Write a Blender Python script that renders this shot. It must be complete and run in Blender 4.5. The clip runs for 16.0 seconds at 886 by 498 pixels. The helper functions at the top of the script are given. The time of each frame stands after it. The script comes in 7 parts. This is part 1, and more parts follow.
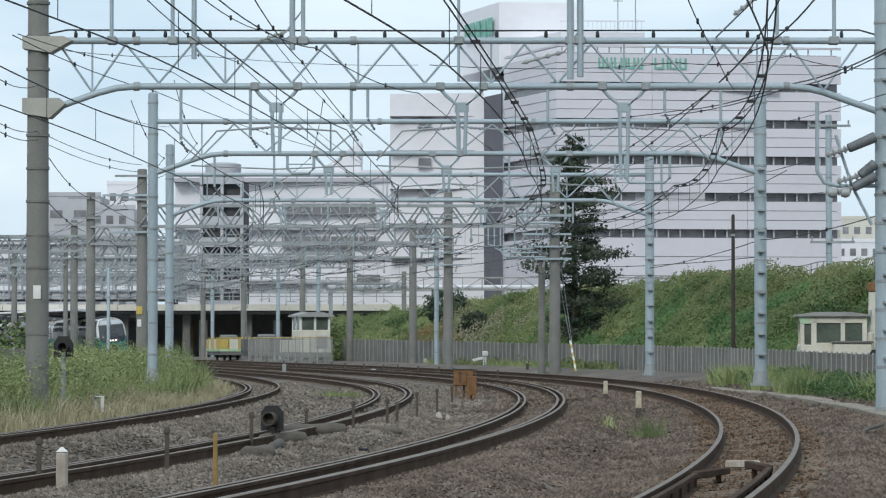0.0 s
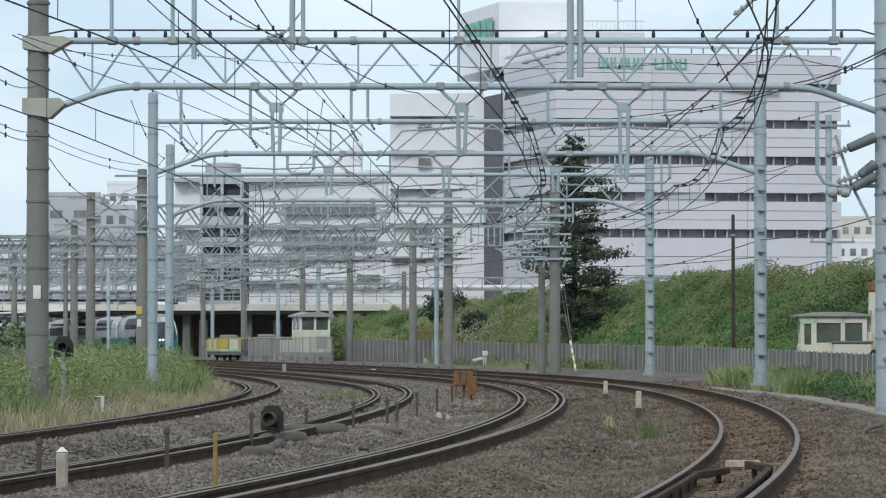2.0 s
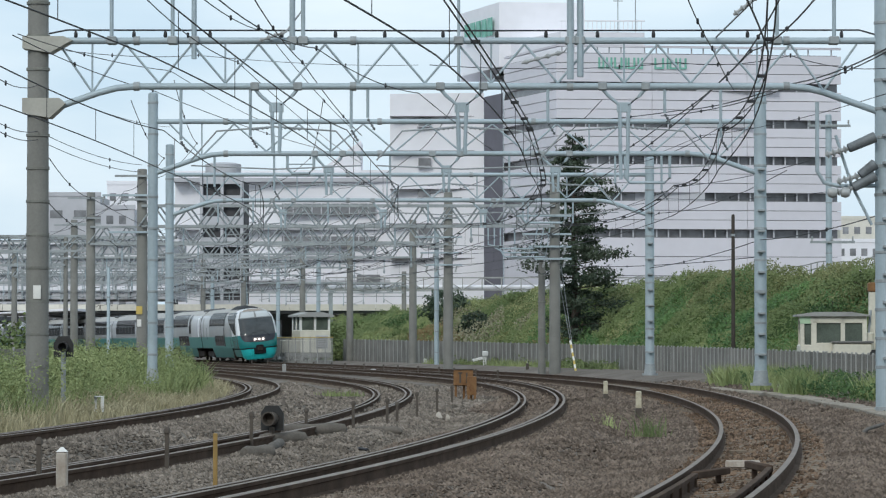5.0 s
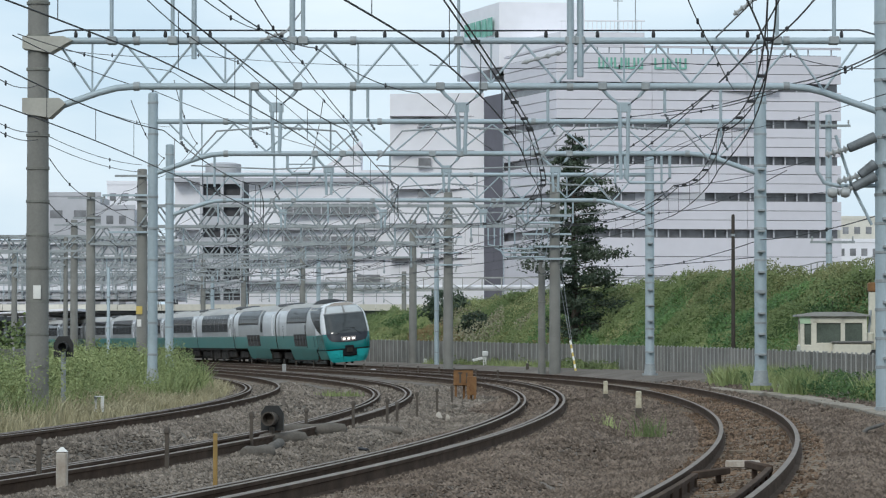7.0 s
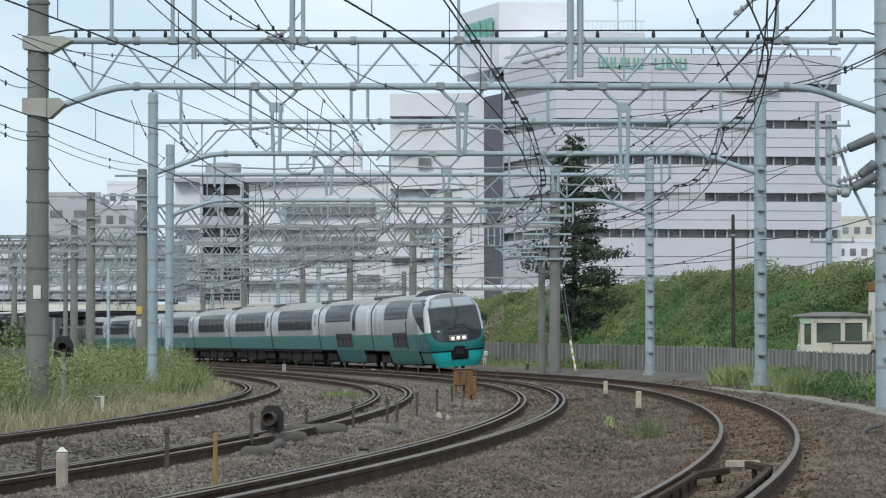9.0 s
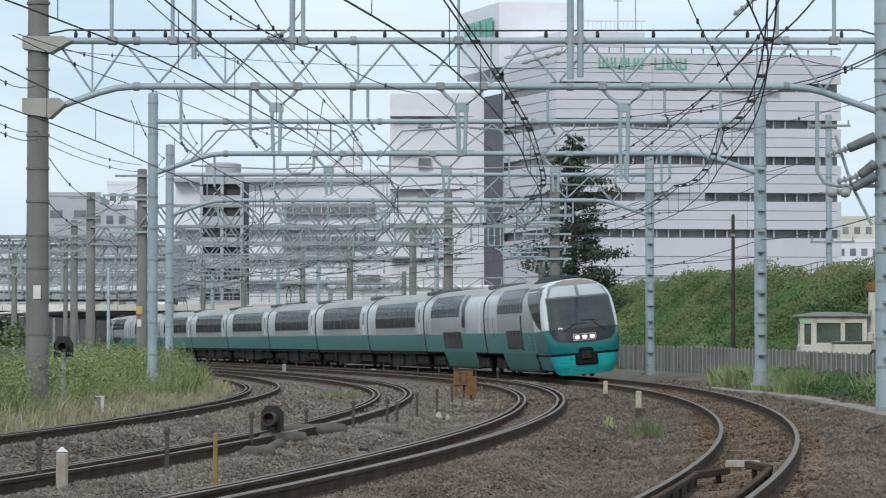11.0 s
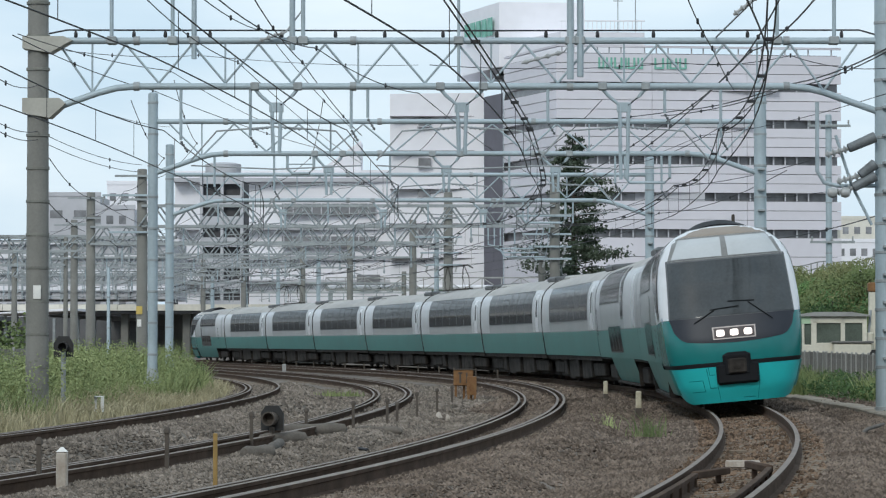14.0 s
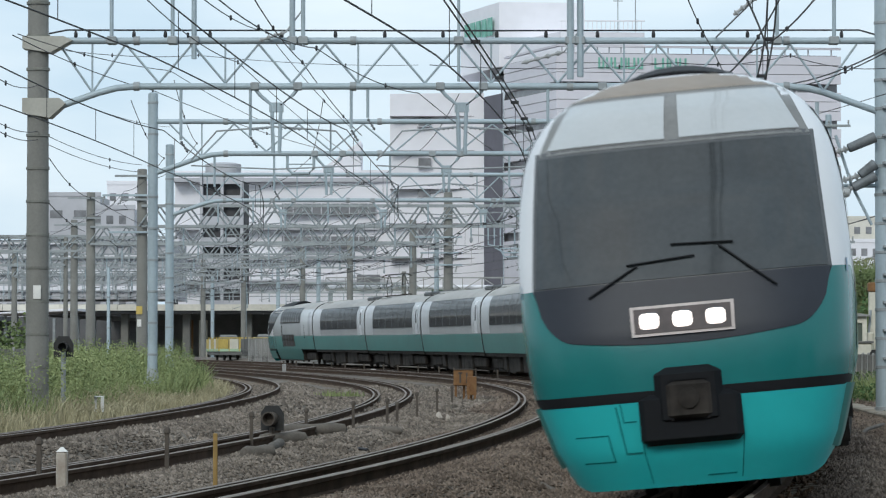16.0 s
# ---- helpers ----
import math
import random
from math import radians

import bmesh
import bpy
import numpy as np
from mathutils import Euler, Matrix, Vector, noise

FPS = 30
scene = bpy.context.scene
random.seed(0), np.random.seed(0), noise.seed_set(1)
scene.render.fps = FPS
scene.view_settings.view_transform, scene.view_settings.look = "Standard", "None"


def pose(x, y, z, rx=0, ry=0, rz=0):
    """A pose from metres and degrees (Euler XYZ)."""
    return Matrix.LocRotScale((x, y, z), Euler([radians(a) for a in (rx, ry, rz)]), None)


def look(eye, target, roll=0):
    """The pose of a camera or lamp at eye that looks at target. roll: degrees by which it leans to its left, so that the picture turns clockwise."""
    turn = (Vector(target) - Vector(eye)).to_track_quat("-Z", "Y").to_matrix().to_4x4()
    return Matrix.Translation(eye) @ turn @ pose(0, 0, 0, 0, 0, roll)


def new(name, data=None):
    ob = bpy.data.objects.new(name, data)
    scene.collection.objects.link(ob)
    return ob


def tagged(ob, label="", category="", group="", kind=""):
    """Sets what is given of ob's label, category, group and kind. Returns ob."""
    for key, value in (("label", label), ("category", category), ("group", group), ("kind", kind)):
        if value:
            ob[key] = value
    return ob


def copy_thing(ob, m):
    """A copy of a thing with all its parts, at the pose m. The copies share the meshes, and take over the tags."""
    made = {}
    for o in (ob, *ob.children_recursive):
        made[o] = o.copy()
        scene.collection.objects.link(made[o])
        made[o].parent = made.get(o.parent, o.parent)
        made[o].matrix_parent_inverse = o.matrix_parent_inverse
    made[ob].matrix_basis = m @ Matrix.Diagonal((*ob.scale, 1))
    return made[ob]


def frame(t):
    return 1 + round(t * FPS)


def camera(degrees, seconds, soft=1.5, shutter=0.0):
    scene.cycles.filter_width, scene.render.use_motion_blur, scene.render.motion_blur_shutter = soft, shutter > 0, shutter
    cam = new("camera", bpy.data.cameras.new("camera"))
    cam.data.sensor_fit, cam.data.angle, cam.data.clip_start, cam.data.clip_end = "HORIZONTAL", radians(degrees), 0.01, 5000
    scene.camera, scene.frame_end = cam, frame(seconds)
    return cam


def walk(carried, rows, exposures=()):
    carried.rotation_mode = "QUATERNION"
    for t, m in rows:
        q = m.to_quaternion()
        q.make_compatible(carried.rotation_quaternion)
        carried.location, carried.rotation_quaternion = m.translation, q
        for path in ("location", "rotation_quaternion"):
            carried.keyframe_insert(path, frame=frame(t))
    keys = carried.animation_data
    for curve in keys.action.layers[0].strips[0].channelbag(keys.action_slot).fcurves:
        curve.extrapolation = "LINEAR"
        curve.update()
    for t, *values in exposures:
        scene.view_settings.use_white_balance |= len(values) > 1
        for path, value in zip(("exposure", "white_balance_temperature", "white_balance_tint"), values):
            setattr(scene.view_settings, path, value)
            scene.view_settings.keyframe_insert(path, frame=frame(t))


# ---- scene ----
cam = camera(15.30, 16.0, soft=1.2, shutter=0.35)
EYE = (0.0, 0.0, 1.348)
CAM_POSE = pose(*EYE, 91.652, 0, 0)
walk(cam, [(0.0, CAM_POSE), (16.0, CAM_POSE)])

# ---- world, sun, exposure ----
world = bpy.data.worlds.new("overcast_sky")
scene.world = world
world.use_nodes = True
wn, wl = world.node_tree.nodes, world.node_tree.links
wn.clear()
w_out = wn.new("ShaderNodeOutputWorld")
w_bg = wn.new("ShaderNodeBackground")
w_sky = wn.new("ShaderNodeTexSky")
w_sky.sky_type, w_sky.sun_disc = "NISHITA", False
w_sky.sun_elevation, w_sky.sun_rotation = radians(52), radians(215)
w_sky.air_density, w_sky.dust_density = 1.0, 2.0
w_co = wn.new("ShaderNodeTexCoord")
w_map = wn.new("ShaderNodeMapping")
w_map.inputs["Scale"].default_value = (5, 5, 16)
w_noise = wn.new("ShaderNodeTexNoise")
w_noise.inputs["Scale"].default_value, w_noise.inputs["Detail"].default_value = 1.6, 5
w_ramp = wn.new("ShaderNodeValToRGB")
w_ramp.color_ramp.elements[0].position, w_ramp.color_ramp.elements[0].color = 0.3, (5.35, 7.05, 8.5, 1)
w_ramp.color_ramp.elements[1].position, w_ramp.color_ramp.elements[1].color = 0.68, (7.9, 9.05, 9.8, 1)
w_mix = wn.new("ShaderNodeMix")
w_mix.data_type = "RGBA"
w_mix.inputs["Factor"].default_value = 0.86
wl.new(w_co.outputs["Generated"], w_map.inputs["Vector"])
wl.new(w_map.outputs["Vector"], w_noise.inputs["Vector"])
wl.new(w_noise.outputs["Fac"], w_ramp.inputs["Fac"])
wl.new(w_sky.outputs["Color"], w_mix.inputs["A"])
wl.new(w_ramp.outputs["Color"], w_mix.inputs["B"])
wl.new(w_mix.outputs["Result"], w_bg.inputs["Color"])
w_bg.inputs["Strength"].default_value = 0.1
wl.new(w_bg.outputs["Background"], w_out.inputs["Surface"])

sun = new("sun", bpy.data.lights.new("sun", "SUN"))
sun.data.energy, sun.data.angle, sun.data.color = 1.15, radians(16), (0.98, 0.97, 0.9)
sun.matrix_world = look((-30, -40, 70), (0, 60, 0))
scene.view_settings.exposure = 0.2


# ---- materials ----
def mat(name, col, rough=0.6, metal=0.0, var=0.18, scale=1.5, fine=18.0, bump=0.15, col2=None, stretch=(1, 1, 1), spec=0.5, piece=0.0, island=False):
    """A worn painted, metal, stone or plant surface: two scales of colour and a fine relief."""
    m = bpy.data.materials.new(name)
    m.use_nodes = True
    n, l = m.node_tree.nodes, m.node_tree.links
    b = n["Principled BSDF"]
    b.inputs["Roughness"].default_value, b.inputs["Metallic"].default_value = rough, metal
    b.inputs["Specular IOR Level"].default_value = spec
    co, mp = n.new("ShaderNodeTexCoord"), n.new("ShaderNodeMapping")
    mp.inputs["Scale"].default_value = stretch
    l.new(co.outputs["Object"], mp.inputs["Vector"])
    big, small = n.new("ShaderNodeTexNoise"), n.new("ShaderNodeTexNoise")
    big.inputs["Scale"].default_value, big.inputs["Detail"].default_value = scale, 4
    small.inputs["Scale"].default_value, small.inputs["Detail"].default_value = fine, 3
    l.new(mp.outputs["Vector"], big.inputs["Vector"])
    l.new(mp.outputs["Vector"], small.inputs["Vector"])
    add = n.new("ShaderNodeMath")
    add.operation = "MULTIPLY_ADD"
    add.inputs[1].default_value = 0.45
    l.new(small.outputs["Fac"], add.inputs[0])
    l.new(big.outputs["Fac"], add.inputs[2])
    ramp = n.new("ShaderNodeValToRGB")
    c2 = col2 or [c * (1 + var) for c in col]
    c1 = col if col2 else [c * (1 - var) for c in col]
    ramp.color_ramp.elements[0].position, ramp.color_ramp.elements[0].color = 0.5, (*c1, 1)
    ramp.color_ramp.elements[1].position, ramp.color_ramp.elements[1].color = 0.95, (*c2, 1)
    l.new(add.outputs[0], ramp.inputs["Fac"])
    src = ramp.outputs["Color"]
    if piece:
        info, geo, hsv = n.new("ShaderNodeObjectInfo"), n.new("ShaderNodeNewGeometry"), n.new("ShaderNodeHueSaturation")
        sm, rng = n.new("ShaderNodeMath"), n.new("ShaderNodeMapRange")
        sm.operation = "ADD"
        if island:
            sm.inputs[0].default_value = 0.5
            piece *= 2
        else:
            l.new(info.outputs["Random"], sm.inputs[0])
        l.new(geo.outputs["Random Per Island"], sm.inputs[1])
        rng.inputs["From Max"].default_value = 2.0
        rng.inputs["To Min"].default_value, rng.inputs["To Max"].default_value = 1 - piece, 1 + piece
        l.new(sm.outputs[0], rng.inputs["Value"])
        l.new(rng.outputs["Result"], hsv.inputs["Value"])
        l.new(src, hsv.inputs["Color"])
        src = hsv.outputs["Color"]
    l.new(src, b.inputs["Base Color"])
    if bump:
        bp = n.new("ShaderNodeBump")
        bp.inputs["Strength"].default_value, bp.inputs["Distance"].default_value = bump, 0.02
        l.new(small.outputs["Fac"], bp.inputs["Height"])
        l.new(bp.outputs["Normal"], b.inputs["Normal"])
    return m


def glow(name, col, strength):
    m = bpy.data.materials.new(name)
    m.use_nodes = True
    b = m.node_tree.nodes["Principled BSDF"]
    b.inputs["Base Color"].default_value = (*col, 1)
    b.inputs["Emission Color"].default_value, b.inputs["Emission Strength"].default_value = (*col, 1), strength
    return m


M_BALLAST = mat("ballast_grey_brown", (0.085, 0.069, 0.057), 0.95, 0, scale=0.35, fine=9, bump=0.9, col2=(0.2, 0.172, 0.147), spec=0.2)
M_STONE = mat("ballast_stone", (0.088, 0.066, 0.051), 0.95, 0, scale=0.5, fine=25, bump=0.4, col2=(0.2, 0.16, 0.131), spec=0.2, piece=0.5, island=True)
M_GREYSTONE = mat("older_grey_stone", (0.108, 0.09, 0.074), 0.95, 0, scale=0.5, fine=25, bump=0.4, col2=(0.245, 0.21, 0.178), spec=0.2, piece=0.48, island=True)
M_BALLASTGREY = mat("older_grey_ballast", (0.1, 0.084, 0.069), 0.95, 0, scale=0.35, fine=9, bump=0.9, col2=(0.215, 0.188, 0.16), spec=0.2)
M_RUSTSTONE = mat("rust_stained_stone", (0.085, 0.055, 0.036), 0.95, 0, scale=0.5, fine=25, bump=0.4, col2=(0.2, 0.14, 0.1), spec=0.15, piece=0.6, island=True)
M_EARTH = mat("trackside_earth", (0.12, 0.105, 0.085), 0.95, 0, scale=0.2, fine=4, bump=0.6, col2=(0.2, 0.18, 0.15), spec=0.2)
M_RAIL = mat("rusty_rail_side", (0.055, 0.036, 0.026), 0.9, 0, scale=2, fine=30, col2=(0.1, 0.068, 0.05), spec=0.1)
M_RAILTOP = mat("worn_rail_head", (0.2, 0.165, 0.14), 0.6, 0, scale=2, fine=40, bump=0.05, spec=0.15)
M_SLEEPER = mat("weathered_sleeper", (0.11, 0.082, 0.06), 0.92, 0, scale=2, fine=14, bump=0.4, col2=(0.19, 0.155, 0.12), piece=0.3)
M_GALV = mat("blue_grey_painted_steel", (0.36, 0.43, 0.47), 0.55, 0.15, var=0.1, scale=1.2, fine=12, bump=0.05)
# Lightened for the haze over the far lattice portals; near fittings share it.
M_GALVDARK = mat("weathered_haze_grey_steel", (0.3, 0.325, 0.335), 0.6, 0.1, var=0.18, scale=1.5, fine=12, bump=0.08)
M_CONC = mat("mast_concrete", (0.19, 0.187, 0.172), 0.85, 0, var=0.16, scale=1.2, fine=20, bump=0.25)
M_CONCBAND = mat("mast_band_steel", (0.2, 0.2, 0.18), 0.6, 0.3)
M_WIRE = mat("overhead_wire", (0.035, 0.036, 0.04), 0.6, 0.3, bump=0)
M_WIRELIGHT = mat("grey_cable", (0.22, 0.23, 0.24), 0.6, 0.1, bump=0)
M_INSUL = mat("porcelain_insulator", (0.36, 0.37, 0.37), 0.35, 0, var=0.08)
M_DRUM = mat("dull_grey_drum", (0.15, 0.165, 0.175), 0.6, 0.2, var=0.25, scale=5, fine=30)
M_INSULGREY = mat("grey_polymer_insulator", (0.3, 0.33, 0.35), 0.5, 0, var=0.1)
M_FENCE = mat("grey_fence_board", (0.155, 0.153, 0.145), 0.85, 0, var=0.25, scale=0.8, fine=10, bump=0.15, piece=0.28)
M_FENCEPOST = mat("pale_fence_post", (0.31, 0.31, 0.3), 0.8, 0, var=0.12, piece=0.2)
M_LEAF = mat("kudzu_leaf", (0.07, 0.11, 0.042), 0.65, 0, scale=0.12, fine=0.7, bump=0, col2=(0.21, 0.245, 0.105), spec=0.2, piece=0.2)
M_DRYLEAF = mat("brown_undergrowth", (0.14, 0.10, 0.05), 0.8, 0, scale=0.3, fine=2, bump=0, col2=(0.26, 0.19, 0.10), spec=0.2, piece=0.4)
M_KERB = mat("pale_kerb_concrete", (0.27, 0.235, 0.19), 0.95, 0, var=0.2, scale=1.5, fine=14, bump=0.4, piece=0.12)
M_STRAW = mat("straw_plume", (0.2, 0.19, 0.12), 0.8, 0, scale=0.3, fine=2, bump=0, col2=(0.35, 0.33, 0.24), spec=0.2, piece=0.3)
M_GREENLEAF = mat("deep_green_leaf", (0.035, 0.085, 0.03), 0.6, 0, scale=0.15, fine=1, bump=0, col2=(0.11, 0.19, 0.065), spec=0.25, piece=0.4)
M_PALELEAF = mat("pale_yellow_green_leaf", (0.12, 0.145, 0.055), 0.7, 0, scale=0.15, fine=1, bump=0, col2=(0.27, 0.28, 0.14), spec=0.2, piece=0.4)
M_BANK = mat("undergrowth_soil", (0.03, 0.055, 0.014), 0.95, 0, scale=0.3, fine=2.5, bump=0.4, col2=(0.08, 0.12, 0.03), spec=0.1)
M_GRASS = mat("green_weeds", (0.115, 0.165, 0.065), 0.7, 0, scale=0.35, fine=2, bump=0, col2=(0.34, 0.38, 0.175), spec=0.2, piece=0.25)
M_DRY = mat("dry_grass", (0.28, 0.255, 0.15), 0.8, 0, scale=0.3, fine=2, bump=0, col2=(0.5, 0.45, 0.3), spec=0.2, piece=0.4)
M_PINE = mat("conifer_needles", (0.03, 0.05, 0.034), 0.7, 0, scale=0.5, fine=3, bump=0, col2=(0.1, 0.125, 0.085), spec=0.2, piece=0.5)
M_BARK = mat("bark", (0.06, 0.045, 0.035), 0.9, 0, fine=10, bump=0.5)
M_BWHITE = mat("pale_lilac_cladding", (0.63, 0.61, 0.66), 0.55, 0, var=0.05, scale=0.08, fine=0.9, bump=0.02, piece=0.035)
# The next two facade colours are lightened to stand for distance haze.
M_BWHITE2 = mat("pale_facade_panel", (0.76, 0.75, 0.79), 0.6, 0, var=0.06, scale=0.06, fine=0.7, bump=0.02)
M_BGREY = mat("grey_facade_panel", (0.46, 0.46, 0.49), 0.7, 0, var=0.1, scale=0.1, fine=0.8, bump=0.03)
M_GAPSHADE = mat("gap_shade_colour", (0.13, 0.125, 0.15), 0.7, 0, var=0.12, scale=0.2, fine=2, bump=0.02)
M_SEAM = mat("facade_joint", (0.24, 0.23, 0.25), 0.7, 0, bump=0)
M_BGLASS = mat("facade_window_band", (0.2, 0.2, 0.21), 0.2, 0, var=0.35, scale=0.25, fine=1.0, bump=0)
M_GREENSIGN = mat("green_sign_letter", (0.17, 0.42, 0.34), 0.5, 0, bump=0)
# Concrete with the shade under bridge and platform roofs put into its colour.
M_SHADEDARK = mat("shade_dark_concrete", (0.1, 0.1, 0.104), 0.9, 0, var=0.3, scale=0.3)
M_BRIDGE = mat("cream_bridge_parapet", (0.6, 0.57, 0.5), 0.7, 0, var=0.12, scale=0.2, fine=2)
M_WHITE = mat("white_marker_paint", (0.72, 0.71, 0.68), 0.6, 0, var=0.1, scale=4, fine=30)
M_CREAM = mat("cream_vehicle_paint", (0.62, 0.59, 0.5), 0.5, 0, var=0.1, scale=1, fine=8)
# Yellow is dulled in its colour for the haze over the far wagons.
M_YELLOW = mat("yellow_vehicle_paint", (0.5, 0.37, 0.1), 0.6, 0, var=0.15, scale=1, fine=8)
M_ORANGE = mat("rusty_orange_steel", (0.16, 0.075, 0.03), 0.85, 0.1, scale=5, fine=40, bump=0.3, col2=(0.26, 0.14, 0.06))
M_POST = mat("rusty_post", (0.09, 0.075, 0.062), 0.85, 0.1, scale=4, fine=40, bump=0.3)
M_CREAM_PAINT = mat("weathered_cream_paint", (0.36, 0.31, 0.22), 0.7, 0, scale=5, fine=25, bump=0.2, col2=(0.62, 0.57, 0.44))
M_MARKER = mat("stained_marker_concrete", (0.33, 0.28, 0.23), 0.85, 0, scale=4, fine=30, bump=0.3, col2=(0.5, 0.45, 0.4))
M_WOOD = mat("dark_creosoted_wood", (0.045, 0.036, 0.03), 0.9, 0, var=0.25, scale=2, fine=14, bump=0.4)
M_OCHRE = mat("dull_ochre_paint", (0.3, 0.19, 0.06), 0.7, 0, var=0.2, scale=3, fine=20)
M_GUSSET = mat("pale_weathered_plate", (0.4, 0.39, 0.35), 0.7, 0.1, var=0.12, scale=1.5, fine=15)
M_PALEGREEN = mat("pale_green_paint", (0.4, 0.55, 0.38), 0.5, 0, var=0.1)
M_CABGLASS = mat("dusty_cab_glass", (0.1, 0.12, 0.1), 0.12, 0, var=0.3, bump=0)
M_BLACK = mat("matt_black_paint", (0.018, 0.018, 0.018), 0.6, 0, bump=0)
M_HOSE = mat("grey_cable_trough", (0.115, 0.1, 0.085), 0.95, 0, var=0.3, scale=3, fine=30, bump=0.4)
# train
M_TWHITE = mat("train_white_paint", (0.7, 0.71, 0.73), 0.28, 0, var=0.04, scale=0.6, fine=5, bump=0.015)
M_TPOST = mat("train_white_pillar_paint", (0.56, 0.57, 0.59), 0.24, 0, var=0.05, scale=0.6, fine=5, bump=0.015)
M_TSILVER = mat("train_silver_white_side", (0.4, 0.415, 0.42), 0.24, 0, var=0.06, scale=0.5, fine=4, bump=0.015)
M_TGREEN = mat("train_teal_paint", (0.006, 0.148, 0.146), 0.25, 0, var=0.08, scale=0.5, fine=5, bump=0.015)
# Skirt colour, brighter and bluer than the nose teal.
M_TSKIRT = mat("train_turquoise_skirt", (0.02, 0.45, 0.46), 0.3, 0, var=0.06, scale=0.8, fine=6, bump=0.02)
M_TBAND = mat("train_dusty_teal_band", (0.045, 0.205, 0.19), 0.34, 0, var=0.12, scale=0.5, fine=5, bump=0.02)
M_TROOF = mat("train_dusty_roof", (0.4, 0.39, 0.375), 0.7, 0, var=0.15, scale=0.5, fine=6, bump=0.06)
M_TBRONZE = mat("train_brown_brow", (0.28, 0.235, 0.195), 0.55, 0, var=0.12, scale=0.8, fine=8)
M_TGLASS = mat("train_tinted_glass", (0.035, 0.04, 0.042), 0.07, 0, var=0.3, bump=0, spec=0.7)
# Pale base colour carries the sky's reflection in the upper windscreen.
M_TGLASSUP = mat("sky_pale_upper_windscreen", (0.46, 0.48, 0.49), 0.05, 0, var=0.05, bump=0, spec=0.9)
M_TWIN = mat("train_side_glass", (0.042, 0.044, 0.047), 0.08, 0, var=0.3, bump=0.012, fine=2.5, spec=0.015)
M_TBLACK = mat("train_black_trim", (0.01, 0.011, 0.013), 0.6, 0, var=0.2, bump=0, spec=0.15)
M_TNAVY = mat("train_dark_mask", (0.028, 0.032, 0.042), 0.45, 0, var=0.1, bump=0, spec=0.25)
M_TUNDER = mat("underframe_grime_and_shade", (0.015, 0.014, 0.013), 0.9, 0, scale=2, fine=10, bump=0.3, col2=(0.06, 0.052, 0.046), spec=0.15)
M_PALESTRIP = mat("pale_pane_strip", (0.06, 0.064, 0.068), 0.6, 0, scale=3, fine=20, bump=0, col2=(0.19, 0.2, 0.2), spec=0.2)
M_TRIM = mat("train_grey_seal", (0.09, 0.095, 0.1), 0.5, 0, bump=0)
M_LAMP = glow("headlight_glow", (1.0, 0.9, 0.84), 1.25)
M_LAMPRIM = mat("headlight_frame", (0.5, 0.44, 0.42), 0.5, 0, bump=0)
M_LAMPBED = mat("headlight_reflector", (0.07, 0.055, 0.055), 0.6, 0, var=0.3, scale=6, bump=0)


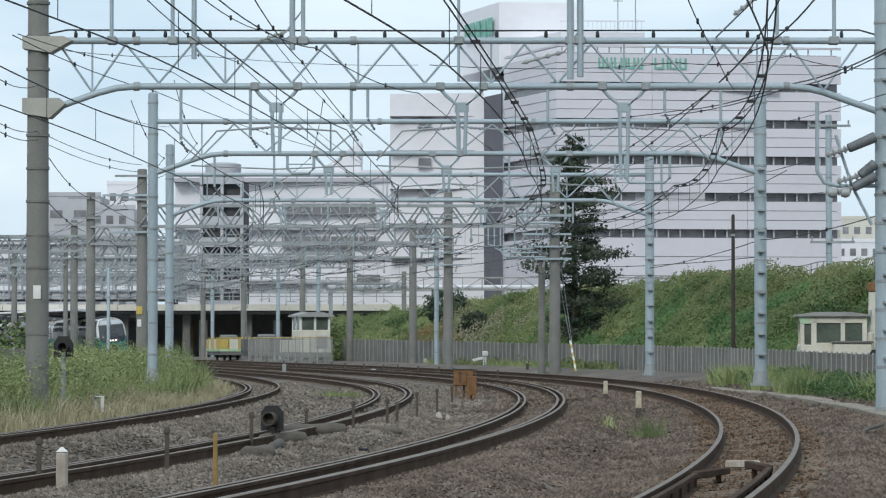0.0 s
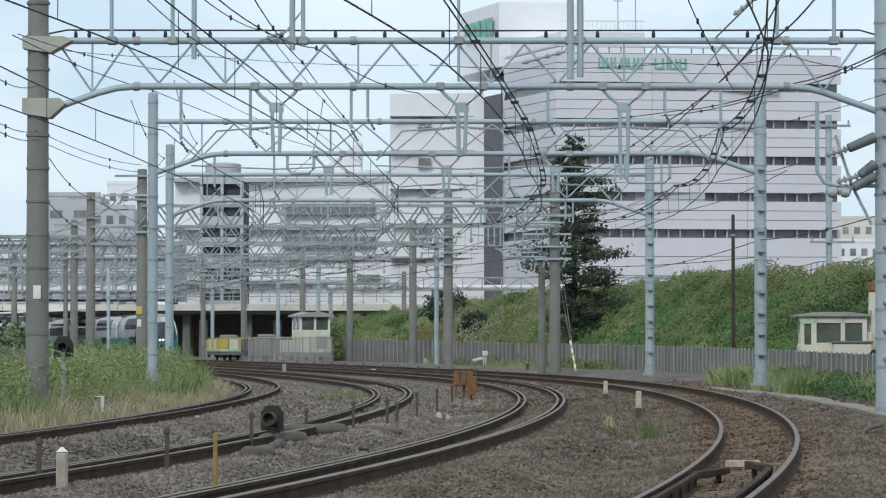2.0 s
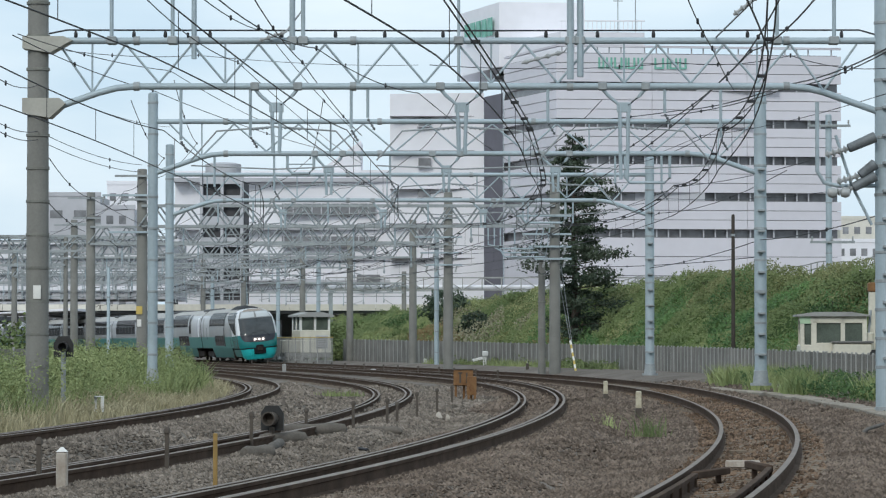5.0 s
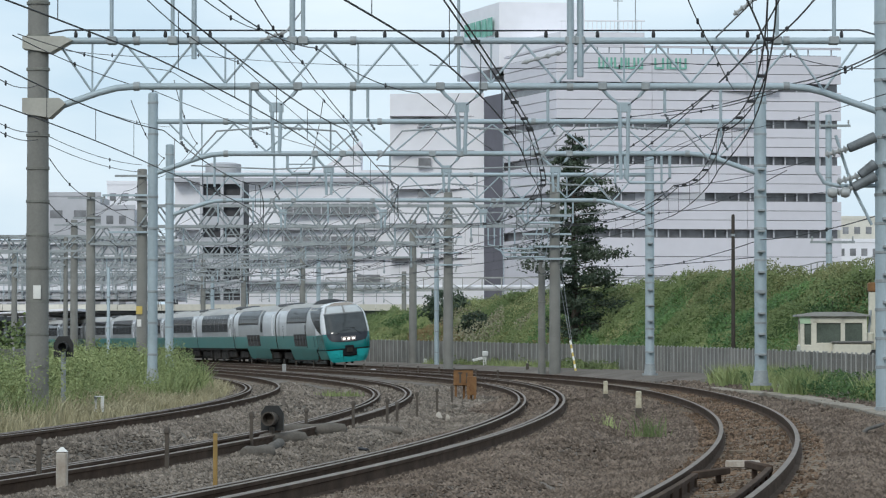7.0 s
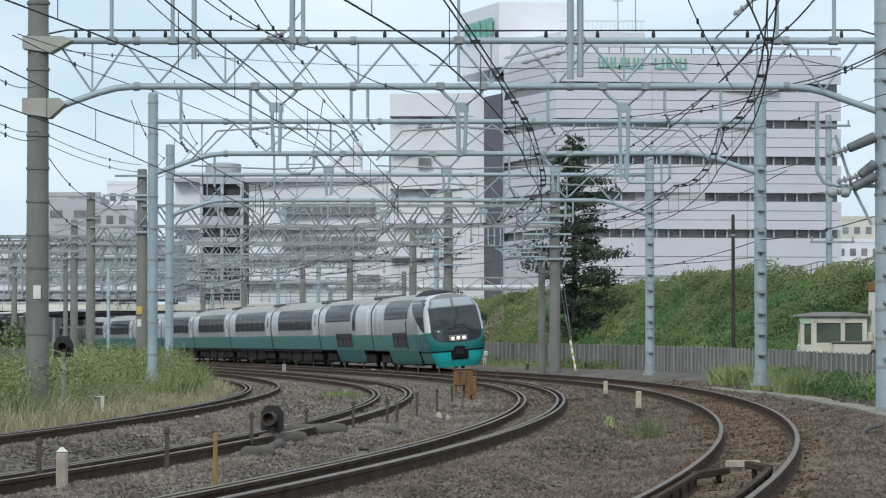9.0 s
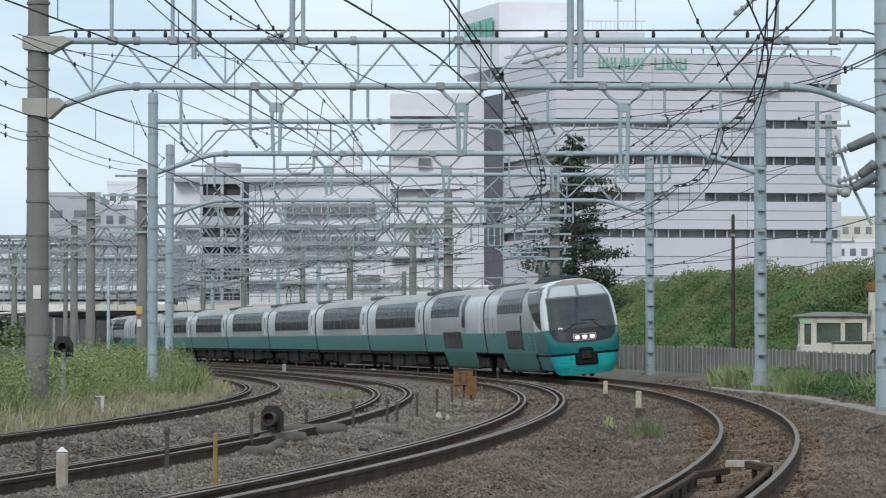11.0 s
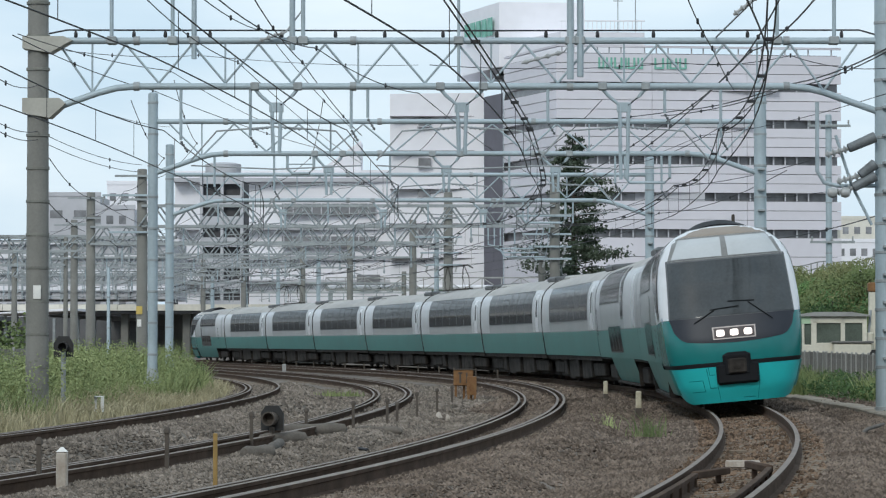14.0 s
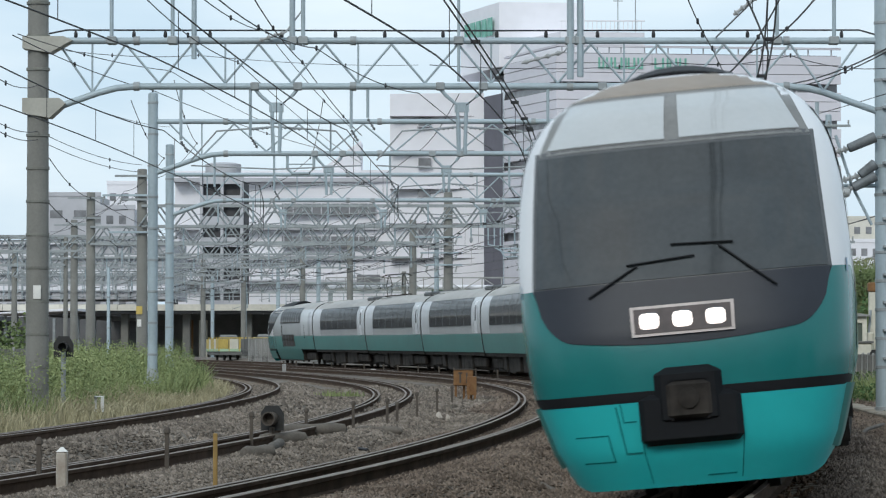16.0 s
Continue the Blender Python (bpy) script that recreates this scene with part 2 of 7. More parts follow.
# ---- mesh helpers ----
class Geo:
    """Collects verts and faces for one mesh."""

    def __init__(self):
        self.v, self.f = [], []

    def add(self, verts, faces):
        k = len(self.v)
        self.v += [tuple(p) for p in verts]
        self.f += [tuple(i + k for i in q) for q in faces]
        return self

    def box(self, x0, x1, y0, y1, z0, z1, m=None):
        vs = [(x, y, z) for z in (z0, z1) for x, y in ((x0, y0), (x1, y0), (x1, y1), (x0, y1))]
        if m is not None:
            vs = [m @ Vector(p) for p in vs]
        return self.add(vs, [(3, 2, 1, 0), (4, 5, 6, 7), (0, 1, 5, 4), (1, 2, 6, 5), (2, 3, 7, 6), (3, 0, 4, 7)])

    def cbox(self, x0, x1, y0, y1, z0, z1, c=0.02, m=None):
        """A box with its edges chamfered."""
        rings = []
        for z, d in ((z0, c), (z0 + c, 0), (z1 - c, 0), (z1, c)):
            a, b, e, g = x0 + d, x1 - d, y0 + d, y1 - d
            rings.append([(a + c, e, z), (b - c, e, z), (b, e + c, z), (b, g - c, z), (b - c, g, z), (a + c, g, z), (a, g - c, z), (a, e + c, z)])
        if m is not None:
            rings = [[m @ Vector(p) for p in r] for r in rings]
        return self.loft(rings)

    def loft(self, rings, caps=True, closed=True):
        n = len(rings[0])
        vs = [p for r in rings for p in r]
        fs = []
        for i in range(len(rings) - 1):
            for j in range(n if closed else n - 1):
                k = (j + 1) % n
                fs.append((i * n + j, i * n + k, (i + 1) * n + k, (i + 1) * n + j))
        if caps and closed:
            fs += [tuple(range(n - 1, -1, -1)), tuple((len(rings) - 1) * n + j for j in range(n))]
        return self.add(vs, fs)

    def cyl(self, p, q, r, n=8, r2=None):
        return self.tube([p, q], r, n, r2)

    def tube(self, pts, r, n=6, r2=None):
        pts = [Vector(p) for p in pts]
        rings = []
        for i, p in enumerate(pts):
            d = (pts[min(i + 1, len(pts) - 1)] - pts[max(i - 1, 0)]).normalized()
            a = d.cross(Vector((0, 0, 1)) if abs(d.z) < 0.95 else Vector((1, 0, 0))).normalized()
            b = a.cross(d)
            rr = r if r2 is None else r + (r2 - r) * i / (len(pts) - 1)
            rings.append([p + rr * (math.cos(t) * a + math.sin(t) * b) for t in (2 * math.pi * k / n for k in range(n))])
        return self.loft(rings)

    def turned(self, axis_pts, radii, n=12):
        """Rings of given radii along a straight axis."""
        p0, p1 = Vector(axis_pts[0]), Vector(axis_pts[-1])
        d = (p1 - p0).normalized()
        a = d.cross(Vector((0, 0, 1)) if abs(d.z) < 0.95 else Vector((1, 0, 0))).normalized()
        b = a.cross(d)
        return self.loft([[Vector(p) + r * (math.cos(t) * a + math.sin(t) * b) for t in (2 * math.pi * k / n for k in range(n))] for p, r in zip(axis_pts, radii)])

    def mesh(self, name, material, smooth=None):
        me = bpy.data.meshes.new(name)
        me.from_pydata(self.v, [], self.f)
        for m in material if isinstance(material, (list, tuple)) else [material]:
            me.materials.append(m)
        if smooth:
            me.shade_smooth()
            me.set_sharp_from_angle(angle=radians(smooth))
        me.update()
        return me


def put(name, geo, material, parent=None, label="", smooth=40, kind=""):
    me = geo if isinstance(geo, bpy.types.Mesh) else geo.mesh(name, material, smooth)
    ob = new(name, me)
    ob.parent = parent
    return tagged(ob, label=label, kind=kind)


def part(name, geo, material, parent, label="", smooth=40):
    return put(name, geo, material, parent, label, smooth)


def thing(name, label, category, group="", kind="", m=None):
    ob = new(name)
    ob.empty_display_size = 0.3
    if m is not None:
        ob.matrix_world = m
    return tagged(ob, label, category, group, kind)


# ---- the line of the tracks ----
STEP = 0.5
TS = np.arange(-60, 620, STEP)
KNOTS = ((20, -0.002349), (60, 0.004716), (100, -0.005994), (140, 0.002616), (180, -0.001205), (220, 0.0026))
CURV = 0.002782 + sum(g * np.clip((np.clip(TS, -60, 330) - k) / 100, 0, None) for k, g in KNOTS)
CURV[TS > 335] = 0.0
TH = np.concatenate([[0], np.cumsum((CURV[1:] + CURV[:-1]) / 2 * STEP)])
TH += -0.1811 - np.interp(0, TS, TH)
MID = (TH[1:] + TH[:-1]) / 2
TX = np.concatenate([[0], np.cumsum(-np.sin(MID) * STEP)])
TY = np.concatenate([[0], np.cumsum(np.cos(MID) * STEP)])
TX += 0.4456 - np.interp(0, TS, TX)
TY += 18.778 - np.interp(0, TS, TY)
CANT = 0.095 / 1.067
TRACKS = {1: (lambda s: 0 * s, 0.0), 2: (lambda s: -np.clip(4.64 - 0.0068 * s, 3.75, 6), -0.043),
          3: (lambda s: -8.32 + 0 * s, -0.16), 4: (lambda s: -12.25 - 0.0035 * s, -0.136)}


def along(s, l=0.0, z=0.0):
    """World point at s metres along the first track, l metres to its right (outer) side."""
    h = np.interp(s, TS, TH)
    return Vector((float(np.interp(s, TS, TX) + l * np.cos(h)), float(np.interp(s, TS, TY) + l * np.sin(h)), z))


def at_depth(y):
    """s of the first track at the given distance from the eye."""
    return float(np.interp(y, TY, TS))


def bed(l, s=60.0):
    """Height of the ballast at l metres from the first track."""
    z, best = -0.42, 9.0
    for off, dz in TRACKS.values():
        d = l - float(off(np.float64(s)))
        if abs(d) < best:
            best = abs(d)
            top = dz - 0.185 + max(-1.5, min(1.5, d)) * CANT
            z = top if best < 1.45 else top + (-0.42 - top) * min(1, (best - 1.45) / 0.75) * 0.8
    if l > 2.4:
        z += min(1, (l - 2.4) / 2.5) * 0.42
    return z


# ---- ground, ballast, tracks ----
g = Geo()
gx = [-2500, -800, -300, -120, -60, -30, 0, 30, 60, 120, 300, 800, 2500]
gy = [-300, -60, 0, 60, 120, 200, 300, 500, 900, 1600, 3500]
g.add([(x, y, -0.62) for y in gy for x in gx],
      [(j * 13 + i, j * 13 + i + 1, j * 13 + i + 14, j * 13 + i + 13) for j in range(10) for i in range(12)])
tagged(put("ground", g, M_EARTH), "flat brown earth and low grass around the railway", "ground", kind="structure")

LS = np.arange(-17.0, 8.01, 0.25)
SS = np.arange(-24, 345, 1.0)
g = Geo()
bv = []
for s in SS:
    for l in LS:
        p = along(s, l)
        bv.append((p.x, p.y, bed(l, s) + 0.02 * noise.noise((p.x * 1.3, p.y * 0.7, 0)) + 0.025 * noise.noise((p.x * 0.3, p.y * 0.2, 5))))
nl = len(LS)
g.add(bv, [(j * nl + i, j * nl + i + 1, (j + 1) * nl + i + 1, (j + 1) * nl + i) for j in range(len(SS) - 1) for i in range(nl - 1)])
bed_mesh = g.mesh("ballast_bed", [M_BALLAST, M_BALLASTGREY], 60)
grey_cols = int((-5.6 - LS[0]) / 0.25)
bed_mesh.polygons.foreach_set("material_index", [1 if i % (nl - 1) < grey_cols else 0 for i in range(len(bed_mesh.polygons))])
tagged(put("ballast_bed", bed_mesh, None), "grey-brown crushed stone ballast under four curving tracks", "ballast", kind="structure")

RAIL_SECTION = [(-0.0635, -0.174), (-0.0635, -0.162), (-0.009, -0.145), (-0.009, -0.055), (-0.0325, -0.042), (-0.0325, -0.004),
                (-0.028, 0.0), (0.028, 0.0), (0.0325, -0.004), (0.0325, -0.042), (0.009, -0.055), (0.009, -0.145), (0.0635, -0.162), (0.0635, -0.174)]


def swept_rail(name, off, dz, parent, s0, s1, lateral, drop=0.0, material=None, label=""):
    """A rail bent along the track at a lateral distance from its middle."""
    rings = []
    for s in np.arange(s0, s1 + 0.01, 1.0):
        o = float(off(np.float64(s)))
        rings.append([along(s, o + lateral + x, dz + lateral * CANT + z + drop) for x, z in RAIL_SECTION])
    geo = Geo().loft(rings)
    me = geo.mesh(name, [M_RAIL, M_RAILTOP], 35)
    if material is None:
        n = len(RAIL_SECTION)
        for i in range(len(rings) - 1):
            for j in (5, 6, 7):
                me.polygons[i * n + j].material_index = 1
    return part(name, me, None, parent, label)


sl = Geo().cbox(-1.0, 1.0, -0.11, 0.11, -0.15, 0.0, 0.015)
SLEEPER_MESH = sl.mesh("sleeper", M_SLEEPER, 30)
pl = Geo().cbox(-0.09, 0.09, -0.09, 0.09, 0, 0.022, 0.006)
for x in (-0.1, 0.1):
    pl.cyl((x, 0, 0), (x, 0, 0.05), 0.02, 6)
TRACK_LABEL = {1: "outer curved track with rust-brown sides and worn rail heads", 2: "second curved track with guard rails on both sides",
               3: "third curved track with guard rails", 4: "innermost curved track beside tall weeds"}
track_things = {}
for k, (off, dz) in TRACKS.items():
    tr = thing("railway_track", TRACK_LABEL[k], "railway track", "curved railway tracks", "structure")
    track_things[k] = tr
    for side in (-0.57, 0.57):
        swept_rail("rail", off, dz, tr, -24, 420 if k == 1 else 345, side)
    if k == 1:
        for sd in (-1, 1):
            swept_rail("guard_rail", off, dz, tr, -24, 17, sd * 0.40, -0.005, M_RAIL)
            e0, e1 = along(17, sd * 0.40, sd * 0.40 * CANT - 0.02), along(18.4, sd * 0.12, sd * 0.12 * CANT - 0.03)
            part("guard_flare", Geo().cbox(0, (e1 - e0).length, -0.045, 0.045, -0.05, 0.03, 0.01, Matrix.Translation(e0) @ Matrix.Rotation(math.atan2(e1.y - e0.y, e1.x - e0.x), 4, "Z")), M_RAIL, tr, "dark flared end of the guard rail")
            for s in np.arange(2, 18.5, 1.24):
                la = sd * (0.40 if s < 17 else 0.2)
                part("guard_bracket", Geo().cbox(-0.03, 0.03, -0.05, 0.05, -0.17, -0.03, 0.008, Matrix.Translation(along(s, la, la * CANT))), M_RAIL, tr)
    if k == 2:
        swept_rail("guard_rail", off, dz, tr, -10, 200, 0.57 - 0.16, -0.01)
    if k in (2, 3, 4):
        swept_rail("guard_rail", off, dz, tr, -10, 200, -0.57 + 0.16, -0.01)
    if k == 3:
        swept_rail("guard_rail", off, dz, tr, -10, 200, 0.57 - 0.16, -0.01)
    for i in range(230):
        s = 4 + 0.62 * i
        o = float(off(np.float64(s)))
        h = float(np.interp(s, TS, TH))
        sp = part("sleeper", SLEEPER_MESH, None, tr)
        sp.matrix_world = Matrix.Translation(along(s, o, dz - 0.172)) @ Matrix.Rotation(h, 4, "Z") @ Matrix.Rotation(-math.atan(CANT), 4, "Y")


# ---- portals over the tracks ----
def mast(parent, x, y, z0, z1, r, concrete=False, bands=()):
    g = Geo()
    if concrete:
        g.turned([(x, y, z0), (x, y, z1 - 0.05), (x, y, z1)], [r * 1.12, r * 0.95, r * 0.8], 16)
        ms = part("mast", g, M_CONC, parent, "weathered concrete mast")
    else:
        g.turned([(x, y, z0), (x, y, z0 + 0.02), (x, y, z1 - 0.04), (x, y, z1)], [r, r, r, r * 0.7], 16)
        ms = part("mast", g, M_GALV, parent, "blue-grey tubular steel mast")
        part("base_flange", Geo().turned([(x, y, z0), (x, y, z0 + 0.08), (x, y, z0 + 0.081), (x, y, z0 + 0.45), (x, y, z0 + 0.46)],
                                         [r * 1.75, r * 1.75, r * 1.3, r * 1.1, r], 12), M_GALVDARK, ms)
    for z in bands:
        part("band", Geo().turned([(x, y, z), (x, y, z + 0.005), (x, y, z + 0.065), (x, y, z + 0.07)], [r, r * (1.09 if concrete else 1.03) + 0.008, r * (1.09 if concrete else 1.03) + 0.008, r], 16),
             M_CONCBAND if concrete else M_GALVDARK, ms)
    return ms


def tube_portal(y, xl, xr, zl, zu, left, right, r, bays, first, pitch, bend=2.2, dip=0.62, skew=0.0):
    """A tubular portal: two chords with diagonals; the lower chord dips to the masts at both ends."""
    po = thing("overhead_line_portal", "blue-grey tubular steel portal spanning four tracks", "portal", "portals over the tracks")
    yy = lambda x: y + skew * (x - (xl + xr) / 2)
    mast(po, xl, yy(xl), *left)
    mast(po, xr, yy(xr), *right)
    part("upper_chord", Geo().cyl((xl, yy(xl), zu), (xr, yy(xr), zu), r, 12), M_GALV, po)
    path = [(xl, zl - dip), (xl + bend * 0.62, zl - dip * 0.22), (xl + bend * 0.8, zl - dip * 0.06), (xl + bend, zl)]
    path += [(xr - bend, zl), (xr - bend * 0.8, zl - dip * 0.06), (xr - bend * 0.62, zl - dip * 0.22), (xr, zl - dip)]
    part("lower_chord", Geo().tube([(a, yy(a), b) for a, b in path], r, 12), M_GALV, po)
    xs = np.linspace(xl + first, xl + first + 2 * bays * pitch, 2 * bays + 1)
    for i in range(2 * bays):
        a, b = xs[i], xs[i + 1]
        low = lambda x: zl - dip * max(0, 1 - min(x - xl, xr - x) / bend) * 0.75
        za, zb = (zu - r, low(b) + r) if i % 2 == 0 else (low(a) + r, zu - r)
        part("brace", Geo().cyl((a, yy(a), za), (b, yy(b), zb), r * 0.36, 7), M_GALV, po)
        if i % 4 == 1:
            part("upright", Geo().cyl((a, yy(a), low(a)), (a, yy(a), zu), r * 0.3, 7), M_GALV, po)
    for x in np.linspace(xl + 2.2, xr - 2.2, 4):
        for z in (zl, zu):
            part("coupling", Geo().turned([(x - 0.07, yy(x), z), (x - 0.065, yy(x), z), (x + 0.065, yy(x), z), (x + 0.07, yy(x), z)], [r, r * 1.35, r * 1.35, r], 12), M_GALVDARK, po)
    return po


ring = lambda a, b, n: list(np.linspace(a, b, n))
P1 = tube_portal(73.5, -9.04, 9.87, 7.10, 8.12, (-0.5, 11.0, 0.235, True, ring(0.8, 10.4, 14)), (-0.5, 11.0, 0.235, False, ring(0.8, 10.4, 16)), 0.075, 12, 0.47, 0.742)
P2 = tube_portal(99.5, -8.76, 9.58, 7.10, 8.07, (0.15, 8.95, 0.15, False, ring(1.0, 8.6, 9)), (0.1, 8.95, 0.185, False, ring(1.0, 8.6, 9)), 0.075, 9, 0.5, 0.975)
P3 = tube_portal(131.9, -10.94, 8.27, 7.10, 8.13, (0.1, 9.35, 0.165, False, ring(1.0, 8.9, 9)), (0.1, 8.85, 0.18, False, ring(1.0, 8.4, 9)), 0.08, 10, 0.6, 0.9)

# Unseen portals added before and behind the eye for the windscreen to reflect.
for y_ in (44.5, 15.5, -14.0):
    tube_portal(y_, -9.0, 9.9, 7.10, 8.12, (-0.5, 9.0, 0.2, False, ring(0.8, 8.4, 8)), (-0.5, 9.0, 0.2, False, ring(0.8, 8.4, 8)), 0.075, 12, 0.47, 0.742)


def lattice_portal(y, xl, xr, zl, zu, bays, ztop, r=0.24, arms=True):
    """An older portal: a box truss of angle iron on concrete masts, with hangers and cross arms."""
    po = thing("overhead_line_portal", "grey angle-iron lattice portal on concrete masts", "portal", "portals over the tracks")
    rl = random.Random(int(y))
    for x in (xl, xr):
        ms = mast(po, x, y, -0.62, ztop, r, True)
        if arms:
            for z, w in ((ztop - 0.35, 1.3), (ztop - 1.5, 1.0)):
                part("cross_arm", Geo().box(x - w, x + w * 0.6, y - r - 0.12, y - r, z - 0.05, z + 0.05), M_GALVDARK, ms)
    for dy in (-0.3, 0.3):
        for z in (zl, zu):
            part("chord", Geo().box(xl, xr, y + dy - 0.05, y + dy + 0.05, z - 0.06, z + 0.06), M_GALVDARK, po)
        xs = np.linspace(xl, xr, 2 * bays + 1) + dy * 0.4
        for i in range(2 * bays):
            za, zb = (zl, zu) if i % 2 == 0 else (zu, zl)
            part("brace", Geo().cyl((xs[i], y + dy, za), (xs[i + 1], y + dy, zb), 0.045, 4), M_GALVDARK, po)
    n = int((xr - xl) / 2.0)
    for k in range(1, n):
        x = xl + (xr - xl) * k / n + rl.uniform(-0.3, 0.3)
        zb = zl - rl.uniform(0.5, 1.3)
        part("hanger_rod", Geo().cyl((x, y, zl), (x, y, zb), 0.04, 5), M_GALV, po)
        part("bracket_tube", Geo().cyl((x, y, zb + 0.1), (x + rl.choice((-1, 1)) * rl.uniform(0.8, 1.6), y, zb - rl.uniform(-0.2, 0.5)), 0.03, 5), M_GALVDARK, po)
        part("hanger_foot", Geo().turned([(x, y, zb - 0.3), (x, y, zb - 0.2), (x, y, zb - 0.1), (x, y, zb)], [0.03, 0.08, 0.08, 0.03], 7), M_INSULGREY, po)
    return po


P4 = lattice_portal(161, -14.7, 5.46, 7.10, 8.1, 14, 9.9, 0.25)
P5 = lattice_portal(190, -20.3, 0.3, 7.10, 8.1, 14, 10.1, 0.26)
lattice_portal(219, -24.5, -2.0, 7.10, 8.1, 15, 9.6)
lattice_portal(248, -31.0, -7.0, 7.10, 8.1, 16, 9.4)
lattice_portal(277, -36.0, -11.8, 7.10, 8.1, 16, 9.4)
lattice_portal(306, -46.0, -18.5, 7.10, 8.1, 18, 9.4)
lattice_portal(200, -36.0, -21.5, 7.0, 7.9, 10, 9.0, 0.15)
lattice_portal(236, -44.0, -27.0, 7.0, 7.9, 12, 9.0, 0.16)
lattice_portal(330, -56.0, -24.0, 7.4, 8.4, 22, 9.8)
lattice_portal(338, -30.0, -4.0, 6.6, 7.6, 18, 8.8)


# ---- buildings and the road bridge ----
def wall_strip(geo, p, q, z0, z1, out=0.0, thick=0.5):
    """An upright slab from p to q (plan points); its outer face stands 'out' metres towards the viewer."""
    a, b = Vector((*p, 0)), Vector((*q, 0))
    d = (b - a).normalized()
    n = Vector((d.y, -d.x, 0))
    c = [a + n * out, b + n * out, b + n * (out - thick), a + n * (out - thick)]
    geo.add([(v.x, v.y, z) for z in (z0, z1) for v in c], [(3, 2, 1, 0), (4, 5, 6, 7), (0, 1, 5, 4), (1, 2, 6, 5), (2, 3, 7, 6), (3, 0, 4, 7)])
    return geo


def block(geo, plan, z0, z1):
    n = len(plan)
    geo.add([(*p, z) for z in (z0, z1) for p in plan], [tuple(range(n - 1, -1, -1)), tuple(range(n, 2 * n))] + [(i, (i + 1) % n, n + (i + 1) % n, n + i) for i in range(n)])
    return geo


store = thing("department_store", "large pale lilac department store with banded window storeys", "building")
FA, FB, FC = (7.75, 417.9), (13.8, 400.0), (49.0, 405.0)
part("core", block(Geo(), [(7.9, 419.2), (14.2, 401.2), (48.6, 406.2), (46, 450), (7.9, 450)], -0.62, 36.9), M_BGLASS, store, "dark glazed storeys behind the spandrels", None)
FLOOR0, PITCH = 9.9, 4.48
for i in range(7):
    z0 = FLOOR0 + 1.0 + PITCH * i - (0 if i else 3.5)
    z1 = FLOOR0 + PITCH * (i + 1) if i < 6 else 37.2
    if i == 6:
        z0 = FLOOR0 + 1.0 + PITCH * 5 + PITCH
        z1 = 37.6
    for p, q in ((FA, FB), (FB, FC)):
        for r in range(3):
            za = z0 + (z1 - z0) * r / 3
            zb = z0 + (z1 - z0) * (r + 1) / 3 - 0.07
            for c in range(2 if p is FA else 3):
                nseg = 2 if p is FA else 3
                a = [p[k] + (q[k] - p[k]) * c / nseg for k in (0, 1)]
                b = [p[k] + (q[k] - p[k]) * ((c + 1) / nseg - 0.0015) for k in (0, 1)]
                part("spandrel_panel", wall_strip(Geo(), a, b, za, zb, 0.05 * (r == 2), 0.6), M_BWHITE, store, "", None)


def face_bar(geo, x0, x1, y, z0, z1, th=0.12):
    return geo.box(x0, x1, y - th, y, z0, z1)


# sign in green shapes on the top storey, roof tiers
sx = 18.9
for w in (0.95, 1.0, 1.3, 0.35, 1.2, 0.9, -1.2, 1.5, 0.35, 1.2, 1.15):
    if w < 0:
        sx -= w
        continue
    ya, yb, xe = 400.35 + (sx - 13.8) * 0.142 - 0.45, 400.35 + (sx - 13.8) * 0.142 - 0.3, sx + w * 0.78
    shape = Geo().box(sx, sx + 0.24, ya, yb, 34.9, 36.25)
    if w > 0.5:
        shape.box(xe - 0.24, xe, ya, yb, 34.9, 36.25).box(sx + 0.24, xe - 0.24, ya, yb, 34.9, 35.12)
    part("sign_letter", shape, M_GREENSIGN, store, "green sign shape", None)
    sx += w
part("roof_tier", block(Geo(), [(7.5, 424), (14.5, 407), (25, 408.5), (25, 440), (7.5, 440)], 36.8, 40.0), M_BWHITE2, store, "set-back roof storey", None)
for x in np.arange(14.6, 25, 0.55):
    part("railing_bar", Geo().box(x, x + 0.08, 407.1, 407.2, 40.0, 41.3), M_BWHITE2, store, "", None)
part("railing_top", Geo().box(14.5, 25, 407.1, 407.25, 41.25, 41.4), M_BWHITE2, store, "", None)
part("roof_tower", block(Geo(), [(2.4, 436), (7.2, 421), (18.2, 422), (18.2, 445), (2.4, 445)], 36.8, 45.1), M_BWHITE2, store, "pale plant-room tower", None)
for k in range(5):
    part("sign_letter", wall_strip(Geo(), (3.3 + 0.72 * k, 433.2 - 2.25 * k), (3.8 + 0.72 * k, 431.6 - 2.25 * k), 41.0, 43.3, 0.5, 0.15), M_GREENSIGN, store, "green sign shape", None)
for k in range(9):
    part("tower_louvre", Geo().box(7.6 + 1.15 * k, 8.6 + 1.15 * k, 421.2 + 0.1 * k, 421.5 + 0.1 * k, 38.5, 44.6), M_BWHITE2, store, "", None)
for x, z in ((21.9, 45.2), (24.1, 45.4)):
    an = part("antenna", Geo().cyl((x, 412, 40), (x, 412, z), 0.07, 6), M_GALVDARK, store, "thin roof antenna")
    for dz, w in ((0.2, 0.9), (0.9, 0.6)):
        part("antenna_bar", Geo().box(x - w, x + w, 411.95, 412.05, z - dz - 0.05, z - dz + 0.05), M_GALVDARK, an)
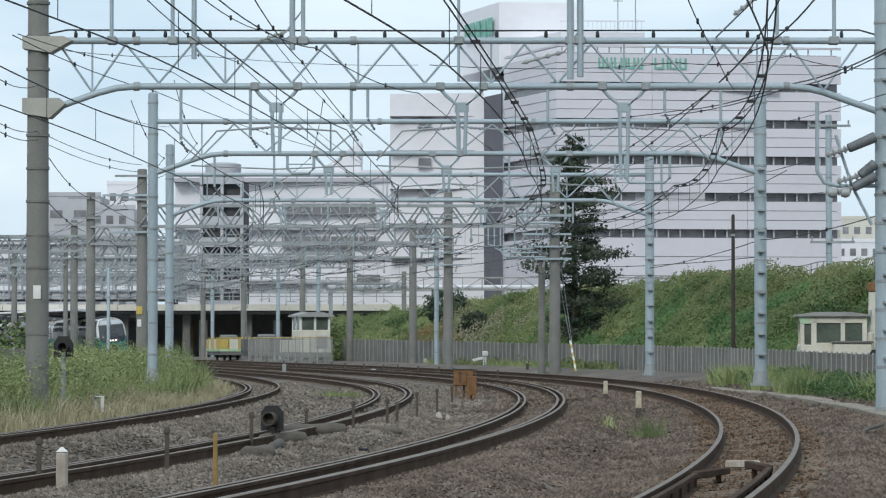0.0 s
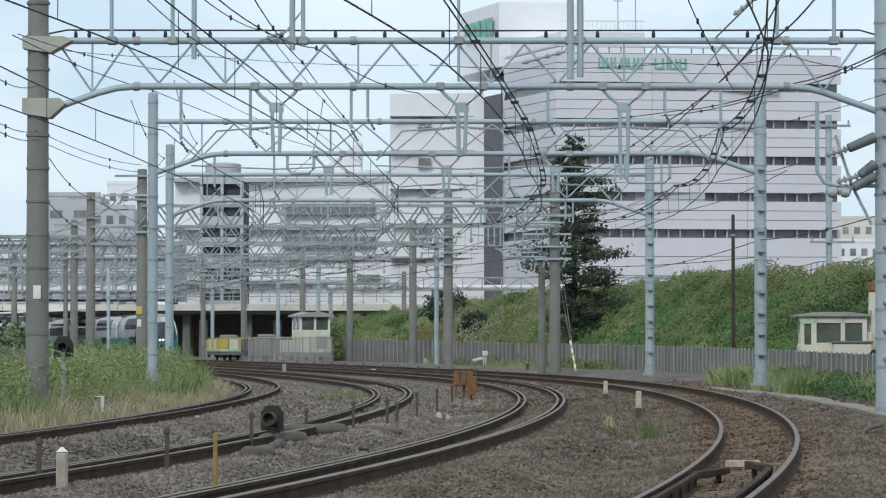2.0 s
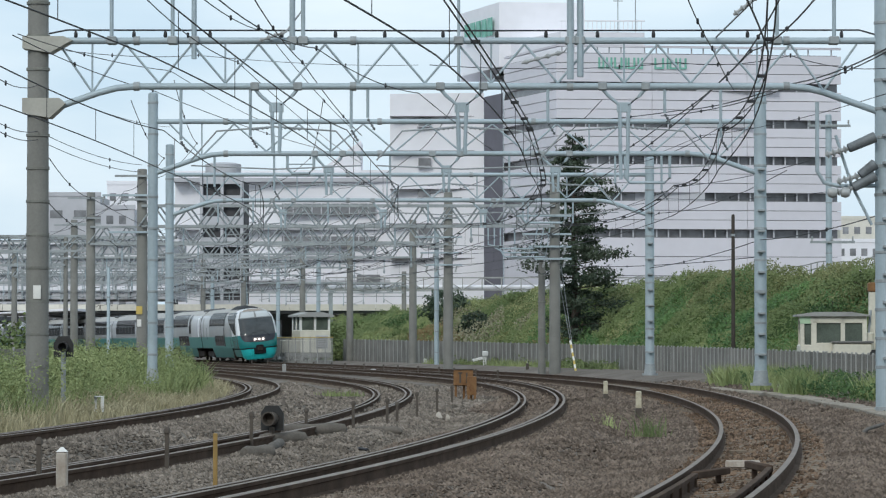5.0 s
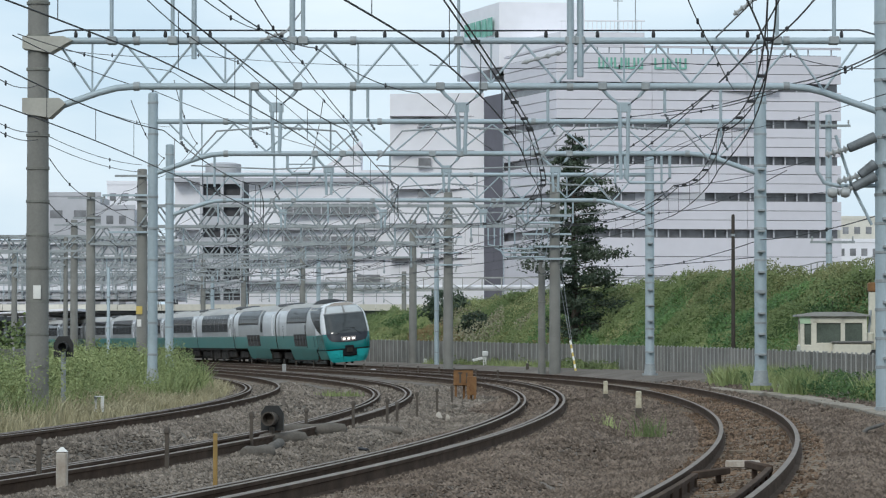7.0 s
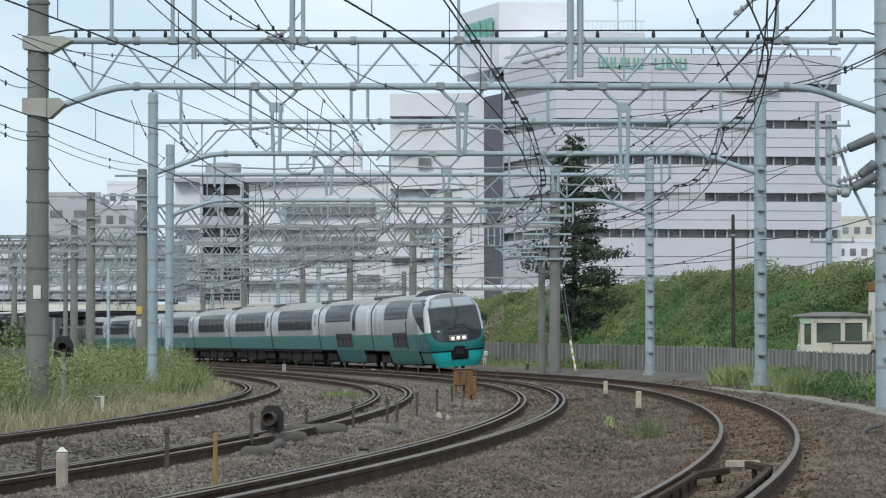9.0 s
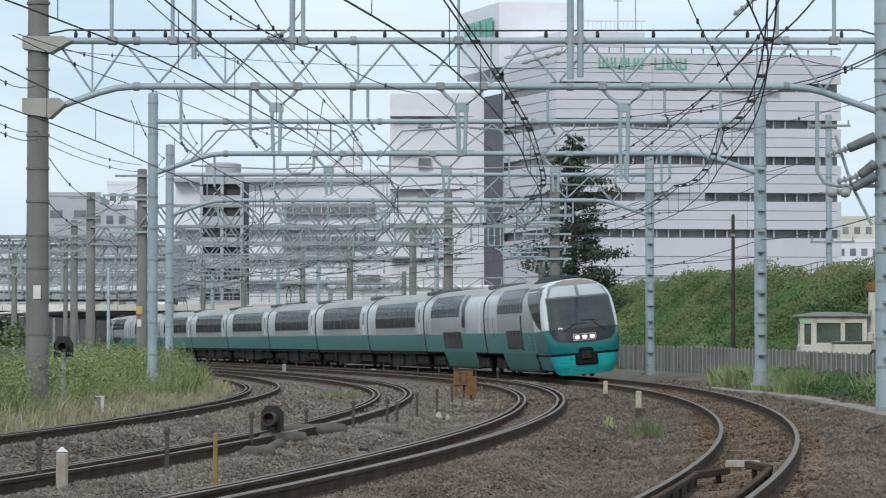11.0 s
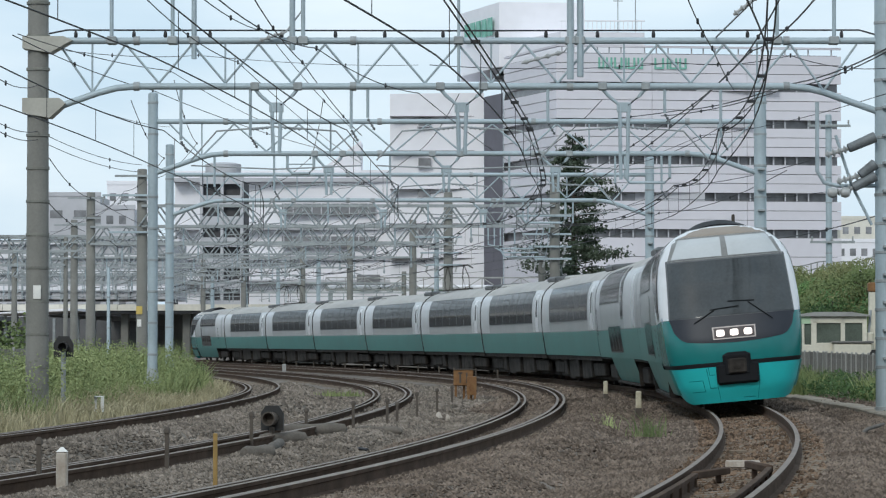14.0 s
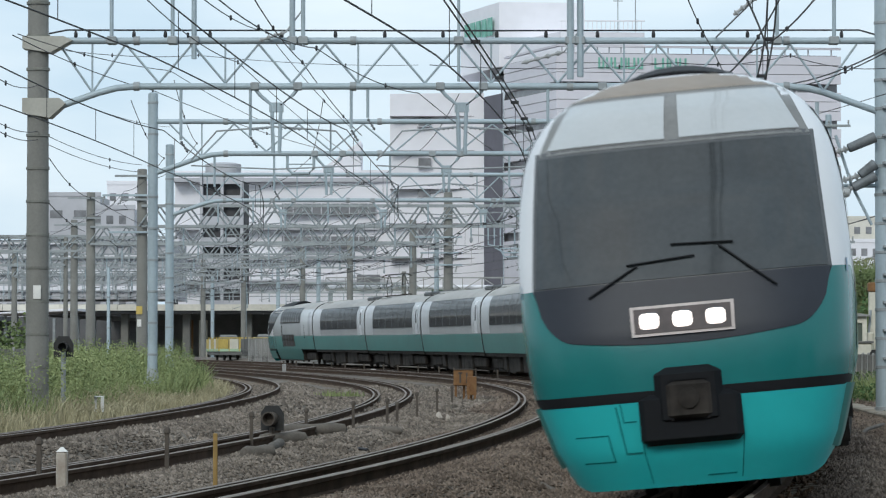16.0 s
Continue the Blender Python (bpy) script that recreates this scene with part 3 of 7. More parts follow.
# window mullions on the long front
for i in range(7):
    z0 = FLOOR0 + PITCH * i
    for k in range(24):
        x = 14.4 + 1.45 * k
        if (k * 7 + i * 3) % 4:
            part("window_mullion", Geo().box(x, x + 0.16, 400.5 + (x - 13.8) * 0.142, 400.8 + (x - 13.8) * 0.142, z0, z0 + 1.0), M_BGREY, store, "", None)
for i in (2, 4, 5):
    part("shutter", Geo().box(16 + 3 * i, 26 + 3 * i, 400.55 + 2.0, 400.75 + 2.2, FLOOR0 + PITCH * i, FLOOR0 + PITCH * i + 1), M_BGREY, store, "", None)

annex = thing("white_annex_tower", "tall pale annex tower with small square windows", "building")
part("body", block(Geo(), [(-6.93, 431), (5.3, 429), (5.3, 452), (-6.9, 452)], -0.62, 34.1), M_BWHITE2, annex, "", None)
# Solid block; the shadow of the gap is put into its dark colour.
part("joint_shaft", block(Geo(), [(5.35, 424.5), (7.6, 417.9), (7.7, 430), (5.35, 431)], -0.62, 33.2), M_GAPSHADE, annex, "dark block coloured as the shaded gap beside the store", None)
for z in (29.8, 24.6, 20.5, 15.6):
    w = part("window", Geo().box(-3.2, -1.6, 429.6, 430.6, z, z + 1.0), M_BGLASS, annex, "small dark window", None)
    part("sill", Geo().box(-3.35, -1.45, 429.4, 430.3, z - 0.15, z - 0.02), M_BGREY, w, "", None)
for z in (12.5, 17, 21.5, 26.5, 31):
    part("cladding_joint", Geo().box(-6.9, 4.4, 429.2, 431.2, z, z + 0.07), M_SEAM, annex, "", None)

wing = thing("station_wing", "long white station wing with lilac bands and strip windows", "building")
part("body", block(Geo(), [(-36, 442), (-6.95, 440), (-6.95, 460), (-36, 460)], -0.62, 24.6), M_BWHITE2, wing, "", None)
for z, m, lab in ((18.6, M_BGLASS, "strip window"), (14.2, M_BGLASS, "strip window")):
    part("window_strip", Geo().box(-21.5, -9.0, 439.5, 441.5, z, z + 1.5), m, wing, lab, None)
    for k in range(10):
        part("mullion", Geo().box(-21.3 + 1.25 * k, -21.15 + 1.25 * k, 439.4, 439.6, z, z + 1.5), M_BGREY, wing, "", None)
for z in (23.0, 16.6, 12.6, 9.4):
    part("band", Geo().box(-36, -7.0, 439.6, 442.5, z, z + 0.55), M_BGREY, wing, "grey band", None)
part("sloping_roof", Geo().add([(-16.5, 441, 24.6), (-11, 441, 28.6), (-11, 452, 28.6), (-16.5, 452, 24.6), (-11, 441, 24.6), (-11, 452, 24.6)],
                              [(0, 4, 1), (0, 1, 2, 3), (1, 4, 5, 2), (3, 2, 5), (0, 3, 5, 4)]), M_BWHITE2, wing, "sloping roof-light", None)
part("low_window", Geo().box(-11.5, -8.4, 439.4, 441, 8.6, 10.6), M_BGLASS, wing, "green-grey window", None)

M_DECKSHADE = mat("deck_shade_colour", (0.075, 0.075, 0.08), 0.9, 0)
park = thing("parking_block", "grey open parking block with dark decks", "building")
# Solid core; its dark colour stands for the shade between the open decks.
part("core", Geo().box(-29.2, -24.6, 401, 418, -0.62, 21.5), M_DECKSHADE, park, "", None)
for k in range(7):
    z = 5.5 + 2.55 * k
    part("deck_edge", Geo().box(-29.4, -24.4, 400, 401.2, z, z + 1.15), M_BGREY, park, "", None)
for x in (-29.5, -27.0, -24.6):
    part("pier", Geo().box(x, x + 0.35, 399.8, 401, -0.62, 21.9), M_BGREY, park, "", None)
part("roof_drum", Geo().turned([(-27, 405, 21.5), (-27, 405, 21.6), (-27, 405, 23.4), (-27, 405, 23.6)], [2.0, 2.2, 2.2, 1.6], 16), M_BGREY, park, "round roof tank")


M_TOWN = mat("unseen_town_facade", (0.2, 0.2, 0.19), 0.8, 0, var=0.2, scale=0.1, fine=0.8, bump=0.03)


def plain_block(name, label, x0, x1, y, z1, material, storeys, xw=1.8):
    b = thing(name, label, "building")
    part("body", Geo().box(x0, x1, y, y + 14, -0.62, z1), material, b, "", None)
    h = (z1 - 3) / storeys
    n = max(1, int((x1 - x0 - 0.6) / xw))
    for s in range(storeys):
        for k in range(n):
            x = x0 + 0.4 + k * (x1 - x0 - 0.8) / n
            part("window", Geo().box(x, x + xw * 0.55, y - 0.05, y + 0.3, 3 + h * s + 0.8, 3 + h * s + 2.0), M_BGLASS, b, "", None)
    part("parapet", Geo().box(x0 - 0.1, x1 + 0.1, y - 0.1, y + 0.4, z1, z1 + 0.6), material, b, "", None)
    return b


plain_block("office_block", "distant grey office block with a flat roof", -60.0, -52.0, 500, 23.8, M_BGREY, 5, 3.4)
plain_block("apartment_block", "distant white apartment block", -53.2, -46.4, 522, 26.6, M_BWHITE2, 7)
plain_block("apartment_block", "distant dark-grey apartment block", -50.2, -44.0, 470, 20.6, M_BGREY, 6)
plain_block("apartment_block", "distant white apartment block with balconies", 62.5, 82, 540, 18.0, M_BWHITE2, 5)
plain_block("apartment_block", "distant cream apartment block stepping up", 67.5, 84, 560, 22.5, M_BRIDGE, 6)
plain_block("warehouse", "low pale warehouse beyond the road", 46, 80, 470, 11.8, M_BWHITE2, 2, 3.0)
plain_block("apartment_block", "distant low grey houses beyond the station", -95, -61, 520, 14.0, M_BGREY, 4)

# unseen town blocks added behind the viewer to darken the glass reflections
for x0, x1, y, z1, n in ((-210, -172, -72, 27, 7), (-168, -132, -95, 34, 9), (-128, -96, -66, 25, 7), (-92, -60, -88, 36, 10), (-56, -30, -70, 26, 7), (-26, 2, -110, 31, 8), (6, 34, -84, 24, 6), (38, 78, -100, 33, 9), (82, 120, -76, 28, 8)):
    plain_block("office_block", "unseen grey block added behind the viewer for reflections", x0, x1, y, z1, M_TOWN, n, 3.2)

# station concourse and road bridge
con = thing("station_concourse", "grey station concourse with horizontal bands", "building")
part("body", Geo().box(-62, -30.5, 372, 392, 6.4, 13.0), M_BGREY, con, "", None)
for z in (7.4, 9.2, 11.0, 12.6):
    part("band", Geo().box(-62, -30.3, 371.5, 372.2, z, z + 0.5), M_BWHITE2, con, "", None)
for x in np.arange(-61, -31, 1.5):
    part("frame_post", Geo().box(x, x + 0.22, 371.4, 371.9, 6.4, 13.2), M_GALVDARK, con, "", None)
part("roof_frame", Geo().box(-62, -30, 371, 372, 13.2, 13.5), M_GALVDARK, con, "", None)
for x in (-61.5, -31):
    part("column", Geo().box(x, x + 0.8, 374, 376, -0.62, 6.4), M_SHADEDARK, con, "", None)

bridge = thing("road_bridge", "low road bridge with a cream parapet over the tracks", "bridge")
part("deck", Geo().box(-70, 2, 345, 357, 4.55, 5.2), M_SHADEDARK, bridge, "bridge deck coloured dark for the shade beneath", None)
for k in range(24):
    part("parapet_panel", Geo().box(-70 + 3 * k, -67.04 + 3 * k, 344.6, 345.0, 4.85, 5.5), M_BRIDGE, bridge, "cream parapet panel", None)
    part("railing_post", Geo().box(-70 + 3 * k, -69.9 + 3 * k, 344.7, 344.85, 5.75, 6.9), M_GALVDARK, bridge, "", None)
for z in (6.3, 6.85):
    part("handrail", Geo().box(-70, 2, 344.7, 344.82, z, z + 0.08), M_GALVDARK, bridge, "", None)
for x in (-33.5, -27, -20.5, -14, -8, -2):
    part("column", Geo().cbox(x - 0.4, x + 0.4, 347, 348.6, -0.62, 4.55, 0.05), M_CONC, bridge, "", None)
part("abutment", Geo().box(-31, 2, 357.2, 359, -0.62, 4.55), M_CONC, bridge, "dark rear wall under the bridge", None)
for x, m in ((-27.4, M_ORANGE), (-25.9, M_BRIDGE), (-18, M_BGREY)):
    part("screen", Geo().box(x, x + 0.9, 350, 350.3, -0.62, 3.9), m, bridge, "tall narrow screen", None)
truss = thing("pipe_truss", "pale steel lattice carrying pipes beside the road", "truss")
for z in (6.9, 8.15):
    part("chord", Geo().box(-12, 36, 337.9, 338.1, z - 0.07, z + 0.07), M_FENCEPOST, truss)
for k in range(24):
    x = -12 + 2.0 * k
    part("upright", Geo().box(x - 0.05, x + 0.05, 337.95, 338.05, 6.9, 8.15), M_FENCEPOST, truss)
    part("diagonal", Geo().cyl((x, 338, 6.9 if k % 2 else 8.15), (x + 2.0, 338, 8.15 if k % 2 else 6.9), 0.05, 5), M_FENCEPOST, truss)
for x in (-11.5, -1, 9.5, 20, 30):
    part("trestle", Geo().box(x - 0.2, x + 0.2, 337.8, 338.2, -0.62, 6.85), M_GALVDARK, truss)
part("pipe", Geo().cyl((-12, 338.4, 7.2), (36, 338.4, 7.2), 0.22, 8), M_BWHITE2, truss)
hall = thing("platform_hall", "low platform hall coloured dark for its shade behind the bridge", "station hall")
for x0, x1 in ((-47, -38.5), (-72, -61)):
    part("roof", Geo().box(x0, x1, 376, 468, 4.6, 5.2), M_SHADEDARK, hall, "", None)
# Dark wall closes the hall, added so that its depth looks shaded.
part("end_wall", Geo().box(-110, -37, 468, 469, -0.62, 5.2), M_SHADEDARK, hall, "", None)
for x in (-42, -49, -60, -68):
    for y in (378, 396, 414, 436):
        part("column", Geo().box(x, x + 0.35, y, y + 0.35, -0.62, 4.6), M_GALVDARK, hall, "", None)
for x in (-41.5, -64):
    part("platform", Geo().box(x - 2.2, x + 2.2, 376, 466, -0.62, 0.5), M_CONC, hall, "", None)
canopy = thing("platform_canopy", "white platform canopy beside the tracks", "canopy")
part("roof", Geo().add([(-46, 330, 4.3), (-37, 330, 4.7), (-37, 352, 4.7), (-46, 352, 4.3), (-46, 330, 4.45), (-37, 330, 4.95), (-37, 352, 4.95), (-46, 352, 4.45)],
                       [(3, 2, 1, 0), (4, 5, 6, 7), (0, 1, 5, 4), (1, 2, 6, 5), (2, 3, 7, 6), (3, 0, 4, 7)]), M_BWHITE2, canopy, "", None)
for y in (331, 341, 350):
    part("post", Geo().box(-45.4, -45.1, y, y + 0.3, -0.62, 4.4), M_GALVDARK, canopy)


# ---- bank behind the fence ----
FENCE_X = ((60, 12.6), (92, 12.5), (118, 12.3), (140, 11.7), (163, 10.3), (178, 8.2), (193, 5.6), (225, -0.6), (252, -7.9))
FTOP = ((60, 1.02), (92, 1.06), (118, 1.13), (163, 1.28), (193, 1.40), (252, 1.75))


def fence_x(y):
    return float(np.interp(y, [a for a, _ in FENCE_X], [b for _, b in FENCE_X]))


def fence_top(y):
    return float(np.interp(y, [a for a, _ in FTOP], [b for _, b in FTOP]))


BT_U = np.array([60, 92, 118, 140, 163, 178, 193, 225, 252, 275])
BT_X = np.array([21.0, 21.5, 20.5, 18.4, 14.8, 12.2, 9.6, 3.6, -4.5, -12.5])
BT_Y = np.array([82, 122, 148, 168, 192, 208, 224, 258, 296, 322])
BT_Z = np.array([3.6, 4.1, 4.4, 4.5, 4.6, 4.8, 4.75, 4.6, 4.0, 3.2])


def bank(u, q, extra=0.0):
    """Point of the green bank: u follows the fence, q climbs from its foot (0) to its top (1) and on to a level shelf."""
    fx, fy = fence_x(u) + float(np.interp(u, (60, 125, 150), (5.0, 5.0, 1.2))), u + 1.5
    tx, ty, tz = (float(np.interp(u, BT_U, a)) for a in (BT_X, BT_Y, BT_Z))
    k = min(q, 1.0)
    x, y, z = fx + (tx - fx) * q, fy + (ty - fy) * q, -0.2 + (tz + 0.2) * (k ** 0.8)
    b = noise.noise((x * 0.16, y * 0.1, 1.0)) * 0.9 + noise.noise((x * 0.5, y * 0.3, 7.0)) * 0.35
    return Vector((x, y, z + b * min(1, 3 * k) * (1 if q <= 1.0 else 0.35) + extra))


us, qs = np.arange(60, 276, 2.5), [0, 0.1, 0.2, 0.32, 0.45, 0.6, 0.75, 0.9, 1.0, 1.15, 1.6, 2.4]
g = Geo()
nq = len(qs)
g.add([bank(u, q) for u in us for q in qs], [(i * nq + j, (i + 1) * nq + j, (i + 1) * nq + j + 1, i * nq + j + 1) for i in range(len(us) - 1) for j in range(nq - 1)])
tagged(put("embankment", g, M_BANK, smooth=60), "earth bank overgrown with creepers behind the fence", "embankment", kind="structure")


def leaf_mesh(name, centres, sizes, normals, material, rng, fold=0.25):
    """Many single leaves, each a folded pair of triangles on its own place."""
    n = len(centres)
    a = np.cross(normals, rng.normal(size=(n, 3)))
    a /= np.linalg.norm(a, axis=1)[:, None] + 1e-9
    b = np.cross(normals, a)
    s = sizes[:, None]
    v = np.stack([centres - a * s, centres + b * s * 0.55 + normals * s * fold, centres + a * s, centres - b * s * 0.55 + normals * s * fold], 1).reshape(-1, 3)
    i = np.arange(n)[:, None] * 4
    f = np.concatenate([i + np.array([[0, 1, 2]]), i + np.array([[0, 2, 3]])], 1).reshape(-1, 3)
    me = bpy.data.meshes.new(name)
    me.from_pydata(v.tolist(), [], f.tolist())
    me.materials.append(material)
    me.update()
    return me


rng = np.random.default_rng(5)
N = 210000
cu, cq = rng.uniform(62, 272, N), rng.uniform(0, 1, N) ** 0.8 * 1.12
pts = np.array([bank(u, q) for u, q in zip(cu, cq)])
lump = np.array([noise.noise((p[0] * 0.9, p[1] * 0.5, p[2] * 0.9)) for p in pts])
pts[:, 2] += np.abs(rng.normal(0, 0.16, N)) + np.clip(lump, -0.2, 1) * 0.8
nrm = rng.normal(size=(N, 3)) * 0.6 + np.array([-0.25, -0.75, 0.75])
nrm /= np.linalg.norm(nrm, axis=1)[:, None]
kud = new("creeper_leaves", leaf_mesh("creeper_leaves", pts, rng.uniform(0.035, 0.1, N), nrm, M_LEAF, rng))
tagged(kud, "dense green creeper leaves covering the bank", "creepers", kind="stuff")
N = 16000
cu, cq = rng.uniform(168, 240, N), rng.uniform(0.02, 0.42, N)
pts = np.array([bank(u, q) for u, q in zip(cu, cq)])
keep = np.array([noise.noise((p[0] * 0.12, p[1] * 0.06, 3.0)) > 0.02 for p in pts])
pts = pts[keep]
pts[:, 2] += rng.uniform(0.1, 0.75, len(pts))
nrm = rng.normal(size=pts.shape) + np.array([0, -0.7, 0.6])
nrm /= np.linalg.norm(nrm, axis=1)[:, None]
tagged(new("reddish_undergrowth", leaf_mesh("reddish_undergrowth", pts, rng.uniform(0.05, 0.12, len(pts)), nrm, M_DRYLEAF, rng)), "brownish dry undergrowth low on the bank", "undergrowth", kind="stuff")


def patch_leaves(name, label, n, u0, u1, q0, q1, limit, lift, size, seed, material):
    """Leaves of another colour in drifts on the bank."""
    r = np.random.default_rng(seed)
    p = np.array([bank(u, q) for u, q in zip(r.uniform(u0, u1, n), r.uniform(q0, q1, n))])
    p = p[np.array([noise.noise((v[0] * 0.22, v[1] * 0.1, seed)) > limit for v in p])]
    p[:, 2] += r.uniform(0.15, lift, len(p)) + 0.25
    n_ = r.normal(size=p.shape) * 0.8 + np.array([-0.2, -0.7, 0.7])
    n_ /= np.linalg.norm(n_, axis=1)[:, None]
    tagged(new(name, leaf_mesh(name, p, r.uniform(*size, len(p)), n_, material, r)), label, "creepers", kind="stuff")


patch_leaves("pale_bank_grass", "yellow-green grass drifts on the upper bank", 36000, 62, 165, 0.5, 1.12, -0.08, 0.6, (0.03, 0.085), 41, M_PALELEAF)
patch_leaves("pale_creepers", "pale green creeper drifts on the lower bank", 20000, 176, 250, 0.1, 0.9, 0.05, 0.6, (0.04, 0.1), 42, M_PALELEAF)
patch_leaves("deep_creepers", "deep green creeper drifts on the bank", 30000, 110, 205, 0.05, 0.85, 0.04, 0.6, (0.035, 0.1), 43, M_GREENLEAF)
patch_leaves("feathery_plumes", "pale straw-coloured seed plumes on the lower bank", 6000, 190, 236, 0.15, 0.6, 0.1, 0.9, (0.05, 0.12), 44, M_STRAW)


def bush(name, label, centre, radius, count, seed, material, leaf=(0.1, 0.22)):
    """A shrub: stems and a ragged crown of single leaves."""
    r = np.random.default_rng(seed)
    b = thing(name, label, "bush", m=Matrix.Translation(centre))
    d = r.normal(size=(count, 3))
    d /= np.linalg.norm(d, axis=1)[:, None]
    lob = np.array([1 + 0.45 * noise.noise((x * 2.2 + seed, y * 2.2, z * 2.2)) for x, y, z in d])
    p = d * (r.uniform(0.45, 1.0, count) ** 0.6 * lob)[:, None] * np.array(radius)
    p[:, 2] += radius[2] * 0.85
    n = d * 0.8 + r.normal(size=d.shape) * 0.6
    n /= np.linalg.norm(n, axis=1)[:, None]
    part("crown", leaf_mesh("crown", p, r.uniform(*leaf, count), n, material, r), None, b)
    st = Geo()
    for k in range(5):
        st.tube([(0.08 * k - 0.16, 0, -0.4), (d[k, 0] * radius[0] * 0.3, d[k, 1] * radius[1] * 0.3, radius[2] * 0.7), tuple(p[k])], 0.05, 5, 0.015)
    part("stems", st, M_BARK, b)
    return b


bush("shrub", "dark green shrub on the bank", tuple(bank(232, 0.55)), (1.9, 2.2, 1.5), 1500, 3, M_PINE, (0.1, 0.2))
bush("shrub", "dark green shrub on the bank", tuple(bank(222, 0.4)), (1.2, 1.6, 1.1), 700, 8, M_PINE, (0.1, 0.2))
bush("shrub", "green shrub at the end of the fence", (-9.2, 262, -0.3), (1.8, 2.0, 1.6), 900, 9, M_LEAF)
bush("shrub", "green shrub beside the far masts", (-8.0, 284, -0.3), (2.6, 2.6, 2.0), 1200, 10, M_LEAF)
mound_rng = random.Random(77)
for mu, mq, mr, mm in ((72, 0.7, 1.3, M_LEAF), (84, 0.95, 1.1, M_GREENLEAF), (96, 0.55, 1.2, M_LEAF), (106, 0.9, 1.3, M_PALELEAF), (114, 0.35, 1.0, M_GREENLEAF), (123, 0.8, 1.3, M_LEAF), (132, 0.5, 1.1, M_GREENLEAF),
                       (141, 0.95, 1.2, M_PALELEAF), (150, 0.4, 1.2, M_GREENLEAF), (158, 0.85, 1.2, M_LEAF), (184, 0.75, 1.1, M_LEAF), (199, 0.55, 1.0, M_PALELEAF), (210, 0.8, 1.2, M_LEAF), (241, 0.4, 1.3, M_LEAF), (246, 0.75, 1.5, M_GREENLEAF)):
    c_ = bank(mu, mq)
    bush("shrub", "low rounded green shrub growing out of the bank", (c_.x, c_.y, c_.z - 0.3), (mr * mound_rng.uniform(1.0, 1.5), mr * 1.2, mr * 0.62), int(1500 * mr), mound_rng.randint(20, 999), mm, (0.035, 0.1))
bush("shrub", "dark green shrub beside the tracks", (-14.5, 112, -0.6), (1.2, 1.5, 1.5), 1100, 11, M_LEAF, (0.07, 0.14))


def conifer(centre, height, seed):
    r = random.Random(seed)
    g2 = np.random.default_rng(seed)
    tree = thing("conifer_tree", "tall dark green conifer with an uneven crown behind the fence", "tree", m=Matrix.Translation(centre))
    trunk = Geo().tube([(0, 0, -0.3), (0.08, 0, height * 0.3), (-0.05, 0.05, height * 0.65), (0.1, 0, height)], 0.26, 9, 0.03)
    limbs = Geo()
    P, S, D = [], [], []
    k = 0
    z = 1.8
    while z < height - 0.2:
        f = (z - 1.8) / (height - 1.8)
        reach = (0.3 + 3.0 * math.sin(min(1, (1 - f) * 1.1) * math.pi * 0.5)) * r.uniform(0.45, 1.25)
        if f < 0.28:
            reach *= 0.72
        if 0.45 < f < 0.62:
            reach *= 0.8
        az = k * 2.4 + r.uniform(-0.5, 0.5)
        tip = Vector((math.cos(az) * reach + (0.4 * (1 - abs(f - 0.42) / 0.42) if f < 0.84 else 0), math.sin(az) * reach, z + reach * r.uniform(-0.12, 0.3)))
        limbs.tube([(0, 0, z - 0.1), (tip.x * 0.55, tip.y * 0.55, z + 0.05), tuple(tip)], 0.045, 5, 0.012)
        m = int(40 + 110 * reach)
        t = g2.uniform(0.2, 1.05, m) ** 0.7
        base = np.outer(t, np.array(tip - Vector((0, 0, z)))) + np.array([0, 0, z])
        base += g2.normal(size=(m, 3)) * np.array([0.2, 0.2, 0.1]) * (0.6 + 0.4 * reach)
        P.append(base)
        z += r.uniform(0.07, 0.2)
        k += 1
    P = np.concatenate(P)
    n = g2.normal(size=P.shape) + np.array([0, -0.3, 0.8])
    n /= np.linalg.norm(n, axis=1)[:, None]
    part("trunk", trunk, M_BARK, tree)
    tagged(part("limb_rest", limbs, M_BARK, tree), kind="stuff")
    part("crown", leaf_mesh("crown", P, g2.uniform(0.05, 0.14, len(P)), n, M_PINE, g2, 0.15), None, tree)
    return tree


conifer((7.9, 199, 0.1), 14.0, 21)


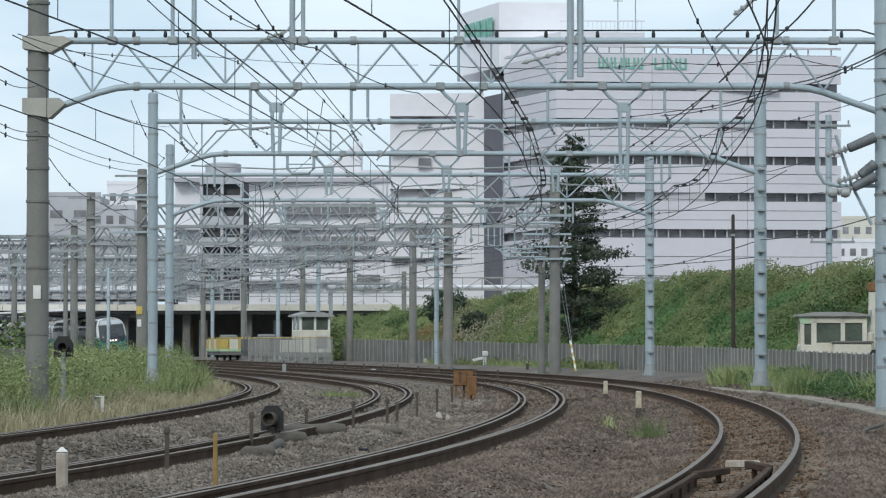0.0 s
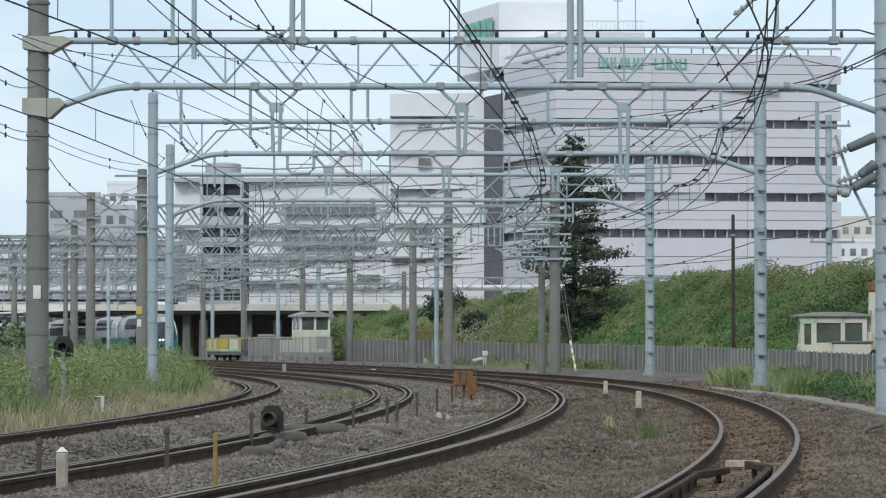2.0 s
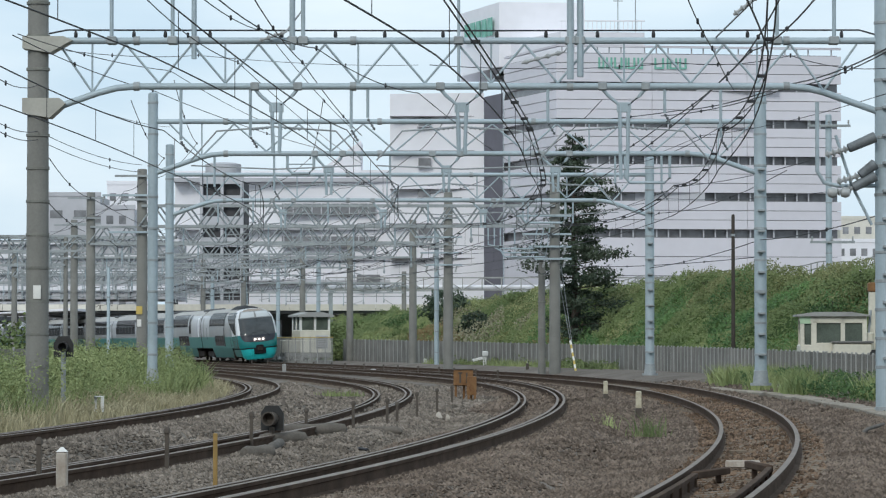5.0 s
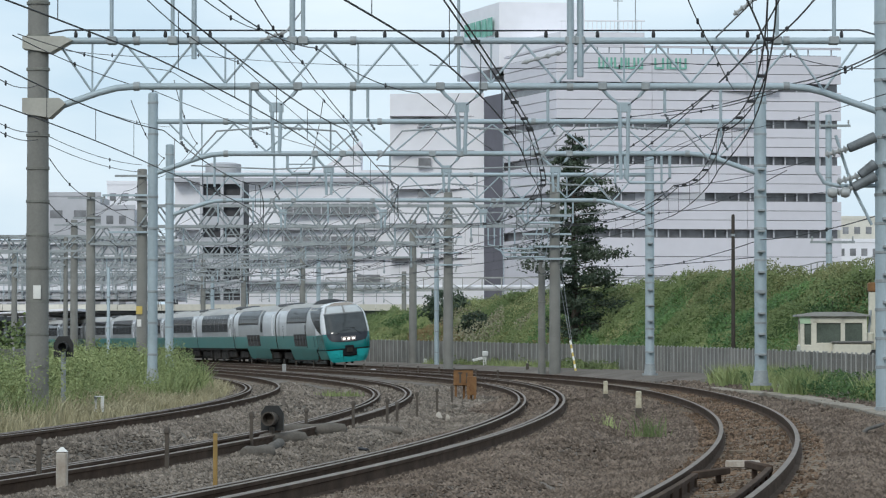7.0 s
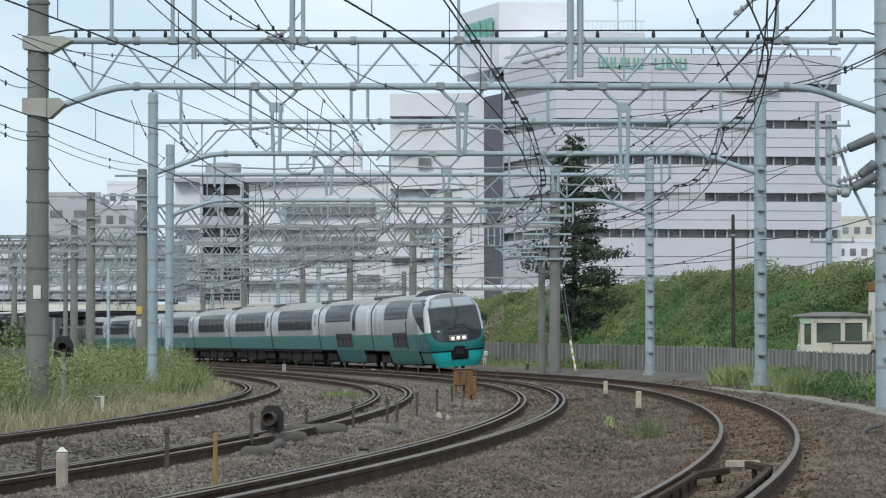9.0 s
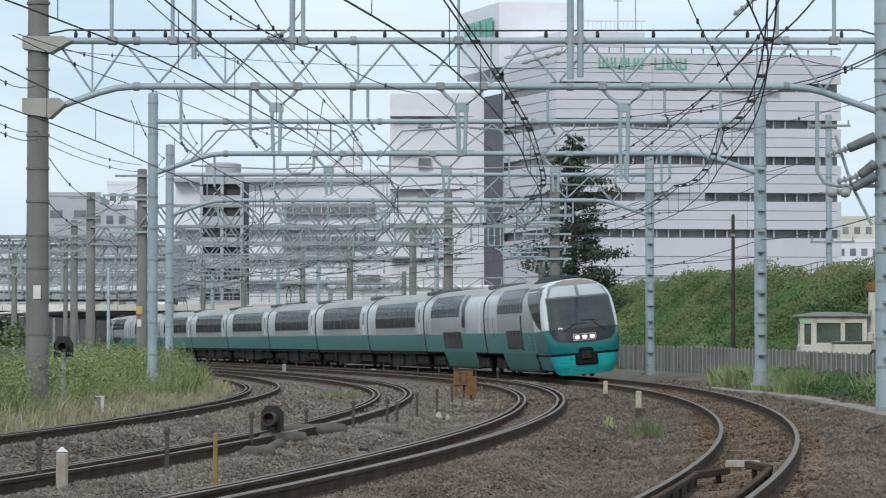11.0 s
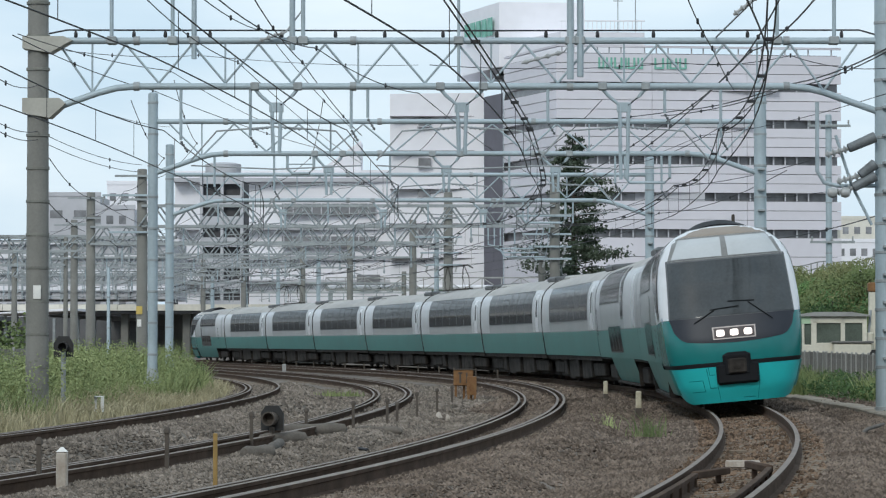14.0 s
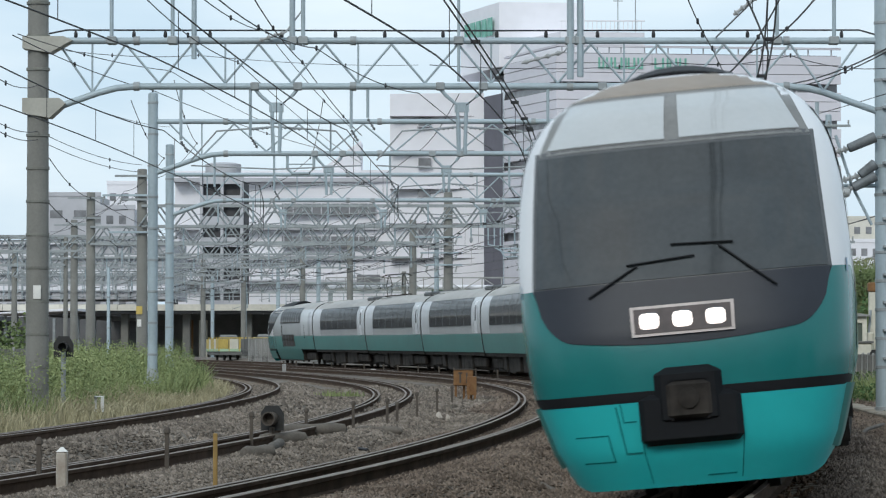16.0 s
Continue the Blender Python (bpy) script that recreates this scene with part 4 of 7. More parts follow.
# ---- fence ----
fence = thing("boundary_fence", "weathered grey slatted boundary fence along the railway", "fence", kind="structure")
slat_mesh = Geo().cbox(-0.013, 0.013, -0.012, 0.012, 0, 1.0, 0.004).mesh("slat", M_FENCE, 30)
post_mesh = Geo().cbox(-0.035, 0.035, -0.035, 0.035, 0, 1.0, 0.012).mesh("fence_post", M_FENCEPOST, 30)
fy, fence_pts = 74.0, []
while fy < 251:
    fence_pts.append((fence_x(fy), fy))
    d = math.hypot(1.0, (fence_x(fy + 1) - fence_x(fy)))
    fy += 1.2 / d
rnd = random.Random(8)
far_slats = Geo()
count = 0
for (xa, ya), (xb, yb) in zip(fence_pts, fence_pts[1:]):
    ang = math.atan2(yb - ya, xb - xa)
    zt = fence_top(ya)
    lean = rnd.uniform(-0.02, 0.02)
    p = part("fence_post", post_mesh, None, fence)
    p.matrix_world = Matrix.Translation((xa, ya, -0.35)) @ Matrix.Rotation(ang, 4, "Z") @ Matrix.Rotation(lean, 4, "X") @ Matrix.Diagonal((1, 1, zt + 0.37, 1))
    rl = Geo()
    for z in (zt - 0.06, 0.25):
        rl.box(0.03, 1.17, -0.045, -0.016, z - 0.03, z + 0.03)
    part("fence_rail", rl, M_FENCEPOST, fence).matrix_world = Matrix.Translation((xa, ya, 0)) @ Matrix.Rotation(ang, 4, "Z")
    for k in range(11):
        m = Matrix.Translation((xa, ya, -0.3)) @ Matrix.Rotation(ang, 4, "Z") @ Matrix.Translation((0.1 + 0.1 * k, 0, 0)) @ Matrix.Diagonal((1, 1, zt + 0.27 + rnd.uniform(-0.015, 0.015), 1))
        if count < 300:
            part("slat", slat_mesh, None, fence).matrix_world = m
        else:
            far_slats.box(-0.014, 0.014, -0.012, 0.012, 0, 1, m)
        count += 1
tagged(part("far_slats", far_slats, M_FENCE, fence, "", None), kind="stuff")

kerb = thing("concrete_kerb", "pale broken concrete kerb at the edge of the ballast", "kerb", kind="structure")
KX = ((62, 8.9), (68, 9.3), (79, 9.75), (88, 9.85), (96.5, 9.86), (105, 9.6), (112, 9.0))
ky = 62.0
while ky < 112:
    xa, xb = (float(np.interp(v, [a for a, _ in KX], [b for _, b in KX])) for v in (ky, ky + 1.9))
    m = Matrix.Translation((xa, ky, -0.16 + rnd.uniform(-0.02, 0.02))) @ Matrix.Rotation(math.atan2(1.9, xb - xa), 4, "Z") @ Matrix.Rotation(rnd.uniform(-0.04, 0.04), 4, "X")
    part("kerb_block", Geo().cbox(0, 1.88, -0.4, 0.1, -0.25, 0.05, 0.03, m), M_KERB, kerb)
    ky += 1.9


# ---- weeds and grass ----
def blades(name, label, places, height, width, material, seed, per=9, spread=0.16, lean=0.35):
    """Tufts of single blades, three triangles each."""
    r = np.random.default_rng(seed)
    pl = np.repeat(np.array(places), per, axis=0)
    n = len(pl)
    pl = pl + np.c_[r.normal(0, spread, (n, 2)), np.zeros(n)]
    h = r.uniform(*height, n) * np.repeat(r.uniform(0.6, 1.15, len(places)), per)
    az, w = r.uniform(0, 2 * math.pi, n), r.uniform(*width, n)
    side = np.c_[np.cos(az), np.sin(az), np.zeros(n)] * w[:, None]
    tip = np.c_[r.normal(0, lean, (n, 2)) * h[:, None], h]
    mid = tip * np.array([0.35, 0.35, 0.6])
    v = np.stack([pl - side, pl + side, pl + mid + side * 0.8, pl + mid - side * 0.8, pl + tip], 1).reshape(-1, 3)
    i = np.arange(n)[:, None] * 5
    f = np.concatenate([i + np.array([[0, 1, 2]]), i + np.array([[0, 2, 3]]), i + np.array([[3, 2, 4]])], 1).reshape(-1, 3)
    me = bpy.data.meshes.new(name)
    me.from_pydata(v.tolist(), [], f.tolist())
    me.materials.append(material)
    me.update()
    return tagged(new(name, me), label, "grass", kind="stuff")


def strewn(n, s0, s1, l0, l1, seed, z=-0.4, patch=0.0):
    r = random.Random(seed)
    out = []
    while len(out) < n:
        s, l = r.uniform(s0, s1), r.uniform(l0, l1)
        p = along(s, l, z)
        if patch and noise.noise((p.x * 0.5, p.y * 0.25, seed)) < patch - 0.5:
            continue
        out.append(tuple(p))
    return out


blades("dry_grass", "pale dry grass at the edge of the ballast", strewn(2300, 42, 122, -15.9, -14.0, 1, -0.38), (0.12, 0.42), (0.005, 0.012), M_DRY, 1, 14, 0.2, 0.5)
blades("dry_grass", "pale dry grass seeding among the weeds", strewn(1500, 45, 115, -17.5, -15.4, 2, -0.4), (0.3, 0.7), (0.005, 0.012), M_DRY, 2, 9, 0.2, 0.45)
blades("tall_weeds", "tall green weeds beside the innermost track", strewn(1100, 48, 140, -22.0, -16.0, 3, -0.45), (0.7, 1.5), (0.012, 0.03), M_GRASS, 3, 9)
blades("tall_weeds", "tall green weeds around the mast foot", strewn(350, 78, 125, -16.6, -14.6, 4, -0.4), (0.45, 1.15), (0.012, 0.03), M_GRASS, 4, 8)
blades("tall_weeds", "seeding grass around the concrete mast", [(-10.2 + 0.028 * i, 67 + (i * 37 % 60) / 11, -0.4) for i in range(95)], (0.3, 0.7), (0.006, 0.014), M_DRY, 12, 8)
blades("tall_weeds", "green weeds around the concrete mast", [(-10.4 + 0.025 * i, 69 + (i * 29 % 50) / 14, -0.4) for i in range(80)], (0.4, 0.9), (0.008, 0.018), M_GRASS, 13, 8)
# broad leaves among the weeds
rw = np.random.default_rng(14)
wp = np.array(strewn(90000, 50, 140, -22, -15.0, 6, 0.0, 0.42))
wp[:, 2] = -0.4 + rw.uniform(0.1, 1.0, len(wp)) ** 0.8 * np.array([1.45 + 0.75 * noise.noise((p[0] * 0.7, p[1] * 0.35, 2.0)) for p in wp])
wn_ = rw.normal(size=wp.shape) + np.array([0, -0.4, 0.8])
wn_ /= np.linalg.norm(wn_, axis=1)[:, None]
tagged(new("weed_leaves", leaf_mesh("weed_leaves", wp, rw.uniform(0.016, 0.05, len(wp)), wn_, M_GRASS, rw)), "broad green weed leaves beside the innermost track", "weeds", kind="stuff")


def fence_side(n, y0, y1, d0, d1, seed, patch=0.0):
    r = random.Random(seed)
    out = []
    while len(out) < n:
        y = r.uniform(y0, y1)
        x = fence_x(y) - r.uniform(d0, d1)
        if patch and noise.noise((x * 0.6, y * 0.15, seed * 1.3)) < patch - 0.5:
            continue
        out.append((x, y, -0.28))
    return out


blades("fence_weeds", "green weeds growing along the fence", fence_side(1500, 74, 122, 0.15, 2.3, 5, 0.5), (0.35, 0.95), (0.01, 0.026), M_GRASS, 5, 10)
blades("fence_weeds", "low green weeds along the far fence", fence_side(800, 165, 215, 0.3, 2.6, 6, 0.55), (0.3, 0.8), (0.015, 0.03), M_GRASS, 6, 9)
blades("ballast_weed", "small green weed in the ballast", [(3.55 + 0.05 * (i % 7), 58.6 + 0.12 * (i % 5), -0.3) for i in range(30)], (0.15, 0.5), (0.005, 0.012), M_GRASS, 7, 3, 0.14)
blades("ballast_weed", "low weed between the tracks", [(-3.6 + 0.1 * (i % 9), 104 + 0.3 * (i % 4), -0.3) for i in range(24)], (0.1, 0.25), (0.01, 0.02), M_GRASS, 8, 6, 0.2)
blades("ballast_weed", "small green weed in the ballast", [(3.0 + 0.04 * (i % 6), 60.8 + 0.1 * (i % 5), -0.3) for i in range(14)], (0.2, 0.5), (0.005, 0.012), M_GRASS, 9, 3, 0.1)


def leafy(name, label, base, height, leaf, seed, material):
    r = np.random.default_rng(seed)
    p = np.array(base)
    lump_ = np.array([0.75 + 0.6 * noise.noise((q[0] * 0.8, q[1] * 0.3, seed)) for q in p])
    p[:, 2] += r.uniform(0.05, 1, len(p)) ** 0.8 * height * lump_
    n = r.normal(size=p.shape) + np.array([0, -0.5, 0.7])
    n /= np.linalg.norm(n, axis=1)[:, None]
    tagged(new(name, leaf_mesh(name, p, r.uniform(*leaf, len(p)), n, material, r)), label, "weeds", kind="stuff")


leafy("fence_weed_leaves", "leafy green weeds growing along the fence", fence_side(9000, 76, 124, 0.05, 2.2, 15, 0.58), 0.95, (0.025, 0.065), 15, M_GREENLEAF)
leafy("fence_weed_leaves", "leafy low weeds along the far fence", fence_side(2600, 165, 215, 0.1, 2.2, 16, 0.6), 0.9, (0.05, 0.1), 16, M_LEAF)
leafy("verge_weed_leaves", "leafy weeds around the second portal mast", strewn(14000, 72, 128, -17.0, -14.5, 17, -0.42, 0.5), 1.1, (0.016, 0.045), 17, M_GRASS)


# ---- overhead wires ----
def wire(pts, sag, r, material):
    """A hanging line through its supports."""
    r *= 0.8
    path = []
    for a, b in zip(pts, pts[1:]):
        for k in range(9 if b is pts[-1] else 8):
            t = k / 8
            p = Vector(a).lerp(Vector(b), t)
            path.append((p.x, p.y, p.z - 4 * sag * t * (1 - t)))
    ob = put("feeder_wire", Geo().tube(path, r, 5), material)
    tagged(ob, "thin dark feeder wire strung between the masts", "wire", "feeder wires")
    for i in range(3, len(path) - 2, 5):
        p = path[i]
        part("clamp", Geo().turned([(p[0], p[1], p[2] - 0.05), (p[0], p[1], p[2] - 0.03), (p[0], p[1], p[2] + 0.03), (p[0], p[1], p[2] + 0.05)], [0.01, r * 2.4, r * 2.4, 0.01], 6), M_WIRE, ob)


wire([(-7.34, 52.0, 5.07), (-9.04, 73.5, 6.1), (-9.1, 99.5, 6.76)], 0.15, 0.011, M_WIRE)
wire([(-7.34, 52.0, 4.94), (-9.04, 73.5, 5.91), (-9.1, 99.5, 6.54)], 0.15, 0.011, M_WIRE)
wire([(-7.34, 52.0, 5.8), (-9.04, 73.5, 7.13), (-10.94, 131.9, 10.04)], 0.2, 0.011, M_WIRE)
wire([(-7.85, 60.0, 6.98), (-7.05, 80.0, 7.51), (-4.22, 110.0, 7.9), (-1.77, 161.0, 7.68)], 0.1, 0.013, M_WIRE)
wire([(-8.01, 62.0, 7.19), (-6.63, 80.0, 7.99), (-5.6, 115.0, 8.83)], 0.1, 0.012, M_WIRE)
wire([(-3.08, 44.0, 6.02), (-2.23, 58.0, 6.56), (-0.55, 73.5, 6.95), (3.98, 131.9, 7.89)], 0.15, 0.013, M_WIRE)
wire([(-4.39, 48.0, 6.44), (-4.58, 73.5, 7.64), (-3.25, 131.9, 8.57)], 0.15, 0.012, M_WIRE)
wire([(-3.57, 48.0, 6.44), (-3.95, 73.5, 8.33), (-2.8, 99.5, 7.9)], 0.1, 0.012, M_WIRE)
wire([(-3.49, 60.0, 7.72), (-3.14, 73.5, 7.64), (-2.46, 99.5, 7.65)], 0.1, 0.016, M_WIRE)
wire([(3.4, 46.0, 6.23), (4.91, 60.0, 6.74), (6.5, 73.5, 7.01)], 0.05, 0.012, M_WIRE)
wire([(5.71, 50.0, 6.66), (6.88, 73.5, 7.89), (6.75, 99.5, 8.07), (4.66, 131.9, 7.66)], 0.15, 0.02, M_WIRE)
wire([(5.77, 56.0, 7.29), (6.37, 73.5, 7.39), (5.96, 110.0, 7.37), (4.01, 150.0, 7.25)], 0.15, 0.02, M_WIRE)
wire([(8.46, 62.0, 6.97), (8.31, 80.0, 7.65), (7.09, 99.5, 8.4), (3.74, 140.0, 10.81)], 0.12, 0.02, M_WIRE)
wire([(8.46, 62.0, 6.91), (8.31, 80.0, 7.55), (6.58, 99.5, 8.24)], 0.12, 0.018, M_WIRE)
wire([(9.55, 70.0, 6.71), (8.59, 110.0, 8.31), (7.09, 150.0, 9.3)], 0.15, 0.012, M_WIRE)
wire([(9.27, 68.0, 7.05), (7.76, 73.5, 7.79), (5.7, 80.0, 8.19), (-0.3, 73.5, 7.58)], 0.12, 0.012, M_WIRE)
wire([(14.0, 120.0, 6.89), (10.86, 160.0, 8.41), (4.37, 220.0, 9.43)], 0.15, 0.016, M_WIRE)
wire([(12.93, 115.0, 7.8), (9.4, 131.9, 7.66), (7.03, 190.0, 8.33)], 0.15, 0.016, M_WIRE)
wire([(9.77, 73.5, 4.24), (9.56, 99.5, 4.49), (8.27, 131.9, 4.39)], 0.1, 0.018, M_WIRE)
wire([(-8.8, 73.5, 7.95), (-6.69, 90.0, 9.24), (-0.83, 110.0, 10.67)], 0.1, 0.011, M_WIRE)
wire([(-8.79, 73.5, 5.5), (-12.83, 120.0, 6.68), (-14.78, 190.0, 7.35)], 0.2, 0.014, M_WIRE)
wire([(-8.79, 73.5, 4.49), (-13.04, 120.0, 5.45)], 0.1, 0.014, M_WIRE)
wire([(2.23, 161.0, 6.02), (-2.73, 190.0, 7.19), (-9.52, 248.0, 6.42)], 0.2, 0.016, M_WIRE)
wire([(5.27, 161.0, 6.02), (0.2, 190.0, 5.89), (-6.97, 248.0, 6.0)], 0.2, 0.016, M_WIRE)
wire([(5.27, 161.0, 5.61), (0.2, 190.0, 5.4), (-6.97, 248.0, 5.36)], 0.2, 0.016, M_WIRE)
wire([(5.55, 161.0, 5.25), (8.38, 150.0, 4.88), (12.48, 131.0, 4.81)], 0.05, 0.02, M_WIRE)

SUPPORTS = [at_depth(y) for y in (-38, -14, 15, 44, 73.5, 99.5, 131.9, 161, 190, 219, 248, 277, 306, 330)]


def catenary(k, messenger, contact, twin, r):
    """Messenger and contact wires over one track, with droppers and black clamps."""
    off = TRACKS[k][0]
    cat = thing("catenary", "black twin overhead line with droppers above a curved track", "overhead line", "overhead lines")
    mid = lambda s: float(off(np.float64(s)))
    paths = {key: [] for key in ("m1", "m2", "c")}
    drops, clamps = [], []
    for i, (a, b) in enumerate(zip(SUPPORTS, SUPPORTS[1:])):
        sa, sb = (0.2 if i % 2 else -0.2), (-0.2 if i % 2 else 0.2)
        n = max(6, int((b - a) / 1.8))
        for j in range(n):
            t = j / n
            s = a + (b - a) * t
            l = mid(s) + sa + (sb - sa) * t
            zm = messenger - 4 * 0.32 * t * (1 - t)
            paths["m1"].append(along(s, l, zm))
            paths["m2"].append(along(s, l + 0.12, zm - 0.05))
            paths["c"].append(along(s, l, contact))
            if j % 3 == 1:
                drops.append((along(s, l, zm), along(s, l, contact)))
            if j % 3 == 0:
                clamps.append(along(s, l + 0.06, zm - 0.02))
    part("messenger_wire", Geo().tube(paths["m1"], r, 6), M_WIRE, cat)
    if twin:
        part("messenger_wire", Geo().tube(paths["m2"], r, 6), M_WIRE, cat)
    part("contact_wire", Geo().tube(paths["c"], r * 0.9, 6), M_WIRE, cat)
    for a, b in drops:
        part("dropper", Geo().cyl(a, b, 0.006, 4), M_WIRE, cat)
    if twin:
        for p in clamps:
            part("clamp", Geo().cbox(p.x - 0.075, p.x + 0.075, p.y - 0.02, p.y + 0.02, p.z - 0.03, p.z + 0.03, 0.008), M_WIRE, cat)


catenary(1, 6.15, 5.25, True, 0.014)
catenary(2, 6.15, 5.25, True, 0.014)
catenary(3, 6.15, 5.25, False, 0.012)
catenary(4, 6.15, 5.25, False, 0.012)


for l_, z_ in ((-16.2, 8.7), (-14.9, 9.3), (-10.4, 8.75), (-6.3, 8.9), (-2.0, 8.7), (2.6, 8.6), (3.6, 6.6)):
    sp = [s for s in SUPPORTS if s > 75]
    wire([tuple(along(s, l_ * (1 if s < 140 else 1.05), z_)) for s in sp], 0.3, 0.016, M_WIRE)


# ---- fittings on the portals ----
def drop_post(po, x, y, ztop, zbot, spread=0.5):
    """A forked hanger under a lower chord that carries two upright tubes."""
    zf = ztop - 0.42
    for sd in (-1, 1):
        part("hanger_arm", Geo().tube([(x + sd * spread, y, ztop - 0.05), (x + sd * spread * 0.75, y, ztop - 0.2), (x + sd * 0.1, y, zf), (x + sd * 0.07, y, zbot)], 0.042, 8), M_GALV, po)
        part("hanger_clip", Geo().cbox(x + sd * spread - 0.1, x + sd * spread + 0.1, y - 0.09, y + 0.09, ztop - 0.09, ztop + 0.09, 0.02), M_GALVDARK, po)
    part("hanger_plate", Geo().cbox(x - 0.16, x + 0.16, y - 0.03, y + 0.03, zf - 0.16, zf + 0.06, 0.01), M_GALV, po)


def cantilever(po, x, y, z, reach):
    """A swivelling bracket that steadies the wires, with its insulators."""
    e = Vector((x + reach, y, z - 0.75))
    part("bracket_tube", Geo().tube([(x, y, z), (x + reach * 0.7, y, z - 0.1), tuple(e)], 0.022, 6), M_GALVDARK, po)
    part("steady_arm", Geo().cyl((x, y, z - 0.95), tuple(e + Vector((0, 0, -0.12))), 0.018, 6), M_GALVDARK, po)
    insulator(po, (x + reach * 0.08, y, z - 0.02), (x + reach * 0.3, y, z - 0.06), 0.042, 4, M_INSULGREY)


def insulator(po, p, q, r, sheds=5, material=None):
    p, q = Vector(p), Vector(q)
    pts, rad = [p], [r * 0.4]
    for k in range(sheds):
        a, b = (k + 0.15) / sheds, (k + 0.75) / sheds
        pts += [p.lerp(q, a), p.lerp(q, (a + b) / 2), p.lerp(q, b)]
        rad += [r * 0.45, r, r * 0.45]
    pts.append(q)
    rad.append(r * 0.4)
    part("insulator", Geo().turned([tuple(v) for v in pts], rad, 10), material or M_INSUL, po, "ribbed insulator")


def hanger_rod(po, x, y, z0, z1, material=None, r=0.035):
    part("hanger_rod", Geo().cyl((x, y, z0), (x, y, z1), r, 7), material or M_GALV, po)


Y1, Y2, Y3 = 73.5, 99.5, 131.9
for x, zb in ((-3.72, 5.62), (0.42, 5.58), (4.04, 5.02)):
    drop_post(P1, x, Y1, 7.1, zb, 0.48)
for x, zb in ((-3.45, 5.85), (0.1, 5.95), (3.4, 5.95)):
    drop_post(P2, x, Y2, 7.1, zb, 0.42)
for x, zb in ((-6.4, 6.0), (-2.4, 6.0), (1.6, 6.0)):
    drop_post(P3, x, Y3, 7.1, zb, 0.42)
for po, y, xs in ((P1, Y1, (-3.72, 0.42, 4.04)), (P2, Y2, (-3.45, 0.1, 3.4)), (P3, Y3, (-6.4, -2.4, 1.6))):
    for x in xs:
        cantilever(po, x, y, 6.2, 1.9)
        cantilever(po, x, y, 6.2, -1.9)
# rods that hang from the first two portals
for x, z0, z1 in ((2.34, 7.1, 6.3), (-5.85, 7.1, 5.9), (-4.3, 7.1, 6.0), (-2.05, 7.1, 6.15), (-1.68, 7.1, 6.4), (4.95, 7.1, 6.5), (6.2, 7.1, 5.95)):
    hanger_rod(P1, x, Y1, z0, z1)
    insulator(P1, (x, Y1, z1 - 0.02), (x + 0.16, Y1, z1 - 0.28), 0.04, 4, M_DRUM)
for x, z0, z1 in ((-6.9, 7.1, 6.1), (-5.1, 7.1, 6.0), (-1.6, 7.1, 6.3), (2.0, 7.1, 6.1), (5.2, 7.1, 6.2), (6.6, 7.1, 6.0)):
    hanger_rod(P2, x, Y2, z0, z1)
    insulator(P2, (x, Y2, z1 - 0.02), (x + 0.18, Y2, z1 - 0.3), 0.042, 4, M_DRUM)
for x in (-9, -7.6, -4.6, -0.6, 3.4, 5.2):
    hanger_rod(P3, x, Y3, 7.1, 6.2)
    insulator(P3, (x, Y3, 6.2), (x - 0.2, Y3, 5.9), 0.05, 4, M_DRUM)
# square hoop under the second portal, another under the third
for po, y, xa, xb, zt, zb in ((P2, Y2, 5.5, 6.85, 7.05, 6.22), (P3, Y3, 3.2, 4.9, 7.05, 6.2), (P2, Y2, -4.7, -3.9, 7.05, 6.5)):
    part("hoop", Geo().tube([(xa, y, zt), (xa, y, zb + 0.15), (xa + 0.15, y, zb), (xb - 0.15, y, zb), (xb, y, zb + 0.15), (xb, y, zt)], 0.045, 8), M_GALV, po, "square steel hoop")
    part("hoop_bar", Geo().cyl((xa, y, zb + 0.28), (xb, y, zb + 0.28), 0.022, 6), M_GALV, po)
# posts above the first upper chord, and the earth wire on small stand-offs
for x, z0, z1, r in ((-7.39, 8.1, 9.8, 0.045), (-6.03, 8.1, 9.8, 0.045), (-5.55, 7.7, 9.8, 0.06), (-3.36, 7.9, 9.8, 0.065), (-3.12, 8.0, 9.8, 0.05), (2.84, 7.25, 9.9, 0.08), (3.06, 7.3, 9.9, 0.075),
                    (7.45, 8.1, 9.6, 0.04), (8.72, 8.1, 9.6, 0.045), (0.35, 7.2, 9.6, 0.035)):
    part("upright_tube", Geo().cyl((x, Y1 - 0.13, z0), (x, Y1 - 0.13, z1), r, 9), M_GALV, P1)
    part("tube_clip", Geo().cbox(x - 0.11, x + 0.11, Y1 - 0.2, Y1 + 0.1, 8.03, 8.21, 0.02), M_GALVDARK, P1)
ew = part("earth_wire", Geo().tube([(-8.8, Y1, 8.28), (-8.4, Y1, 8.36), (0, Y1, 8.345), (9.3, Y1, 8.36), (9.85, Y1, 8.2)], 0.021, 6), M_WIRE, P1, "dark wire along the top of the portal")
for x in (-8.2, -7.9, -6.9, -6.2, -5.2, -3.6, -2.4, -1.3, 0.0, 1.2, 2.3, 3.45, 4.7, 5.8, 6.8, 8.9):
    part("stand_off", Geo().turned([(x, Y1, 8.19), (x, Y1, 8.22), (x, Y1, 8.30), (x, Y1, 8.35)], [0.03, 0.045, 0.04, 0.015], 7), M_WIRE, ew)
